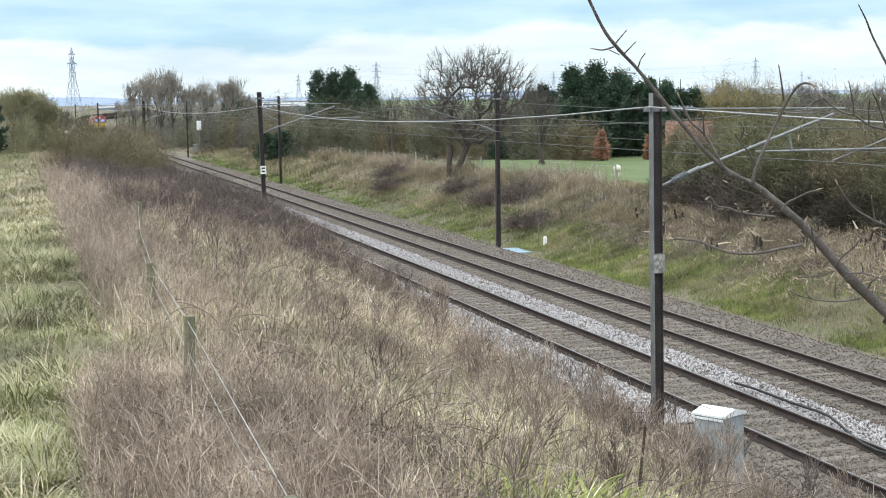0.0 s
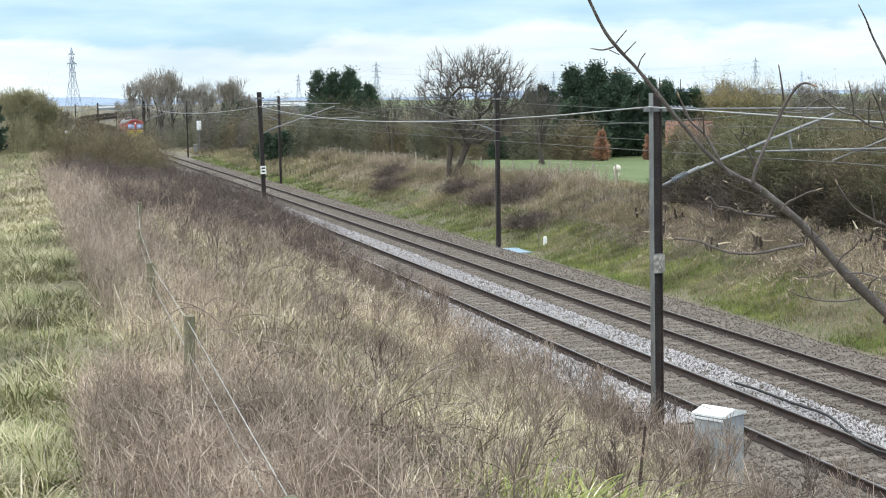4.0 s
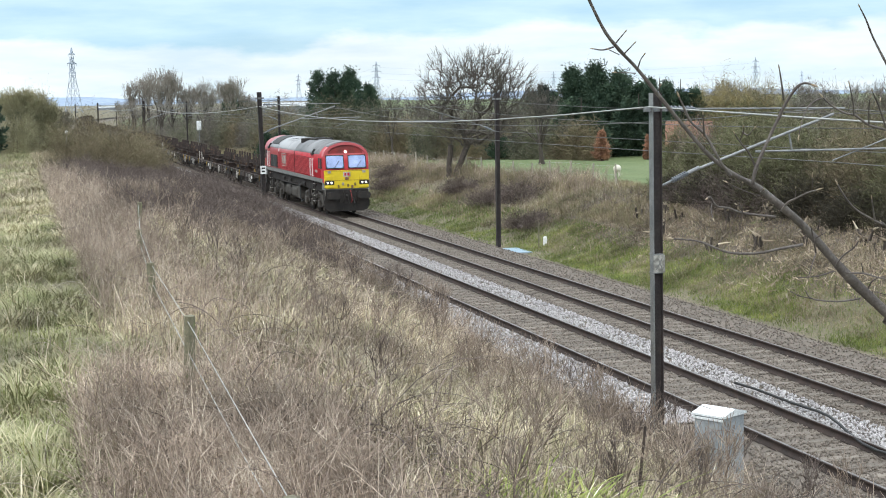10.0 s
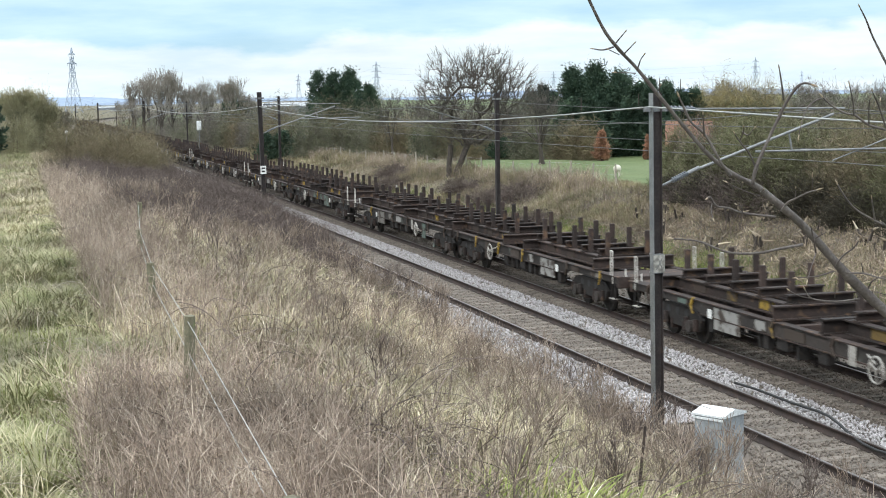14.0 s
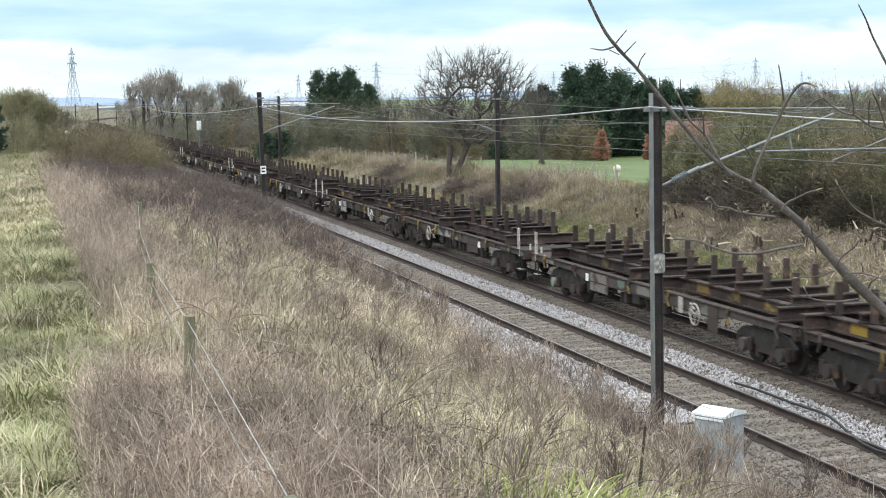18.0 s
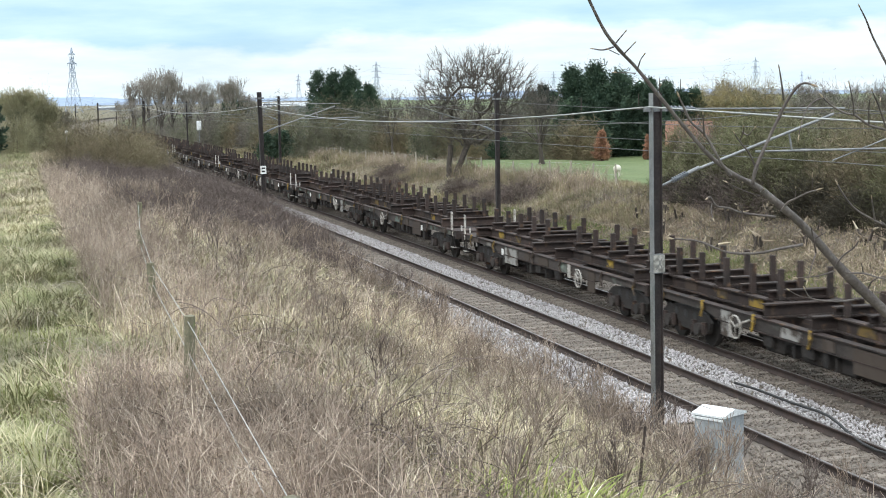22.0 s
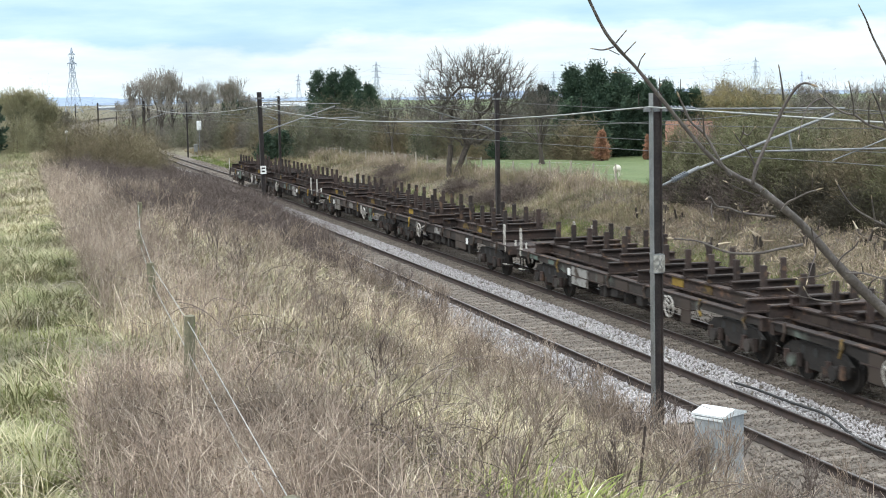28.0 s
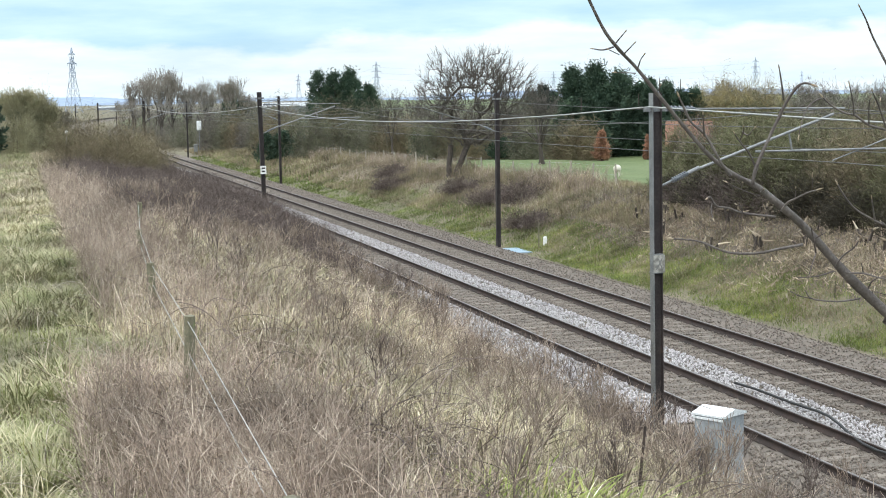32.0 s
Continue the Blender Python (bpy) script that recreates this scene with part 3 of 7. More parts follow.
def blades(P, h, w, lean, rng, drift=(0, 0)):
    """Bent grass blades on the points P: five vertices and three triangles each."""
    n = len(P)
    h = np.broadcast_to(h, (n,)) * rng.uniform(0.55, 1.3, n)
    an = rng.uniform(0, 2 * math.pi, n)
    side = np.stack([np.cos(an), np.sin(an), np.zeros(n)], 1) * (np.broadcast_to(w, (n,)) * rng.uniform(0.6, 1.4, n))[:, None] / 2
    la = rng.uniform(0, 2 * math.pi, n)
    ll = np.abs(rng.normal(0, lean, n))
    off = np.stack([np.cos(la) * ll + drift[0], np.sin(la) * ll + drift[1], np.zeros(n)], 1) * h[:, None]
    up = np.zeros((n, 3))
    up[:, 2] = h / np.sqrt(1 + ll ** 2)
    V = np.stack([P - side, P + side, P + off * 0.4 + up * 0.6 + side * 0.8, P + off * 0.4 + up * 0.6 - side * 0.8, P + off + up], 1)
    T = np.array([(0, 1, 2), (0, 2, 3), (3, 2, 4)])
    return V.reshape(-1, 3), (np.arange(n)[:, None, None] * 5 + T[None]).reshape(-1, 3)


def join(chunks):
    vs, ts, k = [], [], 0
    for v, t in chunks:
        vs.append(v)
        ts.append(t + k)
        k += len(v)
    return np.concatenate(vs), np.concatenate(ts)


def ribbons(A, B, w, rng, tip=0.4):
    """Thin flat twigs from A to B."""
    n = len(A)
    d = B - A
    s = np.cross(d, rng.normal(0, 1, (n, 3)))
    s /= np.linalg.norm(s, axis=1, keepdims=True) + 1e-9
    s = s * (np.broadcast_to(w, (n,)) / 2)[:, None]
    V = np.stack([A - s, A + s, B + s * tip, B - s * tip], 1)
    T = np.array([(0, 1, 2), (0, 2, 3)])
    return V.reshape(-1, 3), (np.arange(n)[:, None, None] * 4 + T[None]).reshape(-1, 3)


def weeds(P, h, rng, w=0.007, forks=5):
    """Dry stalks with side shoots, standing on the points P."""
    n = len(P)
    h = np.broadcast_to(h, (n,)) * rng.uniform(0.5, 1.3, n)
    lean = rng.normal(0, 0.22, (n, 3))
    lean[:, 2] = 1
    mid = P + lean * (h * 0.55)[:, None]
    lean2 = lean + rng.normal(0, 0.25, (n, 3))
    lean2[:, 2] = np.abs(lean2[:, 2]) * 0.8
    top = mid + lean2 * (h * 0.5)[:, None]
    chunks = [ribbons(P, mid, w, rng, 0.8), ribbons(mid, top, w * 0.8, rng, 0.4)]
    for _ in range(forks):
        f = rng.uniform(0.25, 0.95, n)[:, None]
        a = np.where(f < 0.55, P + (mid - P) * f / 0.55, mid + (top - mid) * (f - 0.55) / 0.45)
        out = rng.normal(0, 1, (n, 3))
        out[:, 2] = np.abs(out[:, 2]) * 0.9 + 0.25
        b = a + out * (h * rng.uniform(0.08, 0.22, n))[:, None]
        chunks.append(ribbons(a, b, w * 0.55, rng, 0.5))
    return join(chunks)


def value_noise(x, y, seed=0):
    """Smooth random field between 0 and 1 with features of about one metre."""
    def cell(i, j):
        q = np.sin(i * 127.1 + j * 311.7 + seed * 74.7) * 43758.5453
        return q - np.floor(q)

    i, j = np.floor(x), np.floor(y)
    f, g = x - i, y - j
    f, g = f * f * (3 - 2 * f), g * g * (3 - 2 * g)
    return (cell(i, j) * (1 - f) + cell(i + 1, j) * f) * (1 - g) + (cell(i, j + 1) * (1 - f) + cell(i + 1, j + 1) * f) * g


def on_ground(s, o, lift=0.0):
    x, y = xy(s, o)
    return np.stack([x, y, ground_z(s, o) + lift], 1)


def ground_at(x, y):
    s, o = so(x, y)
    return float(ground_z(s, o))


# ---------------------------------------------------------------- ground
def make_ground():
    S = np.concatenate([np.arange(-1400, -80, 60), np.arange(-80, 170, 1.5), np.arange(170, 420, 6), np.arange(420, 1000, 30), np.arange(1000, 4200, 160)])
    O = np.concatenate([-np.geomspace(1500, 24, 26), np.arange(-23, -6.2, 0.6), np.arange(-6.2, 4, 0.3), np.arange(4, 16, 0.5), np.geomspace(16, 1500, 28)])
    ss, oo = np.meshgrid(S, O, indexing="ij")
    x, y = xy(ss.ravel(), oo.ravel())
    z = ground_z(ss.ravel(), oo.ravel())
    ns, no = ss.shape
    i = (np.arange(ns - 1)[:, None] * no + np.arange(no - 1)[None]).ravel()
    tris = np.concatenate([np.stack([i, i + 1, i + no + 1], 1), np.stack([i, i + no + 1, i + no], 1)])
    tris = tris[:, ::-1]
    ob = tri_mesh("ground", np.stack([x, y, z], 1), tris, M["soil"], smooth_shade=True)
    ob.data.materials.append(M["ballast"])
    ob.data.materials.append(M["pasture"])
    ob.data.materials.append(M["litter"])
    mid_s = ss.ravel()[tris].mean(1)
    mid_o = oo.ravel()[tris].mean(1)
    ob.data.polygons.foreach_set("material_index", np.where((mid_o > -6.5) & (mid_o < 3.6), 1, np.where(mid_o > 12.2, 2, np.where((mid_o > 6.2) & (mid_s < 26), 3, 0))).astype(np.int32))
    tagged(ob, "rough winter grassland with a stony track bed", "ground", kind="structure")


make_ground()


# ---------------------------------------------------------------- tracks
RAIL = [(-0.07, -0.17), (0.07, -0.17), (0.07, -0.155), (0.012, -0.13), (0.012, -0.045), (0.036, -0.035), (0.036, -0.004), (0.028, 0.0),
        (-0.028, 0.0), (-0.036, -0.004), (-0.036, -0.035), (-0.012, -0.045), (-0.012, -0.13), (-0.07, -0.155)]


def make_track(name, centre, label):
    track = tagged(new(name), label, "railway track", kind="structure")
    S = np.concatenate([np.arange(-640, -60, 10.0), np.arange(-60, 260, 2.5), np.arange(260, 640, 6.0)])
    n = len(RAIL)
    for side in (-0.753, 0.753):
        V = []
        for a, b in RAIL:
            x, y = xy(S, centre + side + a)
            V.append(np.stack([x, y, zr(S) + b], 1))
        V = np.stack(V, 1).reshape(-1, 3)
        T = []
        for j in range(n):
            k = (j + 1) % n
            i = np.arange(len(S) - 1) * n
            T += [np.stack([i + j, i + k, i + n + k], 1), np.stack([i + j, i + n + k, i + n + j], 1)]
        head = np.concatenate([np.full(2 * (len(S) - 1), 1 if j == 7 else 0) for j in range(n)])
        ob = tri_mesh("rail", V, np.concatenate(T)[:, ::-1], M["rail"], track)
        ob.data.materials.append(M["railhead"])
        ob.data.polygons.foreach_set("material_index", head.astype(np.int32))
    rng = random.Random(5 + int(centre))
    first = None
    extra = []
    for i in range(-40, 380):
        s = i * 0.66
        x, y = xy(s, centre)
        h = float(np.interp(s, LINE_S, LINE_P))
        m = pose(float(x), float(y), float(zr(s)) - 0.165, 0, 0, -math.degrees(h) + rng.uniform(-0.8, 0.8))
        if s < 110:
            if first is None:
                first = part("sleeper", boxes((-1.28, -0.13, -0.12, 1.28, 0.13, 0.0), bevel=0.02), M["sleeper"], track)
                first.matrix_basis = m
            else:
                share(first, m, track)
        else:
            extra.append(m)
    bm = bmesh.new()
    for m in extra:
        box(bm, -1.28, -0.13, -0.12, 1.28, 0.13, 0.0, m=m)
    tagged(part("far_sleepers", bm, M["sleeper"], track), kind="stuff")
    return track


make_track("railway_track", 0.0, "rusty steel rails on weathered sleepers in brown ballast")
make_track("railway_track", NEAR, "worn steel rails on weathered sleepers beside pale ballast")


# ---------------------------------------------------------------- the train
def loco_section(grow=0.0, low=1.84):
    """Outline across the body: upright sides and a rounded roof."""
    g = grow
    right = [(1.33 + g, low), (1.33 + g, 3.12)]
    for i in range(1, 13):
        an = math.pi / 2 * i / 12
        right.append(((1.33 + g) * max(0.0, math.cos(an)) ** 0.95, 3.12 + (0.97 + g) * math.sin(an) ** 0.95))
    return right + [(-a, b) for a, b in reversed(right[:-1])]


def soften(ob):
    """Smooth shading on the curved skin, flat end faces."""
    me = ob.data
    me.polygons.foreach_set("use_smooth", np.array([abs(f.normal.x) < 0.7 and len(f.vertices) == 4 for f in me.polygons], bool))
    return ob


def wheel_mesh(r, w):
    bm = bmesh.new()
    turn = Matrix.Rotation(math.pi / 2, 4, "X")
    bmesh.ops.create_cone(bm, cap_ends=True, segments=24, radius1=r, radius2=r, depth=w, matrix=turn)
    bmesh.ops.create_cone(bm, cap_ends=True, segments=24, radius1=r * 1.06, radius2=r * 1.06, depth=0.03, matrix=Matrix.Translation((0, 0, 0)) @ turn)
    bmesh.ops.create_cone(bm, cap_ends=True, segments=16, radius1=r * 0.36, radius2=r * 0.3, depth=w + 0.10, matrix=turn)
    return bm


def ring(r, t, sides=20):
    """A hand wheel in the plane of x and z, with three spokes."""
    seg = []
    for i in range(sides):
        a, b = 2 * math.pi * i / sides, 2 * math.pi * (i + 1) / sides
        seg.append((r * math.cos(a), 0, r * math.sin(a), t, r * math.cos(b), 0, r * math.sin(b), t))
    for i in range(3):
        a = 2 * math.pi * i / 3 + 0.5
        seg.append((0, 0, 0, t * 0.8, r * math.cos(a), 0, r * math.sin(a), t * 0.8))
    return tubes(seg, 6)


def make_loco():
    L = tagged(new("diesel_locomotive"), "red and yellow six-axle diesel freight locomotive with dusty grey roof", "locomotive")
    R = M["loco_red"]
    soften(part("body", extrude_profile(loco_section(), 1, 2, 0, -9.45, 9.45), R, L, "red body shell, upper edge dusty and pale with painted sky sheen"))
    arc = [(a, b) for a, b in loco_section(0.014) if b > 3.36]
    shell = arc + [(a * 0.97, b - 0.05) for a, b in reversed(arc)]
    soften(part("roof", extrude_profile(shell, 1, 2, 0, -8.0, 1.47), M["loco_grey"], L, "dusty pale grey roof sheets"))
    soften(part("engine_roof", extrude_profile(shell, 1, 2, 0, 1.49, 8.9), M["loco_soot"], L, "soot-darkened grey roof sheets"))
    crest = [(a, b) for a, b in loco_section(0.020) if b > 3.80]
    soften(part("cab_roof", extrude_profile(crest + [(a * 0.97, b - 0.05) for a, b in reversed(crest)], 1, 2, 0, 8.85, 9.80), M["loco_soot"], L, "sooty grey cab roof crest"))
    for end in (1, -1):
        bm = extrude_profile(loco_section(0.002), 1, 2, 0, 9.42, 10.02)
        for v in bm.verts:
            if v.co.x > 9.8:
                v.co.x -= max(0.0, v.co.z - 2.52) * 0.24
                v.co.y *= 0.955
            v.co.x *= end
        bmesh.ops.recalc_face_normals(bm, faces=bm.faces)
        cab = part("cab", bm, R, L, "red cab end")
        front = [(-1.17, 1.50), (1.17, 1.50), (1.25, 1.66), (1.27, 2.0), (1.27, 2.52), (-1.27, 2.52), (-1.27, 2.0), (-1.25, 1.66)]
        bm = extrude_profile(front, 1, 2, 0, min(end * 9.94, end * 10.05), max(end * 9.94, end * 10.05))
        bmesh.ops.bevel(bm, geom=list(bm.edges), offset=0.018, segments=2, affect="EDGES")
        part("warning_panel", bm, M["loco_yellow"], cab, "yellow warning panel")
        for z, w in ((1.955, 1.22), (2.47, 1.2)):
            part("panel_seam", boxes((end * 10.05 - 0.004, -w, z, end * 10.05 + 0.006, w, z + 0.016)), M["yellow_grime"], cab)
        for y in (-0.98, 0.98):
            part("lamp_plinth", boxes((end * 10.05 - 0.02, y - 0.26, 1.975, end * 10.05 + 0.03, y + 0.24, 2.22), bevel=0.015), M["loco_yellow"], cab)
            part("lower_flange", boxes((end * 10.05 - 0.02, y - 0.30, 1.55, end * 10.05 + 0.045, y + 0.25, 1.66), bevel=0.015), M["loco_yellow"], cab)
        for y, c, z in ((-0.22, "pale", 1.68), (0.06, "yellow_grime", 1.60), (0.30, "terracotta", 1.53), (0.46, "yellow_grime", 1.66), (-0.48, "yellow_grime", 1.56)):
            part("hose_socket", boxes((end * 10.04, y - 0.05, z, end * 10.04 + end * 0.07, y + 0.05, z + 0.16) if end > 0 else (-10.11, y - 0.05, z, -10.04, y + 0.05, z + 0.16), bevel=0.012), M[c], cab)
        tilt = Matrix.Rotation(-math.atan(0.24) * end, 4, "Y")
        for y in (-0.63, 0.63):
            m = Matrix.Translation((end * (10.02 - 0.46 * 0.24 + 0.004), y, 2.98)) @ tilt
            bm = bmesh.new()
            box(bm, -0.012, -0.48, -0.345, 0.012, 0.48, 0.345, bevel=0.011, m=m)
            w = part("windscreen", bm, M["glass"], cab, "windscreen tinted with the blue of reflected sky")
            bm = bmesh.new()
            for b in ((-0.02, -0.52, 0.345, 0.006, 0.52, 0.385), (-0.02, -0.52, -0.385, 0.006, 0.52, -0.345), (-0.02, -0.52, -0.345, 0.006, -0.48, 0.345), (-0.02, 0.48, -0.345, 0.006, 0.52, 0.345), (-0.02, -0.50, 0.30, 0.014, -0.42, 0.36), (-0.02, 0.42, 0.30, 0.014, 0.50, 0.36), (-0.02, -0.50, -0.36, 0.014, -0.42, -0.30), (-0.02, 0.42, -0.36, 0.014, 0.50, -0.30)):
                box(bm, *b, m=m)
            part("window_seal", bm, M["black"], cab)
            part("wiper", rods(((end * 10.06, y - 0.1, 2.60), (end * 9.97, y + 0.25, 3.05), 0.012), sides=5), M["black"], cab)
        hood = [(-1.30, 3.30), (-1.16, 3.62), (-0.9, 3.85), (-0.5, 4.0), (0, 4.06), (0.5, 4.0), (0.9, 3.85), (1.16, 3.62), (1.30, 3.30), (1.18, 3.30), (1.04, 3.54), (0.8, 3.74), (0.45, 3.87), (0, 3.92), (-0.45, 3.87), (-0.8, 3.74), (-1.04, 3.54), (-1.18, 3.30)]
        part("hood_rim", extrude_profile(hood, 1, 2, 0, min(end * 9.5, end * 9.86), max(end * 9.5, end * 9.86)), R, cab)
        brow = [(-1.0, 3.42), (1.0, 3.42), (0.95, 3.56), (0.72, 3.72), (0.4, 3.83), (0, 3.87), (-0.4, 3.83), (-0.72, 3.72), (-0.95, 3.56)]
        part("brow_panel", extrude_profile(brow, 1, 2, 0, min(end * 9.6, end * 9.80), max(end * 9.6, end * 9.80)), M["loco_brow"], cab, "dark red panel under the hood")
        bm = bmesh.new()
        rod(bm, (end * 9.70, 0, 3.53), (end * 9.83, 0, 3.53), 0.13, 16)
        part("lamp_rim", bm, R, cab)
        bm = bmesh.new()
        rod(bm, (end * 9.79, 0, 3.53), (end * 9.842, 0, 3.53), 0.07, 16)
        part("marker_lamp", bm, M["lamp"] if end > 0 else M["white"], cab, "round top marker lamp")
        for y in (-0.98, 0.98):
            part("lamp_housing", boxes((end * 10.05 - 0.03, y - 0.27, 1.72, end * 10.05 + 0.035, y + 0.27, 1.94), bevel=0.02), M["black"], cab)
            for k, dy in enumerate((-0.10, 0.10)):
                bm = bmesh.new()
                rod(bm, (end * 10.05, y + dy, 1.83), (end * 10.095, y + dy, 1.83), 0.052, 14)
                part("headlamp", bm, M["lamp"] if end > 0 else M["white"], cab, "round headlamp")
            part("lamp_bracket", boxes((end * 10.05 - 0.01, y - 0.09, 2.36, end * 10.05 + 0.03, y + 0.09, 2.50)), M["pale"], cab)
        part("number_panel", boxes((end * 10.062 - 0.008, 0.72, 2.07, end * 10.062 + 0.01, 1.24, 2.22)), M["loco_yellow"], cab)
        for k in range(5):
            part("bar", boxes((end * 10.072 - 0.004, 0.78 + 0.085 * k, 2.10, end * 10.072 + 0.006, 0.84 + 0.085 * k, 2.19)), M["black"], cab)
        part("emblem_plate", boxes((end * 10.062 - 0.008, -0.2, 2.16, end * 10.062 + 0.012, 0.2, 2.42)), M["pale"], cab, "small pale plate with red bars")
        for k in (-0.09, 0.09):
            part("bar", boxes((end * 10.076 - 0.004, k - 0.055, 2.21, end * 10.076 + 0.006, k + 0.055, 2.37)), R, cab)
        part("jumper_cover", boxes((end * 10.05 - 0.01, -0.1, 1.99, end * 10.05 + 0.06, 0.1, 2.13), bevel=0.02), M["terracotta"], cab, "orange jumper socket cover")
        part("cab_skirt", boxes((min(end * 9.6, end * 9.985), -1.31, 1.44, max(end * 9.6, end * 9.985), 1.31, 1.835)), M["loco_sole"], L)
        part("plough", extrude_profile([(-0.95, 0.24), (0.95, 0.24), (1.16, 0.34), (1.28, 0.55), (1.30, 0.80), (1.22, 1.0), (-1.22, 1.0), (-1.30, 0.80), (-1.28, 0.55), (-1.16, 0.34)], 1, 2, 0, min(end * 9.72, end * 9.98), max(end * 9.72, end * 9.98)), M["under"], L, "black snow plough")
        part("buffer_beam", boxes((min(end * 9.6, end * 9.98), -1.25, 0.96, max(end * 9.6, end * 9.98), 1.25, 1.50), bevel=0.02), M["under"], L)
        for y in (-0.87, 0.87):
            bm = bmesh.new()
            rod(bm, (end * 9.95, y, 1.12), (end * 10.5, y, 1.12), 0.11, 12)
            buf = part("buffer", bm, M["under"], L)
            bm = bmesh.new()
            oval = [(y + 0.36 * math.copysign(abs(math.cos(2 * math.pi * q / 24)) ** 0.6, math.cos(2 * math.pi * q / 24)), 1.14 + 0.2 * math.copysign(abs(math.sin(2 * math.pi * q / 24)) ** 0.6, math.sin(2 * math.pi * q / 24))) for q in range(24)]
            bm.free()
            part("buffer_head", extrude_profile(oval, 1, 2, 0, end * 10.52 - 0.03, end * 10.52 + 0.03), M["under"], buf, "wide oval buffer head")
            part("buffer_shank", boxes((min(end * 9.97, end * 10.2), y - 0.24, 0.98, max(end * 9.97, end * 10.2), y + 0.24, 1.30), bevel=0.03), M["under"], buf)
        part("coupling_hook", rods(((end * 9.95, 0, 1.12), (end * 10.4, 0, 1.10), 0.06), ((end * 10.3, 0, 1.1), (end * 10.35, 0.03, 0.7), 0.04)), M["under"], L)
        for y in (-0.5, -0.22, 0.2, 0.52):
            part("air_hose", rods(((end * 9.98, y, 1.40), (end * 10.16, y, 1.28), 0.022), ((end * 10.16, y, 1.28), (end * 10.18, y + 0.06, 0.86), 0.022), ((end * 10.18, y + 0.06, 0.86), (end * 10.05, y + 0.02, 0.70), 0.022), sides=6), M["loco_brow" if y == 0.2 else "under"], L)
        for y in (-1.24, 1.24):
            part("corner_handrail", rods(((end * 9.96, y, 1.50), (end * 10.05, y, 1.46), 0.018), ((end * 10.05, y, 1.46), (end * 10.05, y, 1.18), 0.018), ((end * 10.05, y, 1.18), (end * 9.96, y * 0.98, 1.12), 0.018), sides=6), M["pale"], L, "pale bent handrail")
        part("brake_hose", rods(((end * 9.98, 0.35, 1.0), (end * 10.2, 0.38, 0.7), 0.03), ((end * 10.2, 0.38, 0.7), (end * 10.05, 0.4, 0.45), 0.03), sides=6), M["black"], L)
    for y in (-1, 1):
        ys = y * 1.34
        part("solebar", boxes((-9.5, min(y * 1.30, y * 1.352), 1.84, 9.78, max(y * 1.30, y * 1.352), 2.06)), M["loco_sole"], L, "grey stripe along the body's foot")
        # louvred side sheets
        for a, b in ((1.62, 6.35), (-4.3, 1.38)):
            part("louvre_backing", boxes((a, min(y * 1.32, y * 1.336), 2.14, b, max(y * 1.32, y * 1.336), 3.15)), M["loco_groove"], L)
        bm = bmesh.new()
        for k in range(15):
            z = 2.14 + 0.067 * k
            for a, b in ((1.62, 6.35), (-4.3, 1.38)):
                box(bm, a, min(y * 1.325, y * 1.349), z, b, max(y * 1.325, y * 1.349), z + 0.034)
        tagged(part("louvre_ribs", bm, R, L), kind="stuff")
        part("panel_joint", boxes((1.46, min(y * 1.32, y * 1.345), 2.06, 1.54, max(y * 1.32, y * 1.345), 3.36)), M["black"], L)
        g = part("radiator_grille", boxes((-7.2, min(y * 1.31, y * 1.346), 2.14, -4.62, max(y * 1.31, y * 1.346), 2.92)), M["black"], L, "black radiator intake grille")
        part("grille_bar", boxes((-5.95, min(y * 1.33, y * 1.36), 2.14, -5.87, max(y * 1.33, y * 1.36), 2.92)), M["loco_sole"], g)
        # pale emblem: a square outline round two bars
        e = part("emblem_outline", boxes((-2.95, ys - 0.016, 3.08, -1.45, ys + 0.016, 3.13), (-2.95, ys - 0.016, 2.32, -1.45, ys + 0.016, 2.37),
                                         (-2.95, ys - 0.016, 2.37, -2.88, ys + 0.016, 3.08), (-1.52, ys - 0.016, 2.37, -1.45, ys + 0.016, 3.08)), M["pale"], L, "pale square emblem outline")
        for a in (-2.70, -2.05):
            part("emblem_bar", boxes((a, ys - 0.015, 2.46, a + 0.40, ys + 0.015, 3.0)), M["pale"], e)
        for a in (9.2, -9.05):
            w = part("cab_side_window", boxes((a - 0.42, min(y * 1.31, y * 1.347), 2.60, a + 0.42, max(y * 1.31, y * 1.347), 3.18), bevel=0.01), M["black"], L, "dark cab side window")
            part("window_bar", boxes((a + 0.03, min(y * 1.33, y * 1.356), 2.60, a + 0.08, max(y * 1.33, y * 1.356), 3.18)), M["loco_red"], w)
        for a in (7.35, 6.72, -7.5, -8.2):
            part("handrail", rods(((a, y * 1.40, 2.12), (a, y * 1.40, 3.10), 0.026), ((a, y * 1.33, 2.14), (a, y * 1.40, 2.14), 0.02), ((a, y * 1.33, 3.08), (a, y * 1.40, 3.08), 0.02), sides=6), M["white"], L, "white vertical handrail")
        for a in (7.05, -7.85):
            d = part("cab_door", boxes((a - 0.28, min(y * 1.31, y * 1.34), 1.9, a + 0.28, max(y * 1.31, y * 1.34), 3.3)), R, L)
            part("door_gutter", boxes((a - 0.34, min(y * 1.27, y * 1.37), 3.34, a + 0.34, max(y * 1.27, y * 1.37), 3.42)), M["black"], d)
            for k, q in ((-0.30, 0.02), (0.02, 0.32)):
                part("rain_strip", rods(((a + k, y * 1.335, 3.28), (a + q, y * 1.21, 3.62), 0.045), sides=6), M["black"], d)
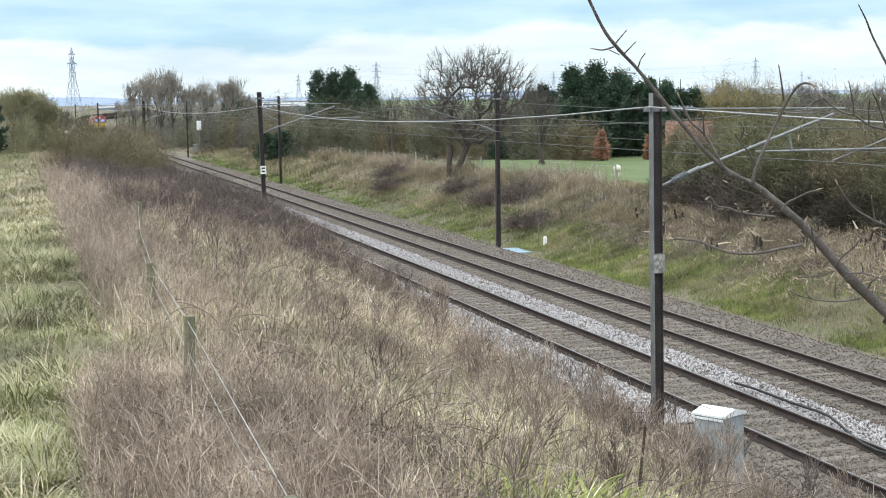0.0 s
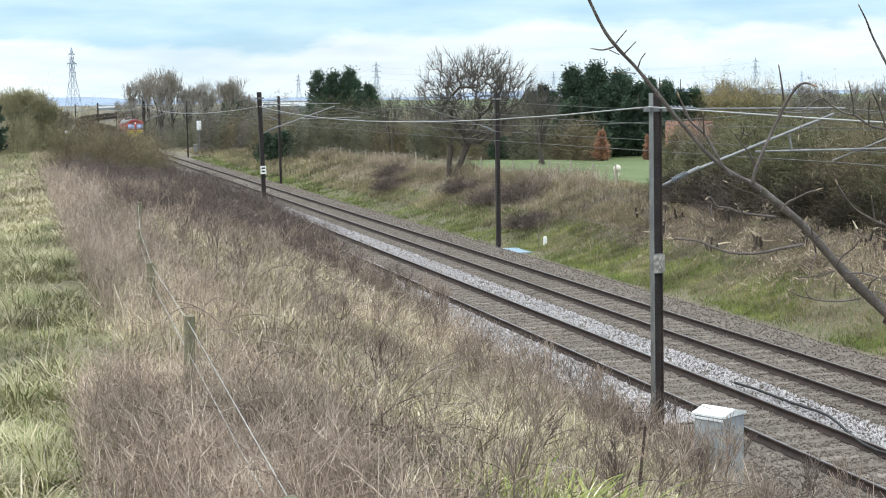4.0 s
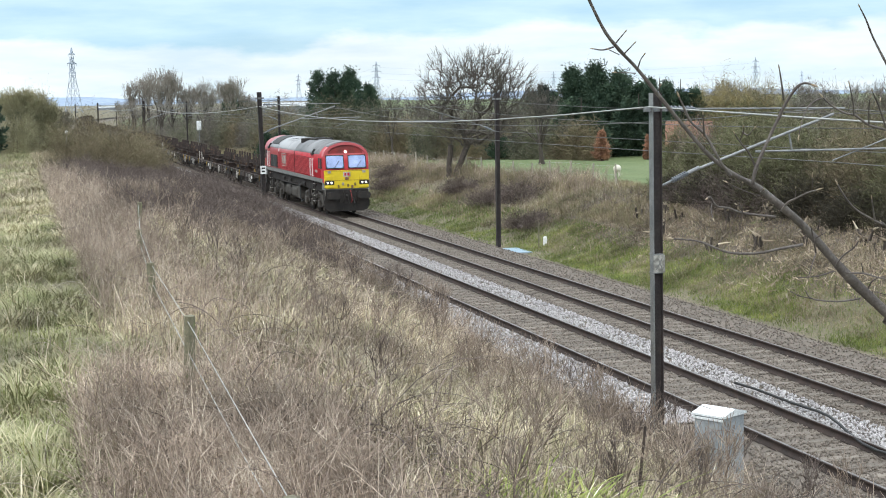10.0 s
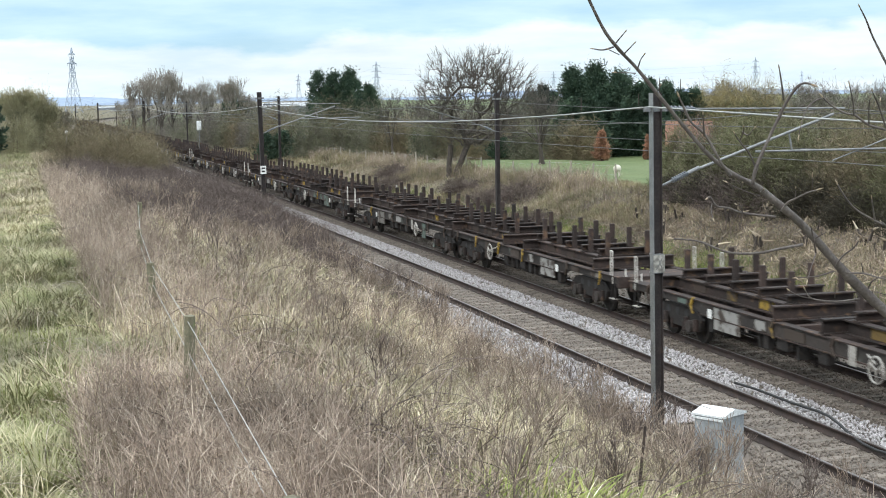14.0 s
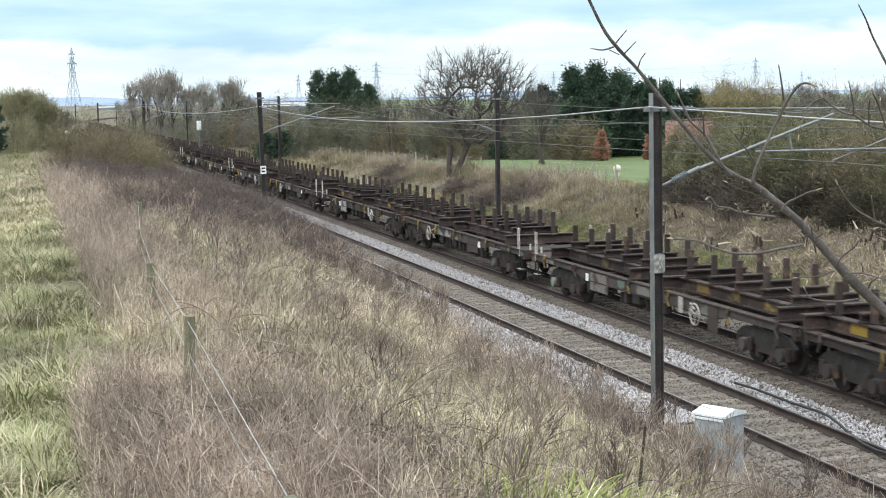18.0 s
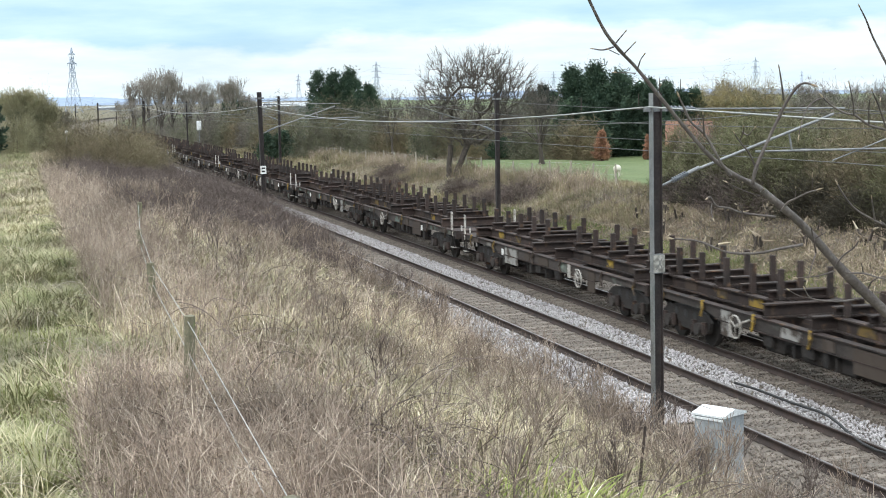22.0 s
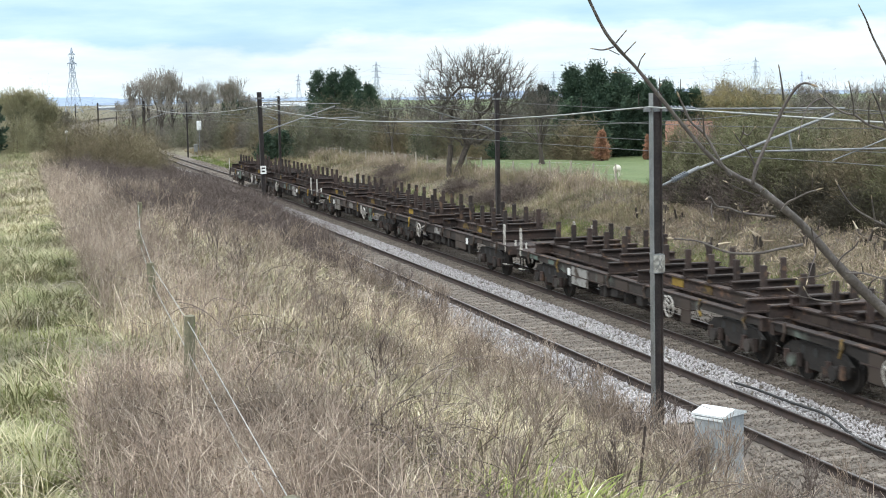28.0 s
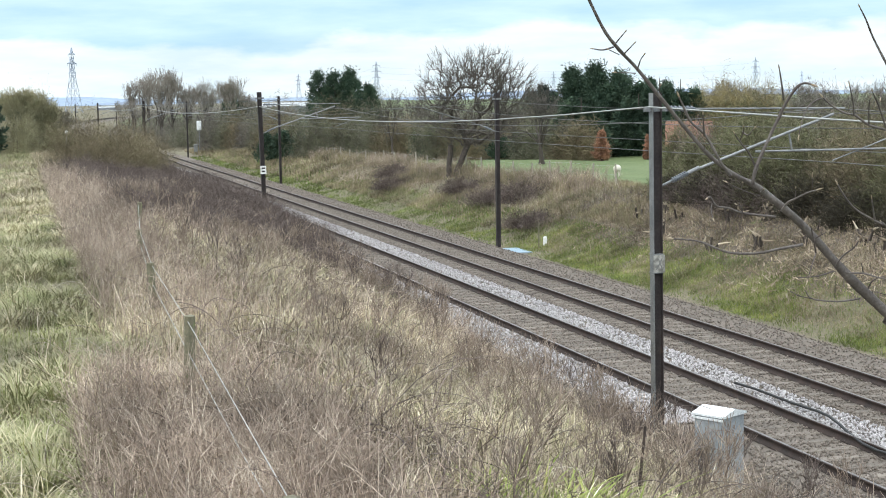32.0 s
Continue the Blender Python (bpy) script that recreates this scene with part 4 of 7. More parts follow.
            st = part("steps", boxes((a - 0.26, min(y * 1.22, y * 1.27), 0.62, a - 0.22, max(y * 1.22, y * 1.27), 1.9), (a + 0.22, min(y * 1.22, y * 1.27), 0.62, a + 0.26, max(y * 1.22, y * 1.27), 1.9)), M["under"], L)
            for z in (0.65, 0.98, 1.31, 1.64):
                part("tread", boxes((a - 0.21, min(y * 1.15, y * 1.29), z, a + 0.21, max(y * 1.15, y * 1.29), z + 0.03)), M["pale"], st)
        part("data_bars", boxes((8.2, ys - 0.012, 2.34, 8.42, ys + 0.012, 2.5)), M["pale"], L)
        part("data_bars", boxes((7.85, ys - 0.012, 2.36, 8.08, ys + 0.012, 2.5)), M["pale"], L)
        part("red_marker", boxes((-4.1, ys - 0.02, 3.18, -4.02, ys + 0.05, 3.36)), M["white"], L)
    # roof fittings
    fan = [(a, b) for a, b in loco_section(0.045) if b > 3.6 and a < 0.9]
    fan = fan + [(a * 0.97, b - 0.08) for a, b in reversed(fan)]
    part("roof_fan_grille", extrude_profile(fan, 1, 2, 0, -7.3, -4.9), M["black"], L, "black cooling fan grille")
    for k in range(5):
        part("roof_seam", extrude_profile([(a, b + 0.012) for a, b in shell], 1, 2, 0, (-4.55, -1.0, 1.48, 4.6, 6.4)[k] - 0.02, (-4.55, -1.0, 1.48, 4.6, 6.4)[k] + 0.02), M["loco_sole"], L)
    for x0, x1, w, g, m, name in ((-3.45, -0.55, 0.80, 0.022, "loco_sole", "hatch_seam"), (-3.40, -0.60, 0.76, 0.030, "loco_grey", "roof_hatch")):
        top = [(a, b) for a, b in loco_section(g) if b > 3.5 and abs(a) < w + 0.12]
        h = soften(part(name, extrude_profile(top + [(a * 0.98, b - 0.05) for a, b in reversed(top)], 1, 2, 0, x0, x1), M[m], L))
    for x in (-3.1, -2.6, -2.1, -1.6, -1.1):
        for y in (-0.62, 0.62):
            part("hatch_bolt", boxes((x, y - 0.03, 3.98, x + 0.07, y + 0.03, 4.05)), M["black"], h)
    for x in (0.55, 1.0):
        part("roof_vent", boxes((x, -0.55, 3.98, x + 0.3, 0.1, 4.13), bevel=0.04), M["under"], L)
    part("exhaust_stack", boxes((2.2, -0.5, 3.98, 3.9, 0.5, 4.16), bevel=0.05), M["under"], L, "sooty exhaust housing")
    part("exhaust_outlet", boxes((2.6, -0.3, 4.16, 3.4, 0.3, 4.19)), M["black"], L)
    part("silencer_cover", boxes((1.7, -0.95, 3.86, 2.2, 0.95, 4.14), bevel=0.04), M["under"], L)
    # frame, tank, bogies
    part("underframe", boxes((-9.6, -1.15, 1.30, 9.6, 1.15, 1.84)), M["under"], L)
    part("fuel_tank", extrude_profile([(1.27 * math.copysign(abs(math.cos(2 * math.pi * q / 28)) ** 0.5, math.cos(2 * math.pi * q / 28)), 0.86 + 0.46 * math.copysign(abs(math.sin(2 * math.pi * q / 28)) ** 0.6, math.sin(2 * math.pi * q / 28))) for q in range(28)], 1, 2, 0, -2.3, 1.5), M["loco_tank"], L, "grimy rounded fuel tank")
    for y in (-1, 1):
        part("air_tank", boxes((1.56, min(y * 0.8, y * 1.24), 0.50, 2.55, max(y * 0.8, y * 1.24), 1.3), bevel=0.06), M["loco_tank"], L)
        part("tank_strap", boxes((-0.4, min(y * 1.2, y * 1.29), 0.6, -0.32, max(y * 1.2, y * 1.29), 1.2)), M["under"], L)
        v, t = pipe([(2.4, y * 1.26, 1.5), (2.9, y * 1.3, 1.2), (2.95, y * 1.3, 0.6), (3.4, y * 1.28, 0.42), (3.9, y * 1.25, 0.6)], 0.035, 6)
        tri_mesh("sand_hose", v, t, M["black"], L)
        part("battery_box", boxes((-4.1, min(y * 0.9, y * 1.27), 1.32, 3.0, max(y * 0.9, y * 1.27), 1.42)), M["under"], L)
        for a in (-3.2, -0.9, 3.6):
            bm = bmesh.new()
            rod(bm, (a - 0.45, y * 1.1, 1.50), (a + 0.45, y * 1.1, 1.50), 0.17, 12)
            part("reservoir", bm, M["under"], L)
    for bx in (6.3, -6.3):
        bg = part("bogie", boxes((bx - 2.6, -0.9, 0.75, bx + 2.6, 0.9, 1.05)), M["under"], L)
        for y in (-1, 1):
            pts = [(bx - 2.75, 0.62), (bx - 2.4, 0.45), (bx - 1.5, 0.45), (bx - 1.2, 0.66), (bx - 0.6, 0.66), (bx - 0.4, 0.45), (bx + 0.4, 0.45), (bx + 0.6, 0.66), (bx + 1.2, 0.66), (bx + 1.5, 0.45),
                   (bx + 2.4, 0.45), (bx + 2.75, 0.62), (bx + 2.6, 1.05), (bx + 1.6, 1.22), (bx - 1.6, 1.22), (bx - 2.6, 1.05)]
            part("side_frame", extrude_profile(pts, 0, 2, 1, min(y * 1.0, y * 1.14), max(y * 1.0, y * 1.14)), M["loco_tank"], bg)
            for k in (-1.95, 0, 1.95):
                part("axle_box", boxes((bx + k - 0.22, min(y * 1.12, y * 1.28), 0.38, bx + k + 0.22, max(y * 1.12, y * 1.28), 0.78), bevel=0.04), M["loco_tank"], bg)
                o = part("wheel", wheel_mesh(0.52, 0.13), M["under"], bg)
                o.matrix_basis = pose(bx + k, y * 0.76, 0.52)
            for k in (-1.45, 0.5, 1.5):
                part("brake_cylinder", rods(((bx + k - 0.18, y * 1.2, 1.0), (bx + k + 0.18, y * 1.2, 1.0), 0.13), sides=12), M["loco_tank"], bg)
            part("damper", rods(((bx - 0.3, y * 1.22, 0.75), (bx + 0.1, y * 1.22, 1.3), 0.05), sides=8), M["under"], bg)
            part("step_iron", boxes((bx + 2.3, min(y * 1.1, y * 1.3), 0.42, bx + 2.62, max(y * 1.1, y * 1.3), 0.46)), M["under"], bg)
            for k in (-1.0, 1.0):
                part("spring", boxes((bx + k - 0.16, min(y * 1.1, y * 1.24), 0.72, bx + k + 0.16, max(y * 1.1, y * 1.24), 1.28), bevel=0.03), M["under"], bg)
            part("sand_pipe", rods(((bx + 2.6, y * 1.1, 1.1), (bx + 2.72, y * 0.9, 0.25), 0.03), sides=6), M["under"], bg)
    return L


def i_beam(a, b, c, z0, z1, along):
    """A rolled beam in one piece from a to b, centred on c, along x (0) or along y (1)."""
    t, f, g = 0.035, 0.115, 0.02
    pts = [(c - f, z0), (c + f, z0), (c + f, z0 + t), (c + g, z0 + t), (c + g, z1 - t), (c + f, z1 - t), (c + f, z1), (c - f, z1), (c - f, z1 - t), (c - g, z1 - t), (c - g, z0 + t), (c - f, z0 + t)]
    return extrude_profile(pts, 1 - along, 2, along, a, b)


def make_wagon(inner, wheel_x, bogie_in, plate):
    """One half of a twin wagon; x runs towards its outer end. inner: the close-coupled end; wheel_x: the handbrake wheel."""
    w = tagged(new("flat_wagon"), "grimy rusty bogie flat wagon carrying empty steel stanchion cradles", "wagon", group="wagons of the freight train")
    W, S, U = M["wagon"], M["wagon_side"], M["under"]
    for y in (-1, 1):
        pts = [(inner, 1.02), (bogie_in + 1.5, 1.01), (bogie_in + 2.1, 0.90), (3.9, 0.90), (4.4, 1.01), (8.35, 1.02), (8.35, 1.2), (inner, 1.2)]
        part("solebar", extrude_profile(pts, 0, 2, 1, min(y * 1.16, y * 1.26), max(y * 1.16, y * 1.26)), S, w)
        part("flange", boxes((inner, min(y * 1.1, y * 1.32), 1.2, 8.35, max(y * 1.1, y * 1.32), 1.23)), W, w)
        part("lower_flange", boxes((bogie_in + 2.1, min(y * 1.1, y * 1.30), 0.872, 3.9, max(y * 1.1, y * 1.30), 0.902)), W, w)
        for a, c, z in ((1.75, 1.35, 0.62), (-1.3, 0.9, 0.92), (4.6, 0.6, 1.03), (0.5, 0.5, 0.92), (wheel_x - 1.0, 0.55, 0.55), (6.2, 0.9, 1.04)):
            part("data_panel", boxes((a, y * 1.275 - 0.012, z, a + c, y * 1.275 + 0.014, 1.16)), M["wagon_panel"], w)
        if plate:
            part("white_plate", boxes((wheel_x + 0.95, y * 1.3 - 0.012, 0.78, wheel_x + 1.2, y * 1.3 + 0.014, 1.2)), M["pale"], w)
        part("label_plate", boxes((3.2, y * 1.295 - 0.01, 0.86, 3.42, y * 1.295 + 0.012, 1.08)), M["white"], w, "small white label with plain face")
        v, t = ring(0.27, 0.024)
        hw = tri_mesh("handwheel", v, t, M["pale"], w)
        hw["label"] = "pale handbrake wheel"
        hw.matrix_basis = pose(wheel_x, y * 1.42, 0.88)
        part("wheel_shaft", rods(((wheel_x, y * 1.2, 0.88), (wheel_x, y * 1.42, 0.88), 0.03), ((wheel_x + 0.12, y * 1.36, 0.98), (wheel_x + 0.5, y * 1.30, 1.1), 0.022), sides=6), M["pale"], w)
        for a in (7.0, 4.25, 0.05, -2.55, bogie_in + 1.4, bogie_in - 1.0):
            part("load_strap", rods(((a, y * 1.30, 1.26), (a + 0.07, y * 1.34, 1.06), 0.045), ((a + 0.07, y * 1.34, 1.06), (a - 0.05, y * 1.33, 0.86), 0.035), sides=5), M["wagon_yellow"], w)
        for a, c, z in ((-0.45, 0.5, 0.60), (0.45, 0.22, 0.52), (-2.2, 0.42, 0.58), (3.25, 0.25, 0.5)):
            part("hanging_box", boxes((a, min(y * 1.05, y * 1.24), z, a + c, max(y * 1.05, y * 1.24), 0.90), bevel=0.02), U, w)
        for a in (-0.9, 0.9, 2.6):
            part("frame_bracket", boxes((a, min(y * 0.7, y * 1.2), 0.5, a + 0.09, max(y * 0.7, y * 1.2), 0.8)), U, w)
        part("brake_rigging", rods(((-3.6, y * 0.9, 0.62), (3.4, y * 0.9, 0.62), 0.035), ((-2.0, y * 0.9, 0.62), (-2.0, y * 0.9, 0.8), 0.03), ((2.0, y * 0.9, 0.62), (2.0, y * 0.9, 0.8), 0.03), sides=6), U, w)
        part("shunter_handrail", rods(((7.80, y * 1.30, 1.2), (7.80, y * 1.30, 1.94), 0.019), ((7.80, y * 1.30, 1.94), (7.95, y * 1.30, 1.94), 0.019), ((7.95, y * 1.30, 1.94), (7.95, y * 1.30, 1.0), 0.019), sides=6), M["handrail"], w, "pale looped handrail")
        part("shunter_step", boxes((7.75, min(y * 1.05, y * 1.32), 0.50, 8.1, max(y * 1.05, y * 1.32), 0.55), (7.77, min(y * 1.24, y * 1.28), 0.55, 7.81, max(y * 1.24, y * 1.28), 1.0), (8.04, min(y * 1.24, y * 1.28), 0.55, 8.08, max(y * 1.24, y * 1.28), 1.0)), U, w)
        part("step_tread", boxes((7.75, min(y * 1.2, y * 1.33), 0.552, 8.1, max(y * 1.2, y * 1.33), 0.575)), M["pale"], w)
        part("lamp_iron", rods(((8.2, y * 1.0, 1.22), (8.2, y * 1.0, 1.42), 0.03), sides=8), M["handrail"], w)
        bm = bmesh.new()
        rod(bm, (8.3, y * 0.87, 1.06), (8.70, y * 0.87, 1.06), 0.10, 10)
        bf = part("buffer", bm, W, w)
        bm = bmesh.new()
        rod(bm, (8.69, y * 0.87, 1.06), (8.745, y * 0.87, 1.06), 0.24, 14)
        part("buffer_head", bm, W, bf)
    part("centre_sill", boxes((inner + 0.05, -0.32, 0.82, 8.3, 0.32, 1.18)), W, w)
    part("headstock", boxes((8.2, -1.28, 0.92, 8.36, 1.28, 1.22)), W, w)
    part("headstock", boxes((inner, -1.28, 0.92, inner + 0.16, 1.28, 1.22)), W, w)
    part("drawbar", rods(((inner + 0.1, 0, 0.95), (inner - 0.19, 0, 0.95), 0.09)), W, w)
    part("brake_pipe", rods(((8.3, 0.3, 0.95), (8.58, 0.32, 0.66), 0.035), ((8.58, 0.32, 0.66), (8.70, 0.3, 0.88), 0.035), ((8.3, -0.45, 1.0), (8.5, -0.5, 0.62), 0.03), sides=6), M["pale"], w)
    part("screw_coupling", rods(((8.3, 0, 1.0), (8.66, 0, 0.96), 0.05), ((8.6, 0.08, 0.98), (8.62, 0.05, 0.62), 0.03)), U, w)
    for x in (7.4, 2.4, -0.4, -3.4, bogie_in):
        part("cross_member", boxes((x - 0.11, -1.16, 0.98, x + 0.11, 1.16, 1.19)), W, w)
    part("end_plate", boxes((6.9, -1.16, 1.19, 8.2, 1.16, 1.215)), W, w)
    bm = bmesh.new()
    rod(bm, (-1.0, 0.75, 0.72), (0.4, 0.75, 0.72), 0.2, 12)
    part("air_reservoir", bm, U, w)
    for a, b, c, d in ((0.8, -1.1, 1.5, -0.4), (-2.3, -1.12, -1.5, -0.5), (-0.7, -1.1, 0.2, -0.6)):
        part("equipment_box", boxes((a, b, 0.45, c, d, 0.95), bevel=0.05), U, w)
    for bx in (5.6, bogie_in):
        bg = part("bogie", boxes((bx - 0.25, -1.0, 0.55, bx + 0.25, 1.0, 0.85)), U, w)
        for y in (-1, 1):
            pts = [(bx - 1.42, 0.66), (bx - 1.32, 0.40), (bx - 1.12, 0.32), (bx - 0.68, 0.32), (bx - 0.5, 0.56), (bx - 0.36, 0.36), (bx + 0.36, 0.36), (bx + 0.5, 0.56), (bx + 0.68, 0.32), (bx + 1.12, 0.32), (bx + 1.32, 0.40), (bx + 1.42, 0.66), (bx + 1.1, 0.86), (bx + 0.5, 0.93), (bx - 0.5, 0.93), (bx - 1.1, 0.86)]
            part("side_frame", extrude_profile(pts, 0, 2, 1, min(y * 1.0, y * 1.1), max(y * 1.0, y * 1.1)), U, bg)
            # flat black discs stand in for the shade inside the frame's cut-outs
            for k in (-0.55, 0.0, 0.55):
                part("frame_hole", rods(((bx + k, y * 1.09, 0.74), (bx + k, y * 1.106, 0.74), 0.11), sides=12), M["black"], bg)
            part("brake_block", boxes((bx - 0.40, min(y * 0.8, y * 1.12), 0.25, bx - 0.30, max(y * 0.8, y * 1.12), 0.5), (bx + 0.30, min(y * 0.8, y * 1.12), 0.25, bx + 0.40, max(y * 0.8, y * 1.12), 0.5)), W, bg)
            for k in (-0.9, 0.9):
                part("axle_box", rods(((bx + k, y * 1.08, 0.46), (bx + k, y * 1.24, 0.46), 0.16), sides=12), S, bg)
                part("wheel", wheel_mesh(0.46, 0.13), U, bg).matrix_basis = pose(bx + k, y * 0.76, 0.46)
                for q in (-0.28, 0.28):
                    part("spring", rods(((bx + k + q, y * 1.14, 0.36), (bx + k + q, y * 1.14, 0.66), 0.08), sides=8), W, bg)
    for cx in (3.25, -5.2):
        cr = part("cradle", i_beam(cx - 3.05, cx + 3.05, -0.72, 1.235, 1.56, 0), W, w, "rusty steel loading cradle")
        part("side_beam", i_beam(cx - 3.05, cx + 3.05, 0.72, 1.235, 1.56, 0), W, cr)
        for y in (-1, 1):
            for a, c in ((cx - 2.2, 0.7), (cx - 0.3, 0.5), (cx + 1.4, 0.7)):
                part("paint_patch", boxes((a, y * 0.752 - 0.012, 1.28, a + c, y * 0.752 + 0.012, 1.51)), M["wagon_yellow"], cr)
        for x in (cx - 3.16, cx + 3.16):
            part("end_beam", i_beam(-1.3, 1.3, x, 1.25, 1.58, 1), W, cr)
        for k in range(5):
            x = cx + 2.55 - 1.385 * k
            part("cross_beam", i_beam(-0.86, 0.86, x, 1.565, 1.79, 1), W, cr)
            for y in (-0.64, 0.64):
                part("stanchion", boxes((x + 0.12, y - 0.07, 1.565, x + 0.25, y + 0.07, 2.30), bevel=0.012), W, cr)
    return w


LOCO = make_loco()
LEADING = make_wagon(-8.35, -3.24, -6.64, False)
TRAILING = make_wagon(-9.15, -4.34, -7.39, True)
FRONT_AT_12, SPEED, PAIR, FIRST = -9.95, 24.6, 35.4, 20.62
TRAIN = [(LOCO, 10.05, 6.3, False)]
for _i in range(13):
    for _j, (_w, _off) in enumerate(((LEADING, 8.76), (TRAILING, PAIR - 8.76))):
        TRAIN.append((copy_thing(_w, pose(0, 0, 0)) if _i else _w, FIRST + PAIR * _i + _off, 6.2, _j == 1))


def rail_pose(s, half, turned):
    """Where a vehicle stands whose middle is at s, heading towards smaller s, on two bogies."""
    xa, ya = xy(s - half, 0.0)
    xb, yb = xy(s + half, 0.0)
    za, zb = float(zr(s - half)), float(zr(s + half))
    d = Vector((float(xa - xb), float(ya - yb), za - zb))
    rz = math.degrees(math.atan2(d.y, d.x))
    ry = -math.degrees(math.atan2(d.z, math.hypot(d.x, d.y)))
    return pose(float(xa + xb) / 2, float(ya + yb) / 2, (za + zb) / 2, 0, ry, rz) @ pose(0, 0, 0, 0, 0, 180 if turned else 0)


def train_front(t):
    """Where the train's nose is: an even run that eases by less than a metre in the middle."""
    lag = 0.8 * math.sin(math.pi * (t - 12.5) / 19) ** 2 if 12.5 < t < 31.5 else 0.0
    return FRONT_AT_12 - SPEED * (t - 12.0) + lag


def motions():
    for thing, back, half, turned in TRAIN:
        walk(thing, [(t, rail_pose(train_front(t) + back, half, turned)) for t in range(0, 33)])


# ---------------------------------------------------------------- overhead line
def heading(s):
    return -math.degrees(float(np.interp(s, LINE_S, LINE_P)))


def mast_at(s, o, top, label, lean=0.0, grey=False, cantilever=True, plate=False, notice=False, tie=0.0, arm=0.0):
    # tie, arm: how much higher its top tie and its registration arm hang
    x, y = xy(s, o)
    z0 = float(ground_z(s, o)) - 0.15
    base = float(zr(s))
    m = tagged(new("overhead_line_mast"), label, "mast", group="overhead line masts")
    m.matrix_basis = pose(float(x), float(y), z0, 0, lean, heading(s))
    H = base + top - z0
    D = M["mast_dark"]
    k = 0.68 if grey else 0.74
    # first mast: galvanised flange, its sky-lit look put into the grey colour
    part("flange", boxes((-0.125 * k, -0.125 * k, 0, -0.108 * k, 0.125 * k, H)), M["mast_grey"] if grey else D, m)
    part("flange", boxes((0.108 * k, -0.125 * k, 0, 0.125 * k, 0.125 * k, H)), D, m)
    part("web", boxes((-0.108 * k, -0.007, 0, 0.108 * k, 0.007, H)), D, m)
    part("footing", boxes((-0.3, -0.3, -0.2, 0.3, 0.3, 0.16), bevel=0.03), M["stone_plain"], m)
    d = 1 if o < 0 else -1
    reach = abs((NEAR if o < 0 else 0.0) - o)
    up = base - z0
    A = M["mast_grey"] if o < 0 else M["wire"]
    if cantilever:
        part("top_tie", rods(((d * 0.75, 0, 6.22 + tie + up), (d * (reach + 0.35), 0, 6.16 + tie + up), 0.015), sides=6), A, m)
        part("strut", rods(((d * 0.60, 0, 5.16 + 0.8 * arm + up), (d * (reach + 0.12), 0, 6.05 + 0.5 * arm + up), 0.026), sides=8), A, m)
        part("registration_tube", rods(((d * 1.9, 0, 5.53 + arm + up), (d * (reach + 1.3), 0, 5.50 + arm + up), 0.019), sides=8), A, m)
        part("drop_bracket", rods(((d * 2.55, 0, 5.80 + 0.6 * arm + up), (d * 2.62, 0, 5.52 + arm + up), 0.02), sides=6), A, m)
        part("steady_arm", rods(((d * (reach + 1.2), 0, 5.48 + up), (d * (reach + 0.1), 0, 5.12 + up), 0.012), sides=6), A, m)
        for a, b in (((d * 0.14, 0, 6.24 + tie + up), (d * 0.75, 0, 6.22 + tie + up)), ((d * 0.28, 0, 5.03 + 0.8 * arm + up), (d * 0.60, 0, 5.16 + 0.8 * arm + up))):
            a, b = Vector(a), Vector(b)
            core = part("insulator", rods((a, b, 0.025), sides=8), M["insulator"], m, "ribbed blue-grey insulator")
            for i in range(7):
                c = a.lerp(b, (i + 1) / 8)
                part("insulator_rib", rods((c - (b - a) * 0.03, c + (b - a) * 0.03, 0.05), sides=10), M["insulator"], core)
        part("insulator_clamp", rods(((d * 0.10, 0, 4.955 + 0.8 * arm + up), (d * 0.28, 0, 5.03 + 0.8 * arm + up), 0.022), ((d * 0.60, 0, 5.16 + 0.8 * arm + up), (d * 0.82, 0, 5.25 + 0.8 * arm + up), 0.034), sides=8), M["mast_grey"], m)
    part("wire_bracket", boxes((-0.2, -0.05, H - 0.32, 0.2, 0.05, H - 0.24)), M["mast_grey"], m)
    if plate:
        part("number_plate", boxes((-0.13, -0.16, 3.14 + up, 0.13, -0.14, 3.50 + up)), M["white"], m, "small white plate with plain bars")
        for a in (3.36, 3.22):
            part("plate_bar", boxes((-0.08, -0.168, a + up, 0.08, -0.161, a + 0.07 + up)), M["black"], m)
    if notice:
        part("notice", boxes((-0.105, -0.125, 3.30 + up, 0.105, -0.11, 3.60 + up)), M["notice"], m, "weathered notice plate with dark bars")
        for a, b in ((-0.06, 0.05), (0.06, -0.02)):
            part("plate_bar", rods(((a, -0.128, 3.35 + up), (b, -0.128, 3.54 + up), 0.009), sides=5), M["loco_sole"], m)
        for a in (3.28, 3.60):
            part("strap", boxes((-0.095, -0.095, a + up, 0.095, 0.095, a + 0.02 + up)), M["mast_grey"], m)
    return m


MASTS_NEAR = [(-18.0, 6.40), (25.0, 6.80), (87.0, 6.60), (159.0, 6.6), (234.0, 6.5)]
MASTS_FAR = [(22.7, 6.6), (80.2, 6.8), (148.0, 6.6), (215.0, 6.6), (284.0, 6.7)]
for _i, (_s, _t) in enumerate(MASTS_NEAR):
    mast_at(_s, -6.9, _t, ("heavy steel overhead line mast with grey edge and notice plate", "dark steel overhead line mast with small white plate")[min(_i, 1)],
            lean=(-0.4, -1.2, -0.6, 0, 0)[_i], grey=_i == 0, plate=_i == 1, notice=_i == 0, tie=-0.11 if _i == 0 else 0.0, arm=-0.20 if _i == 0 else 0.0)
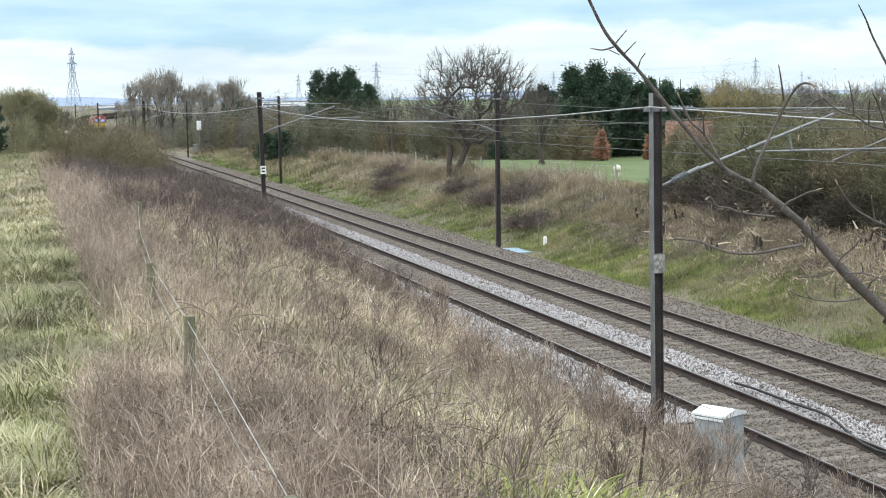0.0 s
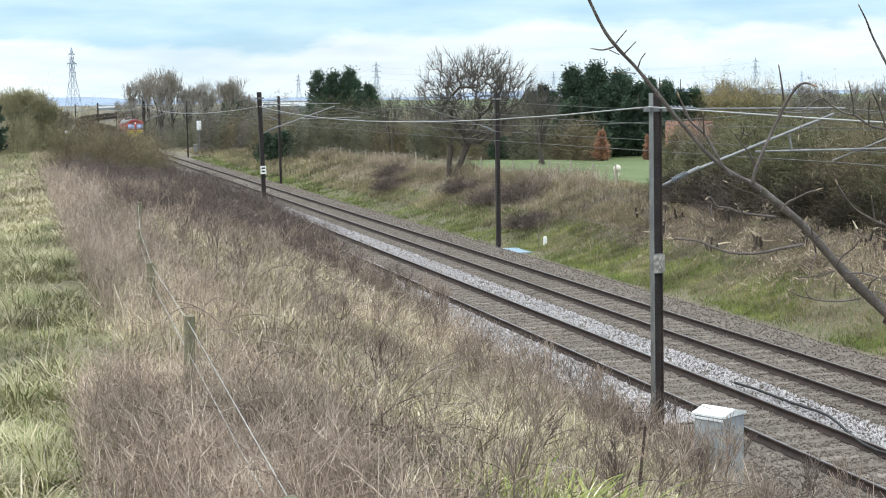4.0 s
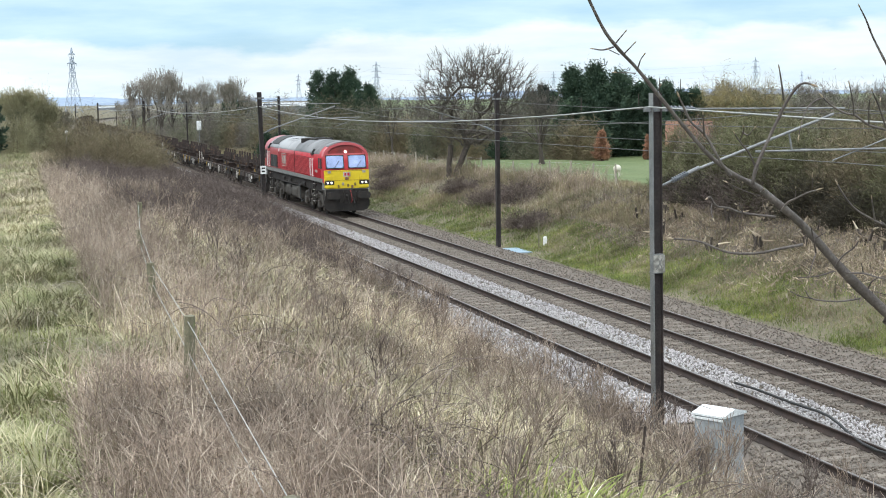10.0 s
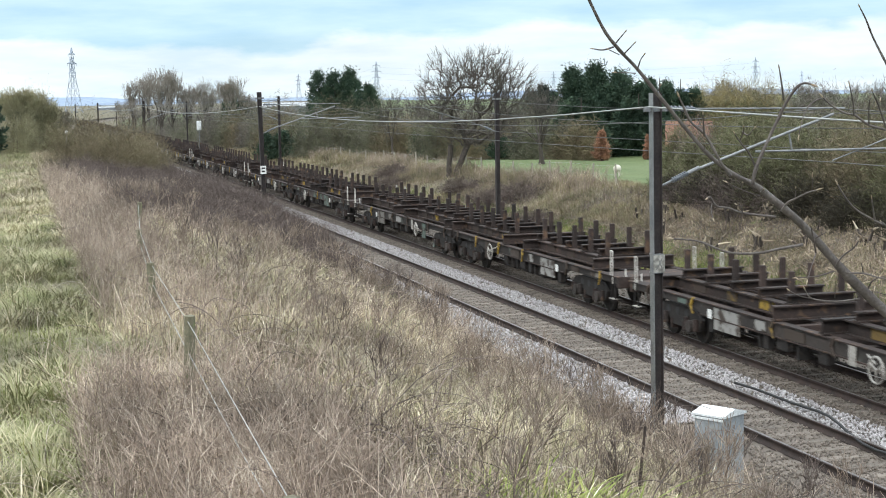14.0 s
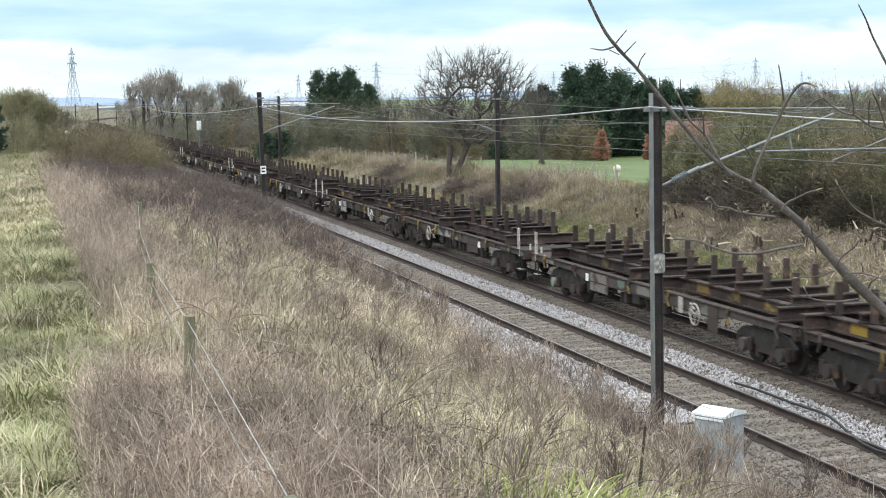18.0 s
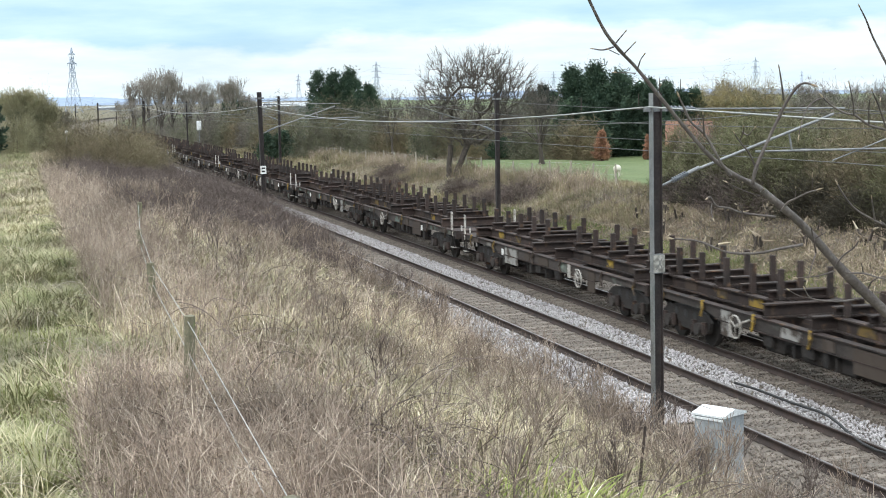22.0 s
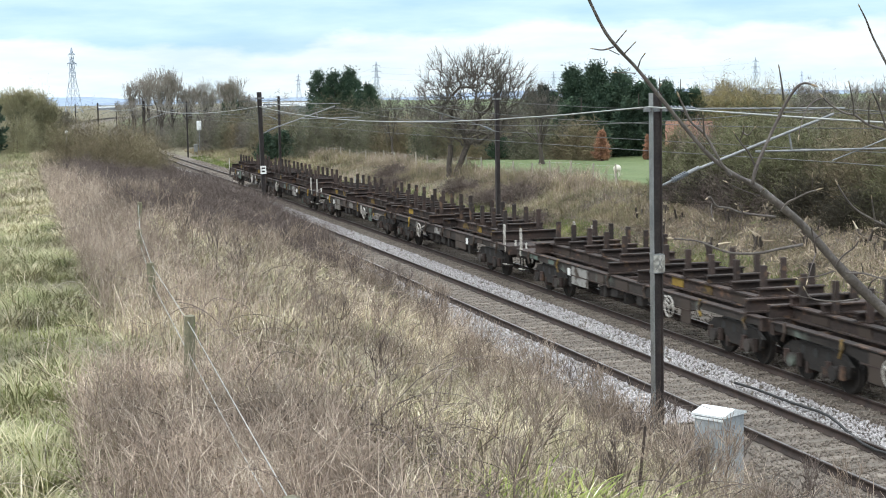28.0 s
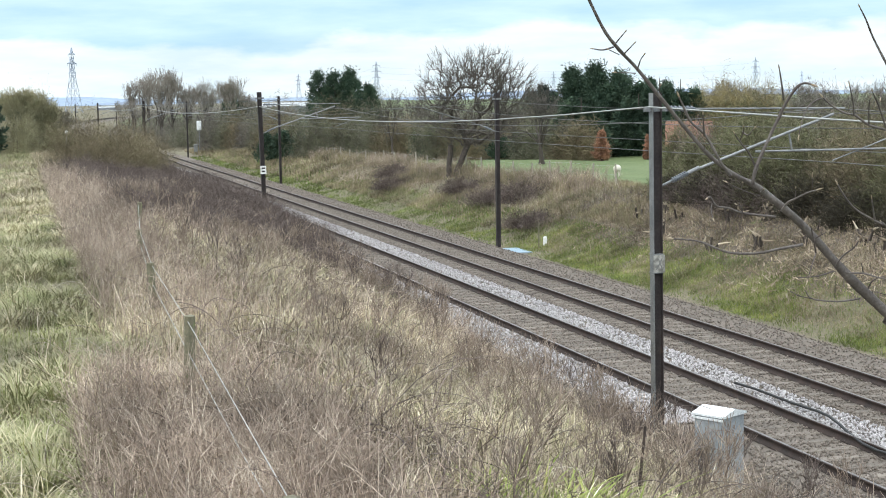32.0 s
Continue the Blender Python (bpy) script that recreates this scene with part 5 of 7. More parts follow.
for _s, _t in MASTS_FAR:
    mast_at(_s, 3.4, _t, "slim dark overhead line mast in the grass verge", tie=0.25, arm=-0.12)


def wire(name, label, pts, r, material="wire"):
    v, t = pipe(pts, r, 4)
    return tagged(tri_mesh(name, v, t, M[material]), label, "wire")


def span_points(stations, o, h, sag, n=10):
    """Points of a wire hung at the stations (s), sagging between them."""
    pts = []
    for a, b in zip(stations, stations[1:]):
        for i in range(n):
            f = i / n
            s = a + (b - a) * f
            x, y = xy(s, o)
            pts.append((float(x), float(y), float(zr(s)) + h - 4 * sag * f * (1 - f)))
    x, y = xy(stations[-1], o)
    return pts + [(float(x), float(y), float(zr(stations[-1])) + h)]


def overhead_wires():
    near = [-78.0] + [s for s, _ in MASTS_NEAR]
    far = [-86.0, -34.0] + [s for s, _ in MASTS_FAR]
    for stations, o in ((near, NEAR), (far, 0.0)):
        wire("messenger_wire", "grey overhead messenger wire above the track", span_points(stations, o, 6.08, 0.55), 0.008)
        wire("contact_wire", "grey overhead contact wire above the track", span_points(stations, o, 5.12, 0.05), 0.008)
    wire("return_wire", "pale aluminium return wire along the mast tops", span_points(near, -7.05, 6.16, 0.45), 0.013, "alu_wire")
    wire("return_wire", "pale aluminium return wire along the mast tops", span_points(far, 3.55, 6.2, 0.4), 0.009)


overhead_wires()


# ---------------------------------------------------------------- trees and shrubs
def grow_tree(rng, base, height, spread, trunk_r, levels, forks=(3, 4), limbs=1, up=0.55, wander=0.16, first=0.3, min_r=0.012, shrink=0.72):
    """Segments of a bare tree: limbs that fork and taper."""
    segs = []

    def limb(p, d, length, r, level):
        steps = 3 if level < 2 else 2
        q = p
        pts = [p]
        for i in range(steps):
            d = (d + Vector((rng.gauss(0, wander), rng.gauss(0, wander), rng.gauss(0, wander * 0.6) + 0.05 * up))).normalized()
            nq = q + d * (length / steps)
            r2 = max(min_r * 0.6, r * (1 - 0.42 * (i + 1) / steps))
            r1 = max(min_r * 0.6, r * (1 - 0.42 * i / steps))
            segs.append((*q, r1, *nq, r2))
            q = nq
            pts.append(q)
        if level >= levels:
            return
        n = rng.randint(*forks)
        for i in range(n):
            a = rng.uniform(0, 2 * math.pi)
            side = d.orthogonal().normalized()
            side = Matrix.Rotation(a, 3, d) @ side
            f = rng.uniform(0.35, 0.85) if level < 1 else rng.uniform(0.45, 0.95)
            nd = (d * (1 - f * 0.62) + side * f * spread + Vector((0, 0, up * 0.35))).normalized()
            at = pts[-1] if i == 0 or rng.random() < 0.5 else pts[-2].lerp(pts[-1], rng.random())
            limb(at, nd, length * rng.uniform(0.62, 0.86) * (shrink / 0.72), max(min_r * 0.7, r * rng.uniform(0.42, 0.6)), level + 1)

    for k in range(limbs):
        d = Vector((rng.gauss(0, 0.10), rng.gauss(0, 0.10), 1)) if limbs == 1 else Vector((math.cos(2.4 * k + 0.3) * 0.28, math.sin(2.4 * k) * 0.2, 1))
        limb(Vector(base) + Vector((0.35 * (k - (limbs - 1) / 2), 0, 0)), d.normalized(), height * first, trunk_r, 0)
    g = np.array(segs)
    top = max(g[:, 2].max(), g[:, 6].max()) - base[2]
    k = height / top
    for c in (0, 1, 2):
        g[:, c] = base[c] + (g[:, c] - base[c]) * k
        g[:, 4 + c] = base[c] + (g[:, 4 + c] - base[c]) * k
    return g


def bare_tree(x, y, height, label, seed, trunk_r=0.2, levels=5, limbs=1, spread=0.9, twig="twig", wide=4.0, min_r=0.012, **kw):
    rng = random.Random(seed)
    z = ground_at(x, y) - 0.15
    g = grow_tree(rng, (0, 0, 0), height, spread, trunk_r, levels, limbs=limbs, min_r=min_r, **kw)
    for a, b in ((0, 2), (4, 6)):
        for c in (0, 1):
            g[:, a + c] -= np.mean(g[len(g) // 3:, 4 + c]) * g[:, b] / height
    reach = np.percentile(np.abs(g[:, 4:6]), 99, axis=0).max()
    g[:, [0, 1, 4, 5]] *= wide / (2 * reach)
    tree = tagged(new("bare_tree"), label, "tree")
    tree.matrix_basis = pose(x, y, z)
    thick = np.maximum(g[:, 3], g[:, 7]) > trunk_r * 0.3
    v, t = tubes(g[thick], 7)
    tri_mesh("trunk", v, t, M["bark"], tree, True)
    v, t = tubes(g[~thick], 3)
    tri_mesh("crown", v, t, M[twig], tree)
    return tree


def shrub_cloud(rng, n, rx, ry, h, length, w, flare=0.6, hollow=0.5):
    """Twigs that fill an uneven rounded body of half-widths rx, ry and height h, standing on the origin."""
    d = rng.normal(0, 1, (n, 3))
    d[:, 2] = np.abs(d[:, 2]) * 0.95
    d /= np.linalg.norm(d, axis=1, keepdims=True)
    r = rng.uniform(hollow, 1.0, n) ** 0.6
    an = np.arctan2(d[:, 1], d[:, 0])
    lump = 1 + 0.16 * np.sin(an * 3 + rng.uniform(0, 6)) + 0.13 * np.sin(an * 7 + d[:, 2] * 5 + rng.uniform(0, 6)) + 0.10 * rng.normal(0, 1, n)
    P = d * (r * lump)[:, None] * np.array([rx, ry, h])
    out = d * np.array([1, 1, 0.4]) * flare + rng.normal(0, 0.45, (n, 3))
    out[:, 2] = out[:, 2] * 0.8 + 0.32
    out /= np.linalg.norm(out, axis=1, keepdims=True)
    L = length * rng.uniform(0.4, 1.3, n)
    A = P - out * (L * 0.6)[:, None]
    A[:, 2] = np.maximum(A[:, 2], -0.1)
    return ribbons(A, A + out * L[:, None], w * rng.uniform(0.5, 1.4, n), rng)


def shrub(name, label, x, y, rx, ry, h, n, material, seed, length=0.7, w=0.02, category="shrub", hollow=0.45, lift=0.0):
    rng = np.random.default_rng(seed)
    ob = tagged(new(name), label, category)
    ob.matrix_basis = pose(x, y, ground_at(x, y) + lift)
    v, t = shrub_cloud(rng, n, rx, ry, h, length, w, hollow=hollow)
    tri_mesh("crown", v, t, M[material], ob)
    if h > 1.7:
        v, t = pipe([(0, 0, -0.2), (0.05, 0.04, h * 0.3), (-0.04, 0.1, h * 0.7)], [0.06, 0.045, 0.02], 6)
        tri_mesh("stem", v, t, M["bark"], ob)
    return ob


def conifer(x, y, h, rx, label, seed, n=9000, material="conifer", ry=None, tops=1, size=0.15):
    """Dense evergreen: a trunk and layered drooping sprays of scale leaves."""
    rng = np.random.default_rng(seed)
    ob = tagged(new("conifer"), label, "tree")
    ob.matrix_basis = pose(x, y, ground_at(x, y) - 0.1)
    ry = ry or rx
    ch = []
    for k in range(tops):
        cx = 0.0 if tops == 1 else (k - (tops - 1) / 2) * rx * 1.5 / tops
        hk = h * (1.0 if tops == 1 else rng.uniform(0.76, 1.0))
        rk = rx * (1.0 if tops == 1 else 0.8)
        nb = 150
        fb = rng.uniform(0.0, 1.0, nb) ** 1.1
        ab = rng.uniform(0, 2 * math.pi, nb)
        lb = ((1 - fb) ** 0.75 * (0.6 + 0.4 * np.minimum(1, fb / 0.15)) + 0.05) * rng.uniform(0.62, 1.25, nb)
        m = int(1.7 * n) // tops
        i = rng.integers(0, nb, m)
        q = rng.uniform(0.15, 1.0, m) ** 0.7
        r = lb[i] * q
        wob = (1 - q) * 0.35 + 0.10
        P = np.stack([cx + np.cos(ab[i]) * r * rk, np.sin(ab[i]) * r * ry, 0.15 + fb[i] * hk * 0.93 + q * lb[i] * rk * 0.30], 1)
        P = P + rng.normal(0, 1, (m, 3)) * (wob * rk * 0.42)[:, None]
        P[:, 2] = np.maximum(P[:, 2], 0.05)
        out = np.stack([np.cos(ab[i]), np.sin(ab[i]), rng.normal(0.7, 0.45, m)], 1) + rng.normal(0, 0.35, (m, 3))
        out /= np.linalg.norm(out, axis=1, keepdims=True)
        ch.append(ribbons(P, P + out * (size * rng.uniform(0.8, 2.0, m))[:, None], size * rng.uniform(0.4, 0.9, m), rng, 0.15))
    v, t = join(ch)
    tri_mesh("crown", v, t, M[material], ob)
    v, t = tubes([(0, 0, -0.2, 0.2, 0, 0, h * 0.5, 0.12), (0, 0, h * 0.5, 0.12, 0, 0, h * 0.9, 0.03)], 7)
    tri_mesh("trunk", v, t, M["bark"], ob)
    return ob


def dome_tree(x, y, label, seed, crown, targets=120, shoots=1000, twigs=6500, tip=0.0095):
    """A bare twin-trunked tree whose limbs fork towards points spread through a rounded crown.
    crown: centre x and z, half width, half depth and half height, from the foot."""
    rng = np.random.default_rng(seed)
    cx, cz, rx, ry, rz = crown
    P, up = [], []

    def chain(start, end, steps, bow):
        here, a = start, P[start]
        for i in range(1, steps + 1):
            f = i / steps
            q = a + (end - a) * f + np.array([0, 0, bow * f * (1 - f)]) + rng.normal(0, 0.022, 3) * (f < 1)
            P.append(q)
            up.append(here)
            here = len(P) - 1

    for side in (-1, 1):
        P.append(np.array([0.13 * side, 0.0, -0.2]))
        up.append(-1)
        chain(len(P) - 1, np.array([cx * 0.35 + side * 0.55, 0.15 * side, 2.2]), 4, -0.1)

    def fan(n, shell):
        d = rng.normal(0, 1, (n, 3))
        d[:, 2] += 0.25
        d /= np.linalg.norm(d, axis=1, keepdims=True)
        r = rng.uniform(shell, 1.0, n) ** 0.6
        lump = 1 + 0.08 * np.sin(4 * np.arctan2(d[:, 1], d[:, 0]) + 1.0) + 0.06 * rng.normal(0, 1, n)
        return np.array([cx, 0, cz]) + d * (r * lump)[:, None] * np.array([rx, ry, rz])

    root = np.array([cx * 0.35, 0, 2.0])
    for n, shell, step, bow in ((targets, 0.25, 0.55, 0.35), (shoots, 0.30, 0.40, 0.12)):
        T = fan(n, shell)
        for q in T[np.argsort(np.linalg.norm(T - root, axis=1))]:
            A = np.array(P)
            near = np.linalg.norm(A - q, axis=1) + 0.30 * np.linalg.norm(A - root, axis=1) + 2.0 * (A[:, 2] > q[2] + 0.4)
            near[A[:, 2] < 1.2] += 3
            k = int(np.argmin(near))
            chain(k, q, max(2, int(np.linalg.norm(A[k] - q) / step)), bow)
    A = np.array(P)
    pick = rng.choice(np.arange(10, len(A)), twigs)
    out = (A[pick] - np.array([cx, 0, cz - rz])) / np.array([rx, ry, 2 * rz]) + rng.normal(0, 0.45, (twigs, 3)) + np.array([0, 0, 0.35])
    out /= np.linalg.norm(out, axis=1, keepdims=True)
    ends = A[pick] + out * rng.uniform(0.2, 0.75, (twigs, 1))
    tips = np.ones(len(A))
    for i in range(len(A) - 1, -1, -1):
        if up[i] >= 0:
            tips[up[i]] += tips[i]
    R = tip * tips ** 0.385
    R[:10] = np.maximum(R[:10], 0.17)
    own = np.array([i for i in range(len(A)) if up[i] >= 0])
    par = np.array(up)[own]
    seg = np.concatenate([A[par], np.minimum(R[par], R[own] * 1.25)[:, None], A[own], R[own][:, None]], 1)
    tree = tagged(new("bare_tree"), label, "tree")
    tree.matrix_basis = pose(x, y, ground_at(x, y) - 0.1)
    thick = seg[:, 3] > 0.075
    v, t = tubes(seg[thick], 8)
    tri_mesh("trunk", v, t, M["bark"], tree, True)
    v, t = tubes(seg[~thick], 4)
    tri_mesh("branchwork", v, t, M["limb"], tree)
    v, t = tubes(np.concatenate([A[pick], np.full((twigs, 1), tip), ends, np.full((twigs, 1), tip * 0.6)], 1), 3)
    tri_mesh("fine_twig", v, t, M["twig"], tree)
    return tree


def far(u, y):
    """x of a thing at distance y whose bearing has the slope u."""
    return u * y


def trees():
    dome_tree(0.55, 97.0, "wide bare tree with twin trunks at the field edge", 23, (1.75, 4.95, 4.0, 3.4, 3.25))
    bare_tree(-4.2, 128, 6.3, "thin bare tree in the far hedge", 3, 0.12, 5, min_r=0.014, wide=3.0)
    bare_tree(-2.4, 140, 6.6, "thin bare tree in the far hedge", 4, 0.12, 5, min_r=0.014, wide=3.0)
    bare_tree(7.5, 112, 6.6, "spreading bare tree behind the pasture hedge", 5, 0.16, 5, limbs=2, min_r=0.014, wide=6.5)
    for i, (u, y, h, w) in enumerate(((-0.209, 240, 8.6, 5), (-0.203, 230, 11.6, 7), (-0.194, 240, 13.2, 8), (-0.186, 228, 12.8, 8), (-0.178, 236, 12.0, 7), (-0.166, 238, 9.4, 6), (-0.158, 222, 10.2, 7), (-0.149, 240, 9.6, 7), (-0.140, 226, 10.2, 7), (-0.133, 240, 8.6, 6))):
        bare_tree(far(u, y), y, h, "tall pale bare tree beyond the line", 30 + i, 0.22, 5, limbs=2, twig="pale_twig", min_r=0.022, spread=0.6, up=1.3, forks=(3, 4), wide=w, first=0.2)
        shrub("far_trees", "dense bare winter trees beyond the line", far(u, y) - 1, y - 3, 4.2, 3.0, h * 0.30, 5000, "hedge_far" if i % 2 else "hedge_mid", 130 + i, 0.7, 0.035, "trees", hollow=0.15)
    for i, (u, y, h) in enumerate(((-0.283, 146, 6.9), (-0.268, 150, 7.0), (-0.2565, 175, 5.4))):
        bare_tree(far(u, y), y, h, "bushy bare tree with olive twigs by the field", 50 + i, 0.12, 5, limbs=3, twig="olive_pale" if i < 2 else "hedge_far", min_r=0.018, spread=0.7, forks=(4, 5), first=0.16, wide=5.2, up=0.9)
        shrub("field_shrub", "rounded olive-brown winter shrub by the field", far(u, y) + 0.3, y - 1.5, 2.6, 2.0, h * 0.80, 14000, "olive_pale" if i < 2 else "hedge", 60 + i, 0.5, 0.016, hollow=0.2)
    for i, (u, y, h, r) in enumerate(((-0.3035, 128, 7.6, 1.7), (-0.313, 124, 8.2, 2.0))):
        conifer(far(u, y), y, h, r, "dark evergreen conifer beside the field", 70 + i, 9000, size=0.15)
    # evergreen screens beyond the pasture
    conifer(far(-0.0705, 163), 163, 9.9, 3.4, "dark green leyland cypress group", 80, 22000, tops=3, size=0.15)
    conifer(far(-0.0585, 165), 165, 9.0, 3.4, "dark green leyland cypress group", 81, 20000, tops=3, size=0.15)
    conifer(far(-0.0475, 160), 160, 7.4, 1.0, "slim dark evergreen cypress tree", 82, 4500, size=0.15)
    conifer(far(0.093, 124), 123, 5.6, 2.5, "broad dark cypress behind the sheep pasture", 83, 14000, tops=2, size=0.15)
    conifer(far(0.104, 127), 127, 8.0, 3.8, "tall broad dark cypress behind the pasture", 84, 24000, tops=3, size=0.15)
    conifer(far(0.119, 126), 126, 7.6, 3.8, "tall dark cypress behind the pasture", 85, 24000, tops=3, size=0.15)
    conifer(far(0.131, 124), 123, 5.8, 2.4, "broad dark cypress behind the sheep pasture", 94, 14000, tops=2, size=0.15)
    conifer(far(0.146, 150), 150, 7.9, 2.3, "dark cypress with an uneven top", 86, 12000, tops=2, size=0.15)
    conifer(far(0.160, 152), 152, 7.7, 2.9, "dark cypress with an uneven top", 87, 15000, tops=3, size=0.15)
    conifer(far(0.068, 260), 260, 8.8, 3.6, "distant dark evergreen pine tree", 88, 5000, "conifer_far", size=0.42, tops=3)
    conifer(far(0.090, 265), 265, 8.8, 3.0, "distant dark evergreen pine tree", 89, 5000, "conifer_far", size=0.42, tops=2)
    for i, (u, y, h, r) in enumerate(((-0.1405, 238, 8.0, 1.8), (-0.1305, 240, 7.2, 1.5), (-0.112, 152, 3.2, 2.0), (-0.100, 150, 3.0, 2.2), (-0.012, 134, 2.2, 1.6), (0.046, 124, 2.2, 1.8))):
        conifer(far(u, y), y, h, r, "dark evergreen bush in the hedge", 190 + i, 3600, size=0.15, tops=1 if r < 1.4 else 2)
    conifer(far(0.1075, 116), 116, 2.3, 0.8, "small copper-leaved beech on the pasture edge", 92, 3600, "copper", size=0.1)
    conifer(far(0.1385, 118), 118, 2.0, 0.5, "small copper-leaved beech on the pasture edge", 93, 1800, "copper", size=0.1)
    for i, u in enumerate((0.178, 0.191, 0.204, 0.217)):
        shrub("willow", "pale yellow-twigged willow crown", far(u, 152), 152, 2.9, 2.8, 5.9 + (i % 2) * 0.5, 9000, "willow", 100 + i, 0.8, 0.03, "tree", hollow=0.2)
    rng = np.random.default_rng(9)
    # hedges behind the pasture and along the line
    for i, u in enumerate(np.arange(-0.165, 0.095, 0.0135)):
        y = float(np.interp(u, (-0.165, -0.14, -0.1, 0.0, 0.095), (225, 215, 150, 129, 124))) + rng.uniform(-5, 5)
        h = rng.uniform(3.1, 4.3) + (0.7 if -0.11 < u < -0.03 else 0.0)
        shrub("hedge_shrub", "tangled brown winter hedge shrub", far(u, y), y, rng.uniform(2.2, 3.0), 2.0, h, 10500, ("hedge_mid", "olive" if u > -0.13 else "hedge_far", "hedge_mid")[i % 3], 200 + i, 0.5, 0.026, hollow=0.12)
    for i, u in enumerate(np.arange(-0.150, -0.100, 0.0085)):
        y = float(np.interp(u, (-0.15, -0.10), (196, 172))) + rng.uniform(-4, 4)
        shrub("hedge_shrub", "tangled brown winter hedge shrub", far(u, y), y, 2.6, 2.2, rng.uniform(4.6, 5.6), 9000, ("hedge_far", "hedge_mid", "olive")[i % 3], 260 + i, 0.6, 0.03, hollow=0.12)
    for i, u in enumerate(np.arange(-0.196, 0.34, 0.02)):
        y = 250 + rng.uniform(-25, 60)
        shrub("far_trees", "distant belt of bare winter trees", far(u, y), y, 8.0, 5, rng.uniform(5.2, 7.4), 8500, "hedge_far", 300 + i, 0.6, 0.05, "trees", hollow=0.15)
    for i, u in enumerate(np.arange(0.168, 0.36, 0.0125)):
        y = 175 + rng.uniform(-18, 25)
        bare_tree(far(u, y), y, rng.uniform(6.6, 8.2), "brown bare tree in the far wood", 460 + i, 0.13, 5, limbs=2, twig="hedge_far", min_r=0.02, wide=5.5)
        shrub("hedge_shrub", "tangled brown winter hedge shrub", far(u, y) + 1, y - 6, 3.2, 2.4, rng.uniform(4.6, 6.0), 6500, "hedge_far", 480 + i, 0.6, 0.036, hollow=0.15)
    # thick hedge at the cutting's edge
    for i in range(20):
        s = -46 + i * 3.8
        o = 12.9 + rng.uniform(-0.8, 0.8)
        x, y = (float(c) for c in xy(s, o))
        if s > 18:
            continue
        shrub("hedge_shrub", "dense olive-brown hedge shrub above the cutting", x, y, 2.9, 2.3, rng.uniform(3.2, 3.9), 30000, ("hedge", "hedge", "olive", "hedge")[i % 4], 400 + i, 0.26, 0.020, hollow=0.05)
        if i % 2 == 0:
            bare_tree(x + 2.5, y + 4, rng.uniform(4.0, 5.0), "bare young tree behind the hedge", 420 + i, 0.09, 5, limbs=2, twig="twig", min_r=0.012)
    for i, (s, o, r, h) in enumerate(((24.6, 13.2, 1.0, 3.2), (22.6, 13.5, 1.5, 3.3), (20.5, 12.0, 1.1, 2.6), (19.6, 14.8, 2.4, 3.7), (26, 17.2, 1.9, 3.6), (24, 19, 2.6, 3.5), (30, 20, 2.4, 3.3), (33, 24, 2.6, 3.3), (28, 25, 3.0, 3.6), (20, 22, 3.0, 3.8), (19.2, 10.4, 0.9, 1.5))):
        x, y = (float(c) for c in xy(s, o))
        shrub("hedge_shrub", "dense olive-brown hedge shrub above the cutting", x, y, r, r, h, 18000, ("hedge", "bramble", "hedge", "hedge")[i % 4], 440 + i, 0.28, 0.020, hollow=0.06)
    # brambles whose dark colour stands in for shade under the hedge
    for i in range(11):
        x, y = (float(c) for c in xy(-16 + 3.4 * i, 11.2 + rng.uniform(-0.4, 0.3)))
        shrub("hedge_shrub", "bramble thicket in painted shade tones at the hedge foot", x, y, 2.1, 1.1, rng.uniform(1.1, 1.7), 13000, "hedge_shade", 470 + i, 0.3, 0.018, hollow=0.1)
    for i in range(5):
        x, y = (float(c) for c in xy(-18 + 2.3 * i, 8.7 + rng.uniform(-0.3, 0.3)))
        shrub("hedge_shrub", "bramble thicket in painted shade tones at the hedge foot", x, y, 1.5, 0.9, rng.uniform(0.6, 1.0), 7000, "hedge_shade", 492 + i, 0.3, 0.016, hollow=0.1)
    for i in range(6):
        x, y = (float(c) for c in xy(-17 + 2.6 * i, 9.9 + rng.uniform(-0.3, 0.3)))
        shrub("hedge_shrub", "bramble thicket in painted shade tones at the hedge foot", x, y, 1.7, 0.9, rng.uniform(0.7, 1.2), 8000, "hedge_shade", 485 + i, 0.3, 0.016, hollow=0.1)
    # bushes along the left bank
    for i, (s, o, r, h) in enumerate(((52, -11.6, 3.0, 3.6), (58, -9.8, 2.8, 3.0), (64, -9.4, 1.7, 2.3), (61, -13.4, 2.6, 3.7), (72, -9.6, 1.8, 1.7), (80, -9.4, 2.8, 1.9), (92, -10, 2.6, 1.6), (108, -10, 2.6, 1.2))):
        x, y = (float(c) for c in xy(s, o))
        shrub("bank_shrub", "rounded olive willow shrub on the bank", x, y, r, r * 0.9, h, 26000, "olive", 500 + i, 0.32, 0.014, hollow=0.15)
    for i in range(70):
        s, o = 2 + 62 * rng.random() ** 0.9, rng.uniform(-14.4, -7.5)
        if o < -11 and s > 50:
            continue
        x, y = (float(c) for c in xy(s, o))
        shrub("bramble_patch", "dark brown tangle of leafless brambles", x, y, rng.uniform(1.2, 2.4), rng.uniform(1.2, 2.2), rng.uniform(0.6, 1.1) + 0.35 * (o > -9.6), 3600, "bramble_dark", 600 + i, 0.5, 0.011, "brambles", hollow=0.15)
    for i, (s, o, h) in enumerate(((36, 7.4, 1.1), (33, 8.2, 1.2), (44, 8.2, 1.0), (26, 6.2, 0.8), (57, 7.0, 1.0), (17, 10.6, 1.3), (14, 10.4, 1.5), (11, 10.0, 1.5), (62, 8.4, 1.0))):
        x, y = (float(c) for c in xy(s, o))
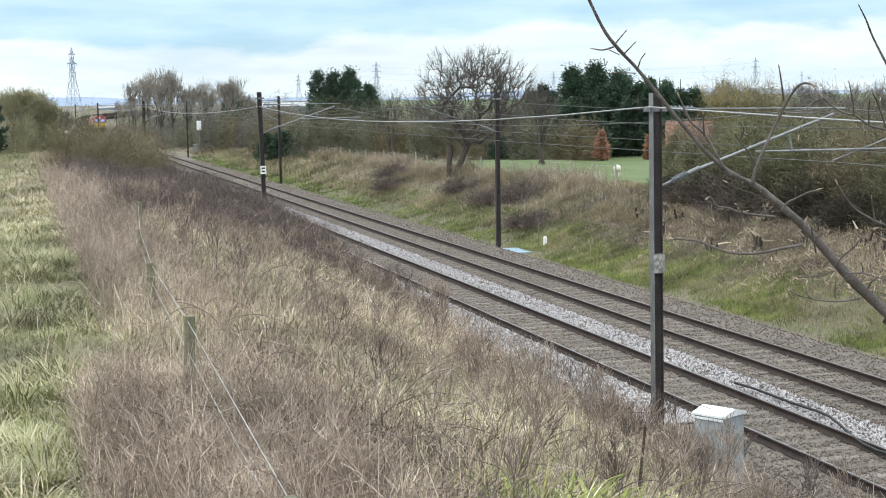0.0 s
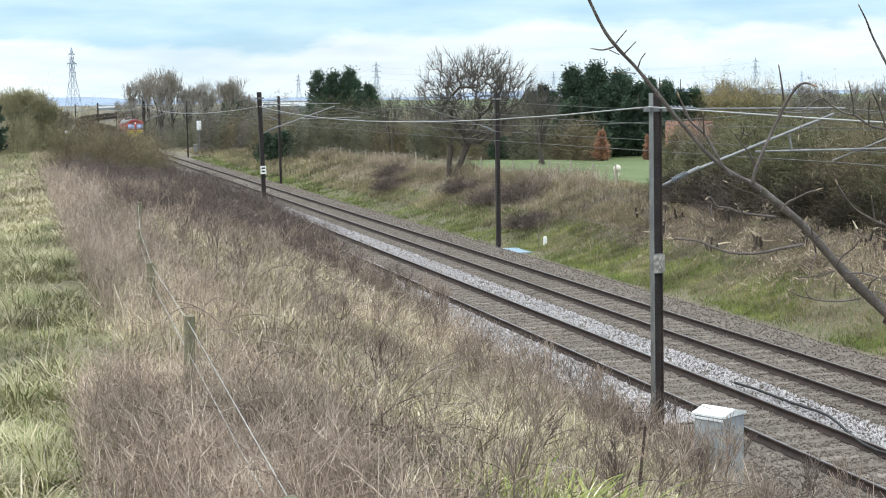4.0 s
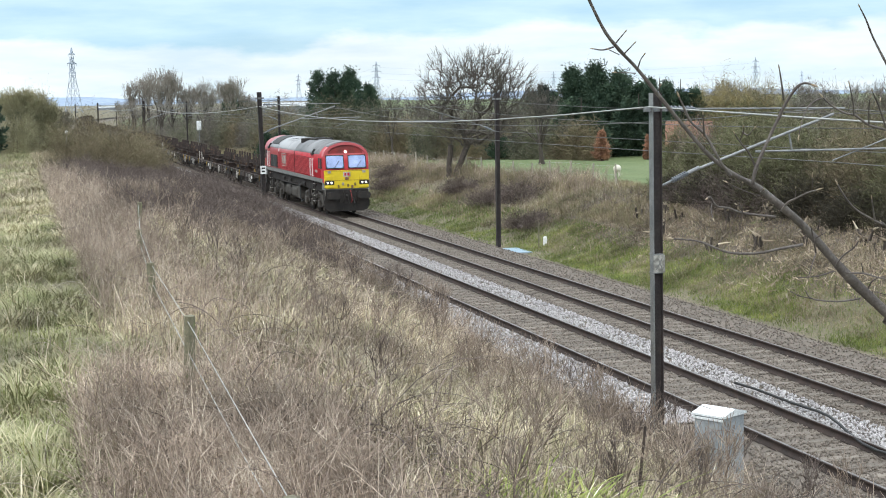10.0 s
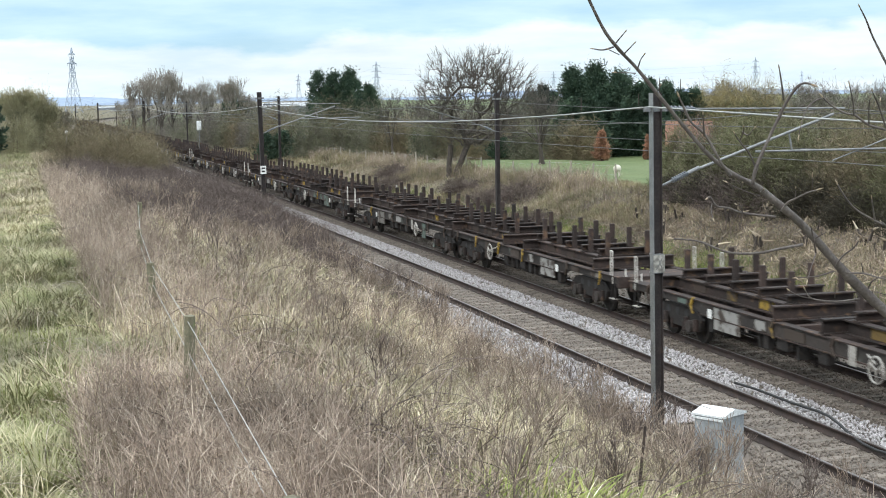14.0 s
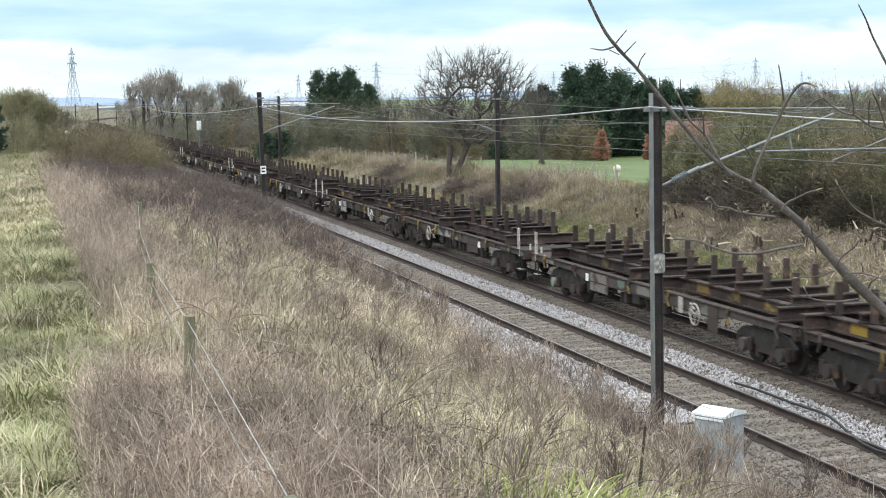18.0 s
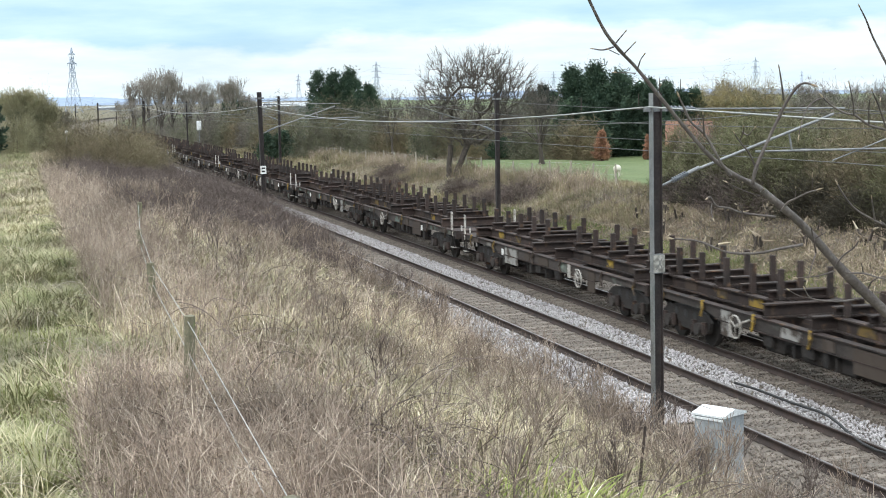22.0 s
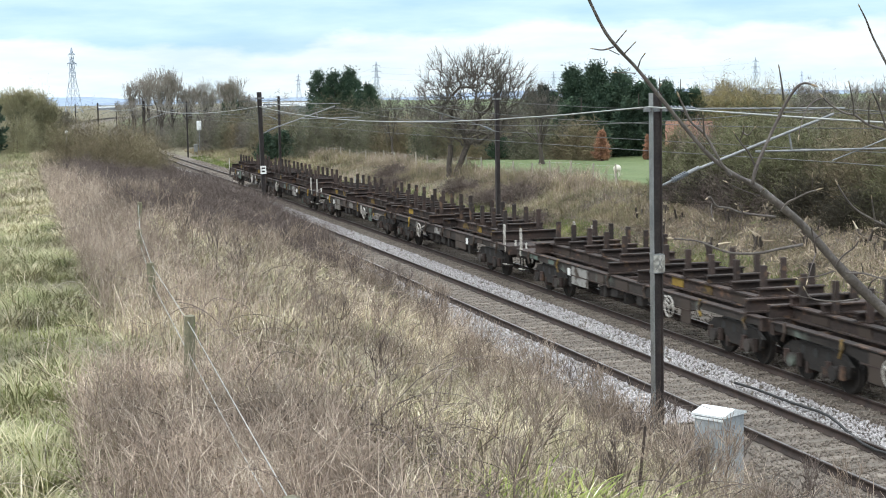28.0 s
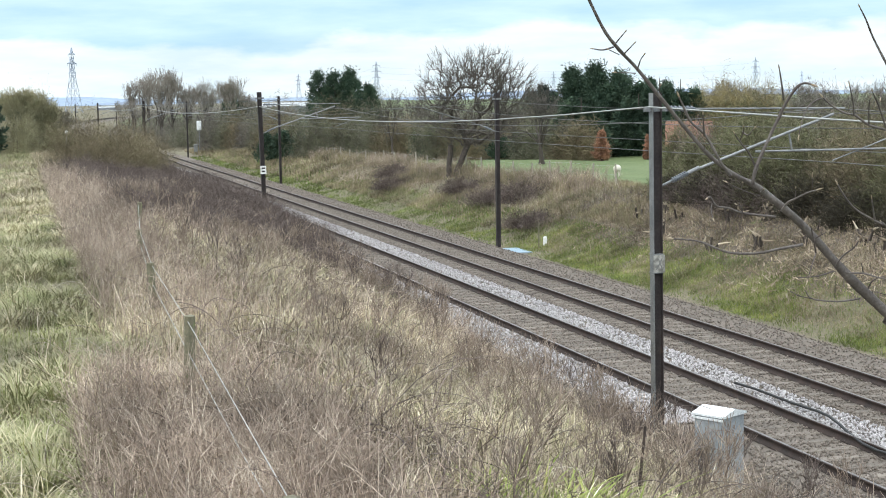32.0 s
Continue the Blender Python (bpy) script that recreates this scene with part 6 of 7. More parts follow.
        shrub("bramble_patch", "low grey-brown bramble on the cutting side", x, y, 1.7, 1.4, h, 3200, "bramble_dark", 660 + i, 0.5, 0.012, "brambles", hollow=0.25)


trees()


# ---------------------------------------------------------------- grass, stalks, ballast stones
def scatter(rng, n, s0, s1, o0, o1, near=1.0):
    s = s0 + (s1 - s0) * rng.uniform(0, 1, n) ** near
    return s, rng.uniform(o0, o1, n)


def clumpy(rng, s, o, keep, f=1.3):
    """Thins out points by patches of about 1 / f metres."""
    x, y = s * 0.8 + o * 0.6, o * 0.8 - s * 0.6
    k = int(rng.integers(0, 1000))
    c = 0.6 * value_noise(x * f * 0.6, y * f * 0.6, k) + 0.4 * value_noise(x * f * 1.7, y * f * 1.7, k + 7)
    ok = rng.uniform(0, 1, len(s)) < keep + (1 - keep) * smooth(0.40, 0.66, c)
    return s[ok], o[ok]


def plants():
    rng = np.random.default_rng(21)
    # left bank: lying thatch, upright straw and arching tussocks
    ch = []
    for n, a, b, h, w in ((60000, -37, -8, 0.34, 0.015), (50000, -8, 30, 0.36, 0.022), (30000, 30, 120, 0.4, 0.03)):
        s, o = clumpy(rng, *scatter(rng, int(n * 1.5), a, b, -16.2, -6.7), 0.15, 1.6)
        ch.append(blades(on_ground(s, o, 0.04), h, w, 2.0, rng))
    for n, a, b, h, w in ((44000, -37, -8, 0.40, 0.011), (40000, -8, 30, 0.44, 0.017), (25000, 30, 120, 0.5, 0.026)):
        s, o = clumpy(rng, *scatter(rng, n, a, b, -16.2, -6.9), 0.25)
        ch.append(blades(on_ground(s, o), h * (1 - 0.4 * smooth(-8.2, -6.8, o)), w, 0.6, rng))
    for n, per, a, b, h, w in ((1000, 46, -37, -10, 0.40, 0.013), (700, 44, -10, 25, 0.44, 0.018)):
        s, o = clumpy(rng, *scatter(rng, n, a, b, -16.0, -7.6), 0.3, 0.6)
        ch.append(tussocks(on_ground(s, o), per, h, w, rng))
    s, o = clumpy(rng, *scatter(rng, 220, 6, 75, -18.5, -14.4), 0.2, 0.4)
    ch.append(tussocks(on_ground(s, o), 46, 0.42, 0.016, rng, 0.3, 0.9))
    s, o = clumpy(rng, *scatter(rng, 380, -34, 50, -23, -15.8), 0.1, 0.7)
    ch.append(tussocks(on_ground(s, o), 40, 0.30, 0.011, rng, 0.26, 1.0))
    v, t = join(ch)
    tagged(tri_mesh("dead_grass", v, t, M["straw"]), "bleached dead winter grass covering the bank", "grass", kind="stuff")
    # yellowed tussocks in patches over the near bank
    ch = []
    for n, per, a, b, h, w in ((900, 55, -37, -6, 0.32, 0.014), (600, 50, -6, 26, 0.38, 0.02)):
        s, o = clumpy(rng, *scatter(rng, n, a, b, -15.4, -7.8), 0.0, 0.30)
        ch.append(tussocks(on_ground(s, o), per, h, w, rng, 0.2, 1.0))
    s, o = clumpy(rng, *scatter(rng, 1700, -34, 40, -24, -16.0), 0.15, 0.8)
    ch.append(tussocks(on_ground(s, o), 50, 0.28, 0.011, rng, 0.26, 1.1))
    v, t = join(ch)
    tagged(tri_mesh("tussock_grass", v, t, M["tuft"]), "yellowed tussocks of coarse winter grass", "grass", kind="stuff")
    # rough field on the left
    ch = []
    for n, a, b, h, w, o0 in ((70000, -37, 6, 0.18, 0.008, -24), (50000, 6, 60, 0.22, 0.018, -30), (40000, 60, 140, 0.4, 0.05, -46)):
        s, o = clumpy(rng, *scatter(rng, n, a, b, o0, -15.6), 0.3, 0.9)
        ch.append(blades(on_ground(s, o), h, w, 0.9, rng))
    for n, per, a, b, o0, h, w in ((1900, 80, -30, 8, -24, 0.20, 0.007), (1300, 50, 8, 60, -30, 0.26, 0.016)):
        s, o = clumpy(rng, *scatter(rng, n, a, b, o0, -15.8), 0.4, 0.5)
        ch.append(tussocks(on_ground(s, o), per, h, w, rng, 0.24, 1.3))
    s, o = clumpy(rng, *scatter(rng, 1500, -34, 4, -24, -16.6), 0.0, 0.7)
    ch.append(tussocks(on_ground(s, o, 0.04), 70, 0.36, 0.011, rng, 0.22, 0.9))
    s, o = clumpy(rng, *scatter(rng, 900, -20, 14, -14.6, -8.6), 0.05, 0.4)
    ch.append(tussocks(on_ground(s, o), 60, 0.36, 0.010, rng, 0.2, 1.0))
    v, t = join(ch)
    tagged(tri_mesh("field_grass", v, t, M["field"]), "tussocky yellow-green winter field grass", "grass", kind="stuff")
    # green grass: verge of the far track, pasture, patches of the field
    ch = []
    for n, a, b, o0, o1, h, w in ((75000, -16, 24, 3.9, 7.2, 0.13, 0.013), (44000, 24, 70, 3.8, 7.4, 0.15, 0.020), (26000, 70, 150, 3.8, 8.0, 0.2, 0.05)):
        s, o = clumpy(rng, *scatter(rng, n, a, b, o0, o1), 0.25, 0.8)
        ch.append(blades(on_ground(s, o), h, w, 1.2, rng))
    s, o = clumpy(rng, *scatter(rng, 30000, -37, 40, -24, -16.5), 0.0, 0.55)
    ch.append(blades(on_ground(s, o), 0.2, 0.014, 0.8, rng))
    s, o = clumpy(rng, *scatter(rng, 30000, -37, 20, -15.5, -8), 0.0, 0.33)
    ch.append(blades(on_ground(s, o), 0.3, 0.012, 0.8, rng))
    v, t = join(ch)
    tagged(tri_mesh("green_grass", v, t, M["green"]), "short green grass on verge and field", "grass", kind="stuff")
    ch = []
    s, o = clumpy(rng, *scatter(rng, 34000, -37, 30, -24, -16.8), 0.0, 0.6)
    ch.append(blades(on_ground(s, o), 0.19, 0.016, 0.9, rng))
    s, o = clumpy(rng, *scatter(rng, 30000, -16, 22, 4.0, 6.4), 0.02, 0.55)
    ch.append(blades(on_ground(s, o), 0.15, 0.015, 1.0, rng))
    s, o = clumpy(rng, *scatter(rng, 36000, -14, 36, 4.1, 6.8), 0.04, 0.4)
    ch.append(blades(on_ground(s, o), 0.13, 0.015, 1.1, rng))
    for cs, co, k in ((-29.4, -12.7, 46), (-28.9, -12.2, 30), (-30.0, -12.2, 30)):
        C = on_ground(cs + rng.normal(0, 0.35, k), co + rng.normal(0, 0.45, k))
        ch.append(tussocks(C, 26, 0.40, 0.022, rng, 0.12, 0.7))
    v, t = join(ch)
    tagged(tri_mesh("fresh_grass", v, t, M["lush"]), "fresh green grass patches among dead growth", "grass", kind="stuff")
    # tan grass on the far cutting side
    ch = []
    for n, a, b, o0, o1, h, w in ((60000, -16, 24, 4.6, 9.0, 0.18, 0.012), (30000, -14, 24, 7.6, 12.4, 0.24, 0.014), (16000, 14, 31, 7.4, 12.8, 0.32, 0.018), (60000, 24, 80, 5.4, 11.6, 0.32, 0.024), (30000, 80, 170, 5.2, 10.5, 0.5, 0.05), (26000, 30, 110, 9.6, 11.4, 0.75, 0.024)):
        s, o = clumpy(rng, *scatter(rng, n, a, b, o0, o1), 0.2, 0.7)
        ch.append(blades(on_ground(s, o), h, w, 1.1, rng))
    v, t = join(ch)
    tagged(tri_mesh("dead_grass", v, t, M["straw_far"]), "tan dead grass on the far cutting side", "grass", kind="stuff")
    # dead stalks
    ch = []
    for n, a, b, o0, o1, h, w in ((8000, -37, -4, -15.0, -6.9, 0.66, 0.010), (6500, -4, 32, -15.5, -7.0, 0.8, 0.015), (7500, -37, 8, -16.4, -14.2, 0.8, 0.010), (4000, 8, 45, -16.3, -14.2, 0.95, 0.013), (4500, -30, 12, -8.8, -6.8, 0.9, 0.011), (8000, -37, -23, -17.0, -14.5, 0.70, 0.010), (3000, 24, 80, 6.5, 11.0, 0.45, 0.016), (5000, 28, 100, 9.4, 11.6, 0.85, 0.016), (1800, -14, 24, 7.2, 11.5, 0.5, 0.012)):
        s, o = clumpy(rng, *scatter(rng, n, a, b, o0, o1), 0.12, 0.42)
        ch.append(weeds(on_ground(s, o), h, rng, w))
    v, t = join(ch)
    tagged(tri_mesh("dead_stalks", v, t, M["weed"]), "dry leafless brown weed stalks", "weeds", kind="stuff")
    # dark twiggy undergrowth: continuous over the bramble bank, scattered nearer
    ch = []
    for n, a, b, o0, o1, h, w in ((9000, 0, 62, -14.6, -7.2, 1.0, 0.011), (1800, -36, 2, -15.5, -7.0, 0.75, 0.009), (2000, -37, -24, -16.7, -13.5, 0.65, 0.008), (7000, 6, 75, -9.0, -6.8, 1.15, 0.012), (1500, -14, 24, 7.6, 11.0, 0.55, 0.011)):
        s, o = clumpy(rng, *scatter(rng, n, a, b, o0, o1), 0.3, 0.5)
        ch.append(weeds(on_ground(s, o), h, rng, w, 8))
    v, t = join(ch)
    tagged(tri_mesh("dark_undergrowth", v, t, M["bramble_dark"]), "dark leafless twiggy undergrowth on the bank", "undergrowth", kind="stuff")
    # arching canes on the near bank: dark brambles, and pale bleached stems
    for n, r, a0, b0, o0, o1, material, name, label, kind in (
            (650, 0.008, -36, 10, -16.4, -7.4, "bramble", "bramble_canes", "arching dry bramble canes among the grass", "brambles"),
            (800, 0.0065, -36, 6, -17.4, -7.2, "bleached", "bleached_stems", "pale bleached bent stems among the grass", "stems")):
        s, o = scatter(rng, n, a0, b0, o0, o1, 1.4)
        P = on_ground(s, o)
        an = rng.uniform(0, 2 * math.pi, n)
        L = rng.uniform(0.5, 1.6, n) if material == "bramble" else rng.uniform(0.25, 0.85, n)
        rise = rng.uniform(0.9, 1.9, n)
        segs = []
        for k in range(6):
            f0, f1 = k / 6, (k + 1) / 6
            arc = lambda f: np.stack([P[:, 0] + np.cos(an) * L * f, P[:, 1] + np.sin(an) * L * f, P[:, 2] + L * (rise * f - rise * 0.72 * f ** 1.8)], 1)
            segs.append(np.concatenate([arc(f0), np.full((n, 1), r * (1 - 0.5 * f0)), arc(f1), np.full((n, 1), r * (1 - 0.5 * f1))], 1))
        v, t = tubes(np.concatenate(segs), 3)
        tagged(tri_mesh(name, v, t, M[material]), label, kind, kind="stuff")
    # leafless saplings in the grass
    pr = random.Random(77)
    for i in range(150):
        s = pr.uniform(-30, 14) if i < 130 else pr.uniform(-32, -19)
        o = pr.uniform(-14.5, -7.0) if i % 4 else pr.uniform(-7.8, -6.2)
        x, y = (float(c) for c in xy(s, o))
        g = grow_tree(pr, (0, 0, 0), pr.uniform(0.8, 1.7), 0.7, 0.012, 3, forks=(3, 5), limbs=1, up=1.2, min_r=0.0055, first=0.3)
        sap = tagged(new("sapling"), "thin leafless sapling standing in dead grass", "sapling")
        sap.matrix_basis = pose(x, y, float(ground_z(s, o)) - 0.05)
        thick = np.maximum(g[:, 3], g[:, 7]) > 0.006
        v, t = tubes(g[thick], 4)
        tri_mesh("stem", v, t, M["bramble" if i % 3 == 0 else "weed"], sap)
        if (~thick).any():
            v, t = tubes(g[~thick], 3)
            tri_mesh("crown", v, t, M["bramble" if i % 3 == 0 else "weed"], sap)


def stones():
    rng = np.random.default_rng(33)
    octa = np.array([(1, 0, 0), (-1, 0, 0), (0, 1, 0), (0, -1, 0), (0, 0, 1), (0, 0, -1)], float)
    tri = np.array([(0, 2, 4), (2, 1, 4), (1, 3, 4), (3, 0, 4), (2, 0, 5), (1, 2, 5), (3, 1, 5), (0, 3, 5)])

    def pile(name, label, material, zones, lift):
        vs, ts, k = [], [], 0
        for n, a, b, o0, o1, r in zones:
            s = a + (b - a) * rng.uniform(0, 1, n) ** 1.5
            o = rng.uniform(o0, o1, n)
            P = on_ground(s, o, lift)
            V = octa[None] * (r * rng.uniform(0.55, 1.3, (n, 6, 1))) * rng.uniform(0.7, 1.2, (n, 1, 3))
            an = rng.uniform(0, 6.28, n)
            c, d = np.cos(an)[:, None], np.sin(an)[:, None]
            V = np.stack([V[..., 0] * c - V[..., 1] * d, V[..., 0] * d + V[..., 1] * c, V[..., 2]], 2) + P[:, None]
            vs.append(V.reshape(-1, 3))
            ts.append((np.arange(n)[:, None, None] * 6 + tri[None]).reshape(-1, 3) + k)
            k += 6 * n
        tagged(tri_mesh(name, np.concatenate(vs), np.concatenate(ts), material), label, "ballast", kind="stuff")

    pile("pale_ballast", "fresh pale grey ballast stones between the tracks", M["stone_light"],
         ((15000, -24, 60, -2.75, -1.6, 0.036), (5000, 60, 130, -2.7, -1.5, 0.06), (9000, -15, 45, -5.75, -4.5, 0.036), (2500, 45, 100, -5.8, -4.6, 0.06)), 0.05)
    pile("brown_ballast", "old brown ballast stones round the sleepers", M["stone_dark"],
         ((12000, -24, 60, -4.4, -2.75, 0.028), (20000, -24, 60, -1.8, 0.75, 0.03), (7000, -24, 50, -6.8, -5.5, 0.034), (5000, -26, -13, -6.4, -4.5, 0.034), (15000, -24, 70, 0.7, 3.9, 0.034), (4000, 60, 130, 0.6, 3.6, 0.06)), 0.02)


plants()
stones()


# ---------------------------------------------------------------- trackside things
def local_frame(s, o, lift=0.0, turn=0.0):
    x, y = (float(c) for c in xy(s, o))
    return pose(x, y, float(ground_z(s, o)) + lift, 0, 0, heading(s) + turn)


def cabinet():
    c = tagged(new("trackside_cabinet"), "grey metal trackside equipment cabinet with pale lid", "cabinet")
    c.matrix_basis = local_frame(-20.9, -7.15, -0.05, 30)
    z = float(zr(-20.9)) + 1.50 - float(ground_z(-20.9, -7.15))
    part("body", boxes((-0.29, -0.27, 0, 0.29, 0.27, z - 0.06), bevel=0.012), M["cabinet"], c)
    part("lid", extrude_profile([(-0.32, z - 0.06), (0.32, z - 0.06), (0.32, z - 0.03), (0.0, z + 0.05), (-0.32, z - 0.03)], 0, 2, 1, -0.30, 0.30), M["cabinet_top"], c, "pale hipped lid")
    d = part("door", boxes((-0.304, -0.24, 0.08, -0.288, 0.24, z - 0.12)), M["cabinet"], c)
    part("handle", boxes((-0.33, 0.15, z * 0.5, -0.304, 0.18, z * 0.5 + 0.14)), M["black"], d)
    part("drip_rail", boxes((-0.34, -0.28, z - 0.11, -0.322, 0.28, z - 0.075)), M["cabinet_top"], c)


def signal_post():
    c = tagged(new("railway_signal"), "pale grey trackside signal seen from behind on slim post", "signal")
    c.matrix_basis = local_frame(157.5, 6.0)
    top = float(zr(157.5)) + 4.0 - float(ground_z(157.5, 6.0))
    part("post", rods(((0, 0, -0.2), (0, 0, top - 1.2), 0.09)), M["mast_grey"], c)
    part("head", boxes((-0.29, -0.22, top - 1.25, 0.29, 0.22, top), bevel=0.06), M["cabinet_top"], c)
    part("ladder", boxes((-0.28, 0.2, 0, -0.24, 0.24, top - 1.2), (0.24, 0.2, 0, 0.28, 0.24, top - 1.2)), M["mast_grey"], c)
    part("equipment_box", boxes((-0.75, -0.25, 0, -0.3, 0.25, 1.2), bevel=0.03), M["mast_grey"], c)
    part("side_arm", boxes((-1.6, -0.05, 0.7, -0.4, 0.05, 0.8)), M["pale"], c)


def trough_cover():
    c = tagged(new("inspection_cover"), "flat pale blue chamber cover beside the track", "cover")
    c.matrix_basis = local_frame(21.4, 3.75, 0.0, 0) @ Matrix.Scale(0.82, 4)
    part("frame", boxes((-0.62, -1.3, -0.05, 0.62, 1.3, 0.10), bevel=0.01), M["stone_plain"], c)
    for k in (-1, 1):
        part("plate", boxes((-0.56, min(0.01, k * 1.24), 0.10, 0.56, max(-0.01, k * 1.24), 0.145) if k > 0 else (-0.56, -1.24, 0.10, 0.56, -0.012, 0.145), bevel=0.01), M["blue_lid"], c)
    m = tagged(new("marker_post"), "small white marker beside a short dark stake", "post")
    m.matrix_basis = local_frame(20.9, 5.0)
    part("marker", boxes((-0.09, -0.05, 0, 0.09, 0.05, 0.42), bevel=0.03), M["white"], m)
    part("stake", rods(((-0.22, 0.2, -0.1), (-0.22, 0.2, 1.0), 0.035)), M["wood_post"], m)


def line_fence(name, label, group, stations, o_of, height, r, wires, material, lean_rng, gauge=0.0045):
    posts = []
    for i, s in enumerate(stations):
        o = o_of(s)
        p = tagged(new(name), label, "fence post", group=group)
        x, y = (float(c) for c in xy(s, o))
        z = float(ground_z(s, o))
        h = height * lean_rng.uniform(0.85, 1.12)
        bm = bmesh.new()
        bmesh.ops.create_cone(bm, cap_ends=True, segments=8, radius1=r * 1.05, radius2=r * 0.95, depth=h + 0.3, matrix=Matrix.Translation((0, 0, (h - 0.3) / 2)))
        part("post", bm, M[material], p)
        p.matrix_basis = pose(x, y, z, lean_rng.uniform(-4, 4), lean_rng.uniform(-4, 4), 0)
        posts.append((x, y, z, h))
    for k, f in enumerate(wires):
        v, t = pipe([(a[0], a[1], a[2] + a[3] * f) for a in posts], gauge, 4)
        tagged(tri_mesh("fence_wire", v, t, M["alu_wire"]), "thin grey fence wire strung between posts", "wire")


def fences():
    rng = random.Random(4)
    line_fence("fence_post", "mossy weathered round wooden fence post in tall weeds", "boundary fence posts", [-39.3, -31.6, -23.9, -16.0, -7.7, -1.1], lambda s: -15.74 + 0.0013 * (s + 32) ** 2, 1.08, 0.068, (0.95, 0.62), "wood_post", rng, 0.005)
    line_fence("fence_post", "pale split wooden post of the pasture fence", "pasture fence posts", [28 + 3.1 * i for i in range(46)], lambda s: 11.4 - 0.012 * (s - 28), 1.05, 0.05, (0.9, 0.5), "post_pale", rng)
    line_fence("fence_post", "pale wooden post of the far pasture fence", "far pasture fence posts", [44 + 5.2 * i for i in range(10)], lambda s: 32 + 0.1 * (s - 44), 1.0, 0.06, (0.9, 0.5), "post_pale", rng)


def sheep():
    x, y = far(0.1176, 86.0), 86.0
    sh = tagged(new("sheep"), "cream woolly sheep grazing on the pasture", "sheep")
    sh.matrix_basis = pose(x, y, ground_at(x, y) - 0.06, 0, 0, 78) @ Matrix.Scale(0.8, 4)
    bm = bmesh.new()
    bmesh.ops.create_icosphere(bm, subdivisions=3, radius=1.0)
    for v in bm.verts:
        q = v.co.copy()
        k = 1 + 0.06 * noise.noise(q * 5)
        v.co = Vector((q.x * 0.55 * k, q.y * 0.29 * k, q.z * 0.29 * k + 0.62))
    part("body", bm, M["fleece"], sh, "cream fleece", True)
    bm = bmesh.new()
    bmesh.ops.create_icosphere(bm, subdivisions=2, radius=1.0)
    for v in bm.verts:
        v.co = Vector((v.co.x * 0.19 + 0.66, v.co.y * 0.10, v.co.z * 0.11 + 0.42 - v.co.x * 0.08))
    part("head", bm, M["fleece"], sh, "", True)
    for a in (-0.36, 0.36):
        for b in (-0.15, 0.15):
            part("leg", rods(((a, b, 0), (a, b, 0.45), 0.045), sides=7), M["fleece"], sh)
    for b in (-0.1, 0.1):
        part("ear", boxes((0.53, b - 0.05, 0.50, 0.57, b + 0.05, 0.53)), M["fleece"], sh)


def stumps():
    rng = random.Random(8)
    nr = np.random.default_rng(8)
    for i in range(19):
        s, o = -8 + 26 * (i / 18) + rng.uniform(-1, 1), rng.uniform(6.8, 9.8)
        st = tagged(new("cut_stump"), "freshly cut hazel stump with pale split tops", "stump", group="cut stumps on the cutting side")
        st.matrix_basis = local_frame(s, o)
        segs, cut = [], []
        for k in range(7):
            a, r = rng.uniform(0, 6.28), rng.uniform(0.0, 0.30)
            h = rng.uniform(0.12, 0.75)
            bx, by = r * math.cos(a), r * math.sin(a)
            tx, ty = bx * 1.8 + rng.uniform(-0.22, 0.22), by * 1.8 + rng.uniform(-0.22, 0.22)
            segs.append((bx, by, -0.1, 0.055, tx, ty, h * 0.75, 0.04))
            cut.append((tx, ty, h * 0.75 - 0.02, 0.052, tx * 1.5 + rng.uniform(-0.3, 0.3), ty * 1.5 + rng.uniform(-0.25, 0.25), h * rng.uniform(0.7, 1.35), 0.012))
        v, t = tubes(segs, 6)
        tri_mesh("stems", v, t, M["bark"], st)
        v, t = tubes(cut, 5)
        tri_mesh("split_ends", v, t, M["chips"], st)
    n = 1500
    s, o = clumpy(nr, nr.uniform(-9, 20, 3 * n), np.clip(8.1 + nr.normal(0, 1.2, 3 * n), 5.2, 12.0), 0.02, 0.5)
    n = len(s)
    P = on_ground(s, o, 0.08)
    d = nr.normal(0, 1, (n, 3)) * np.array([1, 1, 0.35])
    d /= np.linalg.norm(d, axis=1, keepdims=True)
    L = nr.uniform(0.05, 0.34, n)[:, None]
    seg = np.concatenate([P, nr.uniform(0.007, 0.026, (n, 1)), P + d * L + np.array([0, 0, 0.1]), nr.uniform(0.005, 0.016, (n, 1))], 1)
    m = 14000
    s2, o2 = clumpy(nr, nr.uniform(-10, 21, m), np.clip(8.2 + nr.normal(0, 1.2, m), 5.2, 12.0), 0.15, 0.6)
    A = on_ground(s2, o2, 0.05)
    chips = ribbons(A, A + nr.normal(0, 0.05, (len(A), 3)) + np.array([0, 0, 0.03]), 0.035, nr, 0.6)
    v, t = join([tubes(seg, 4), chips])
    tagged(tri_mesh("cut_brushwood", v, t, M["chips"]), "scattered pale split brushwood and chips", "brushwood", kind="stuff")


def loose_cable():
    pts = []
    for k in range(15):
        s, o = -12.5 - 0.62 * k, NEAR + 0.75 + 0.34 * math.sin(k * 0.45) + 0.2
        x, y = (float(c) for c in xy(s, o))
        pts.append((x, y, float(zr(s)) + 0.05 - 0.10 * math.sin(k * 0.5) ** 2))
    v, t = pipe(pts, 0.028, 6)
    tagged(tri_mesh("loose_cable", v, t, M["black"]), "dark cable looping along the rail", "cable")


# ---------------------------------------------------------------- near tree whose bough hangs into the view
def sighted(u, v, d):
    return (u * d, d, EYE[2] + v * d)


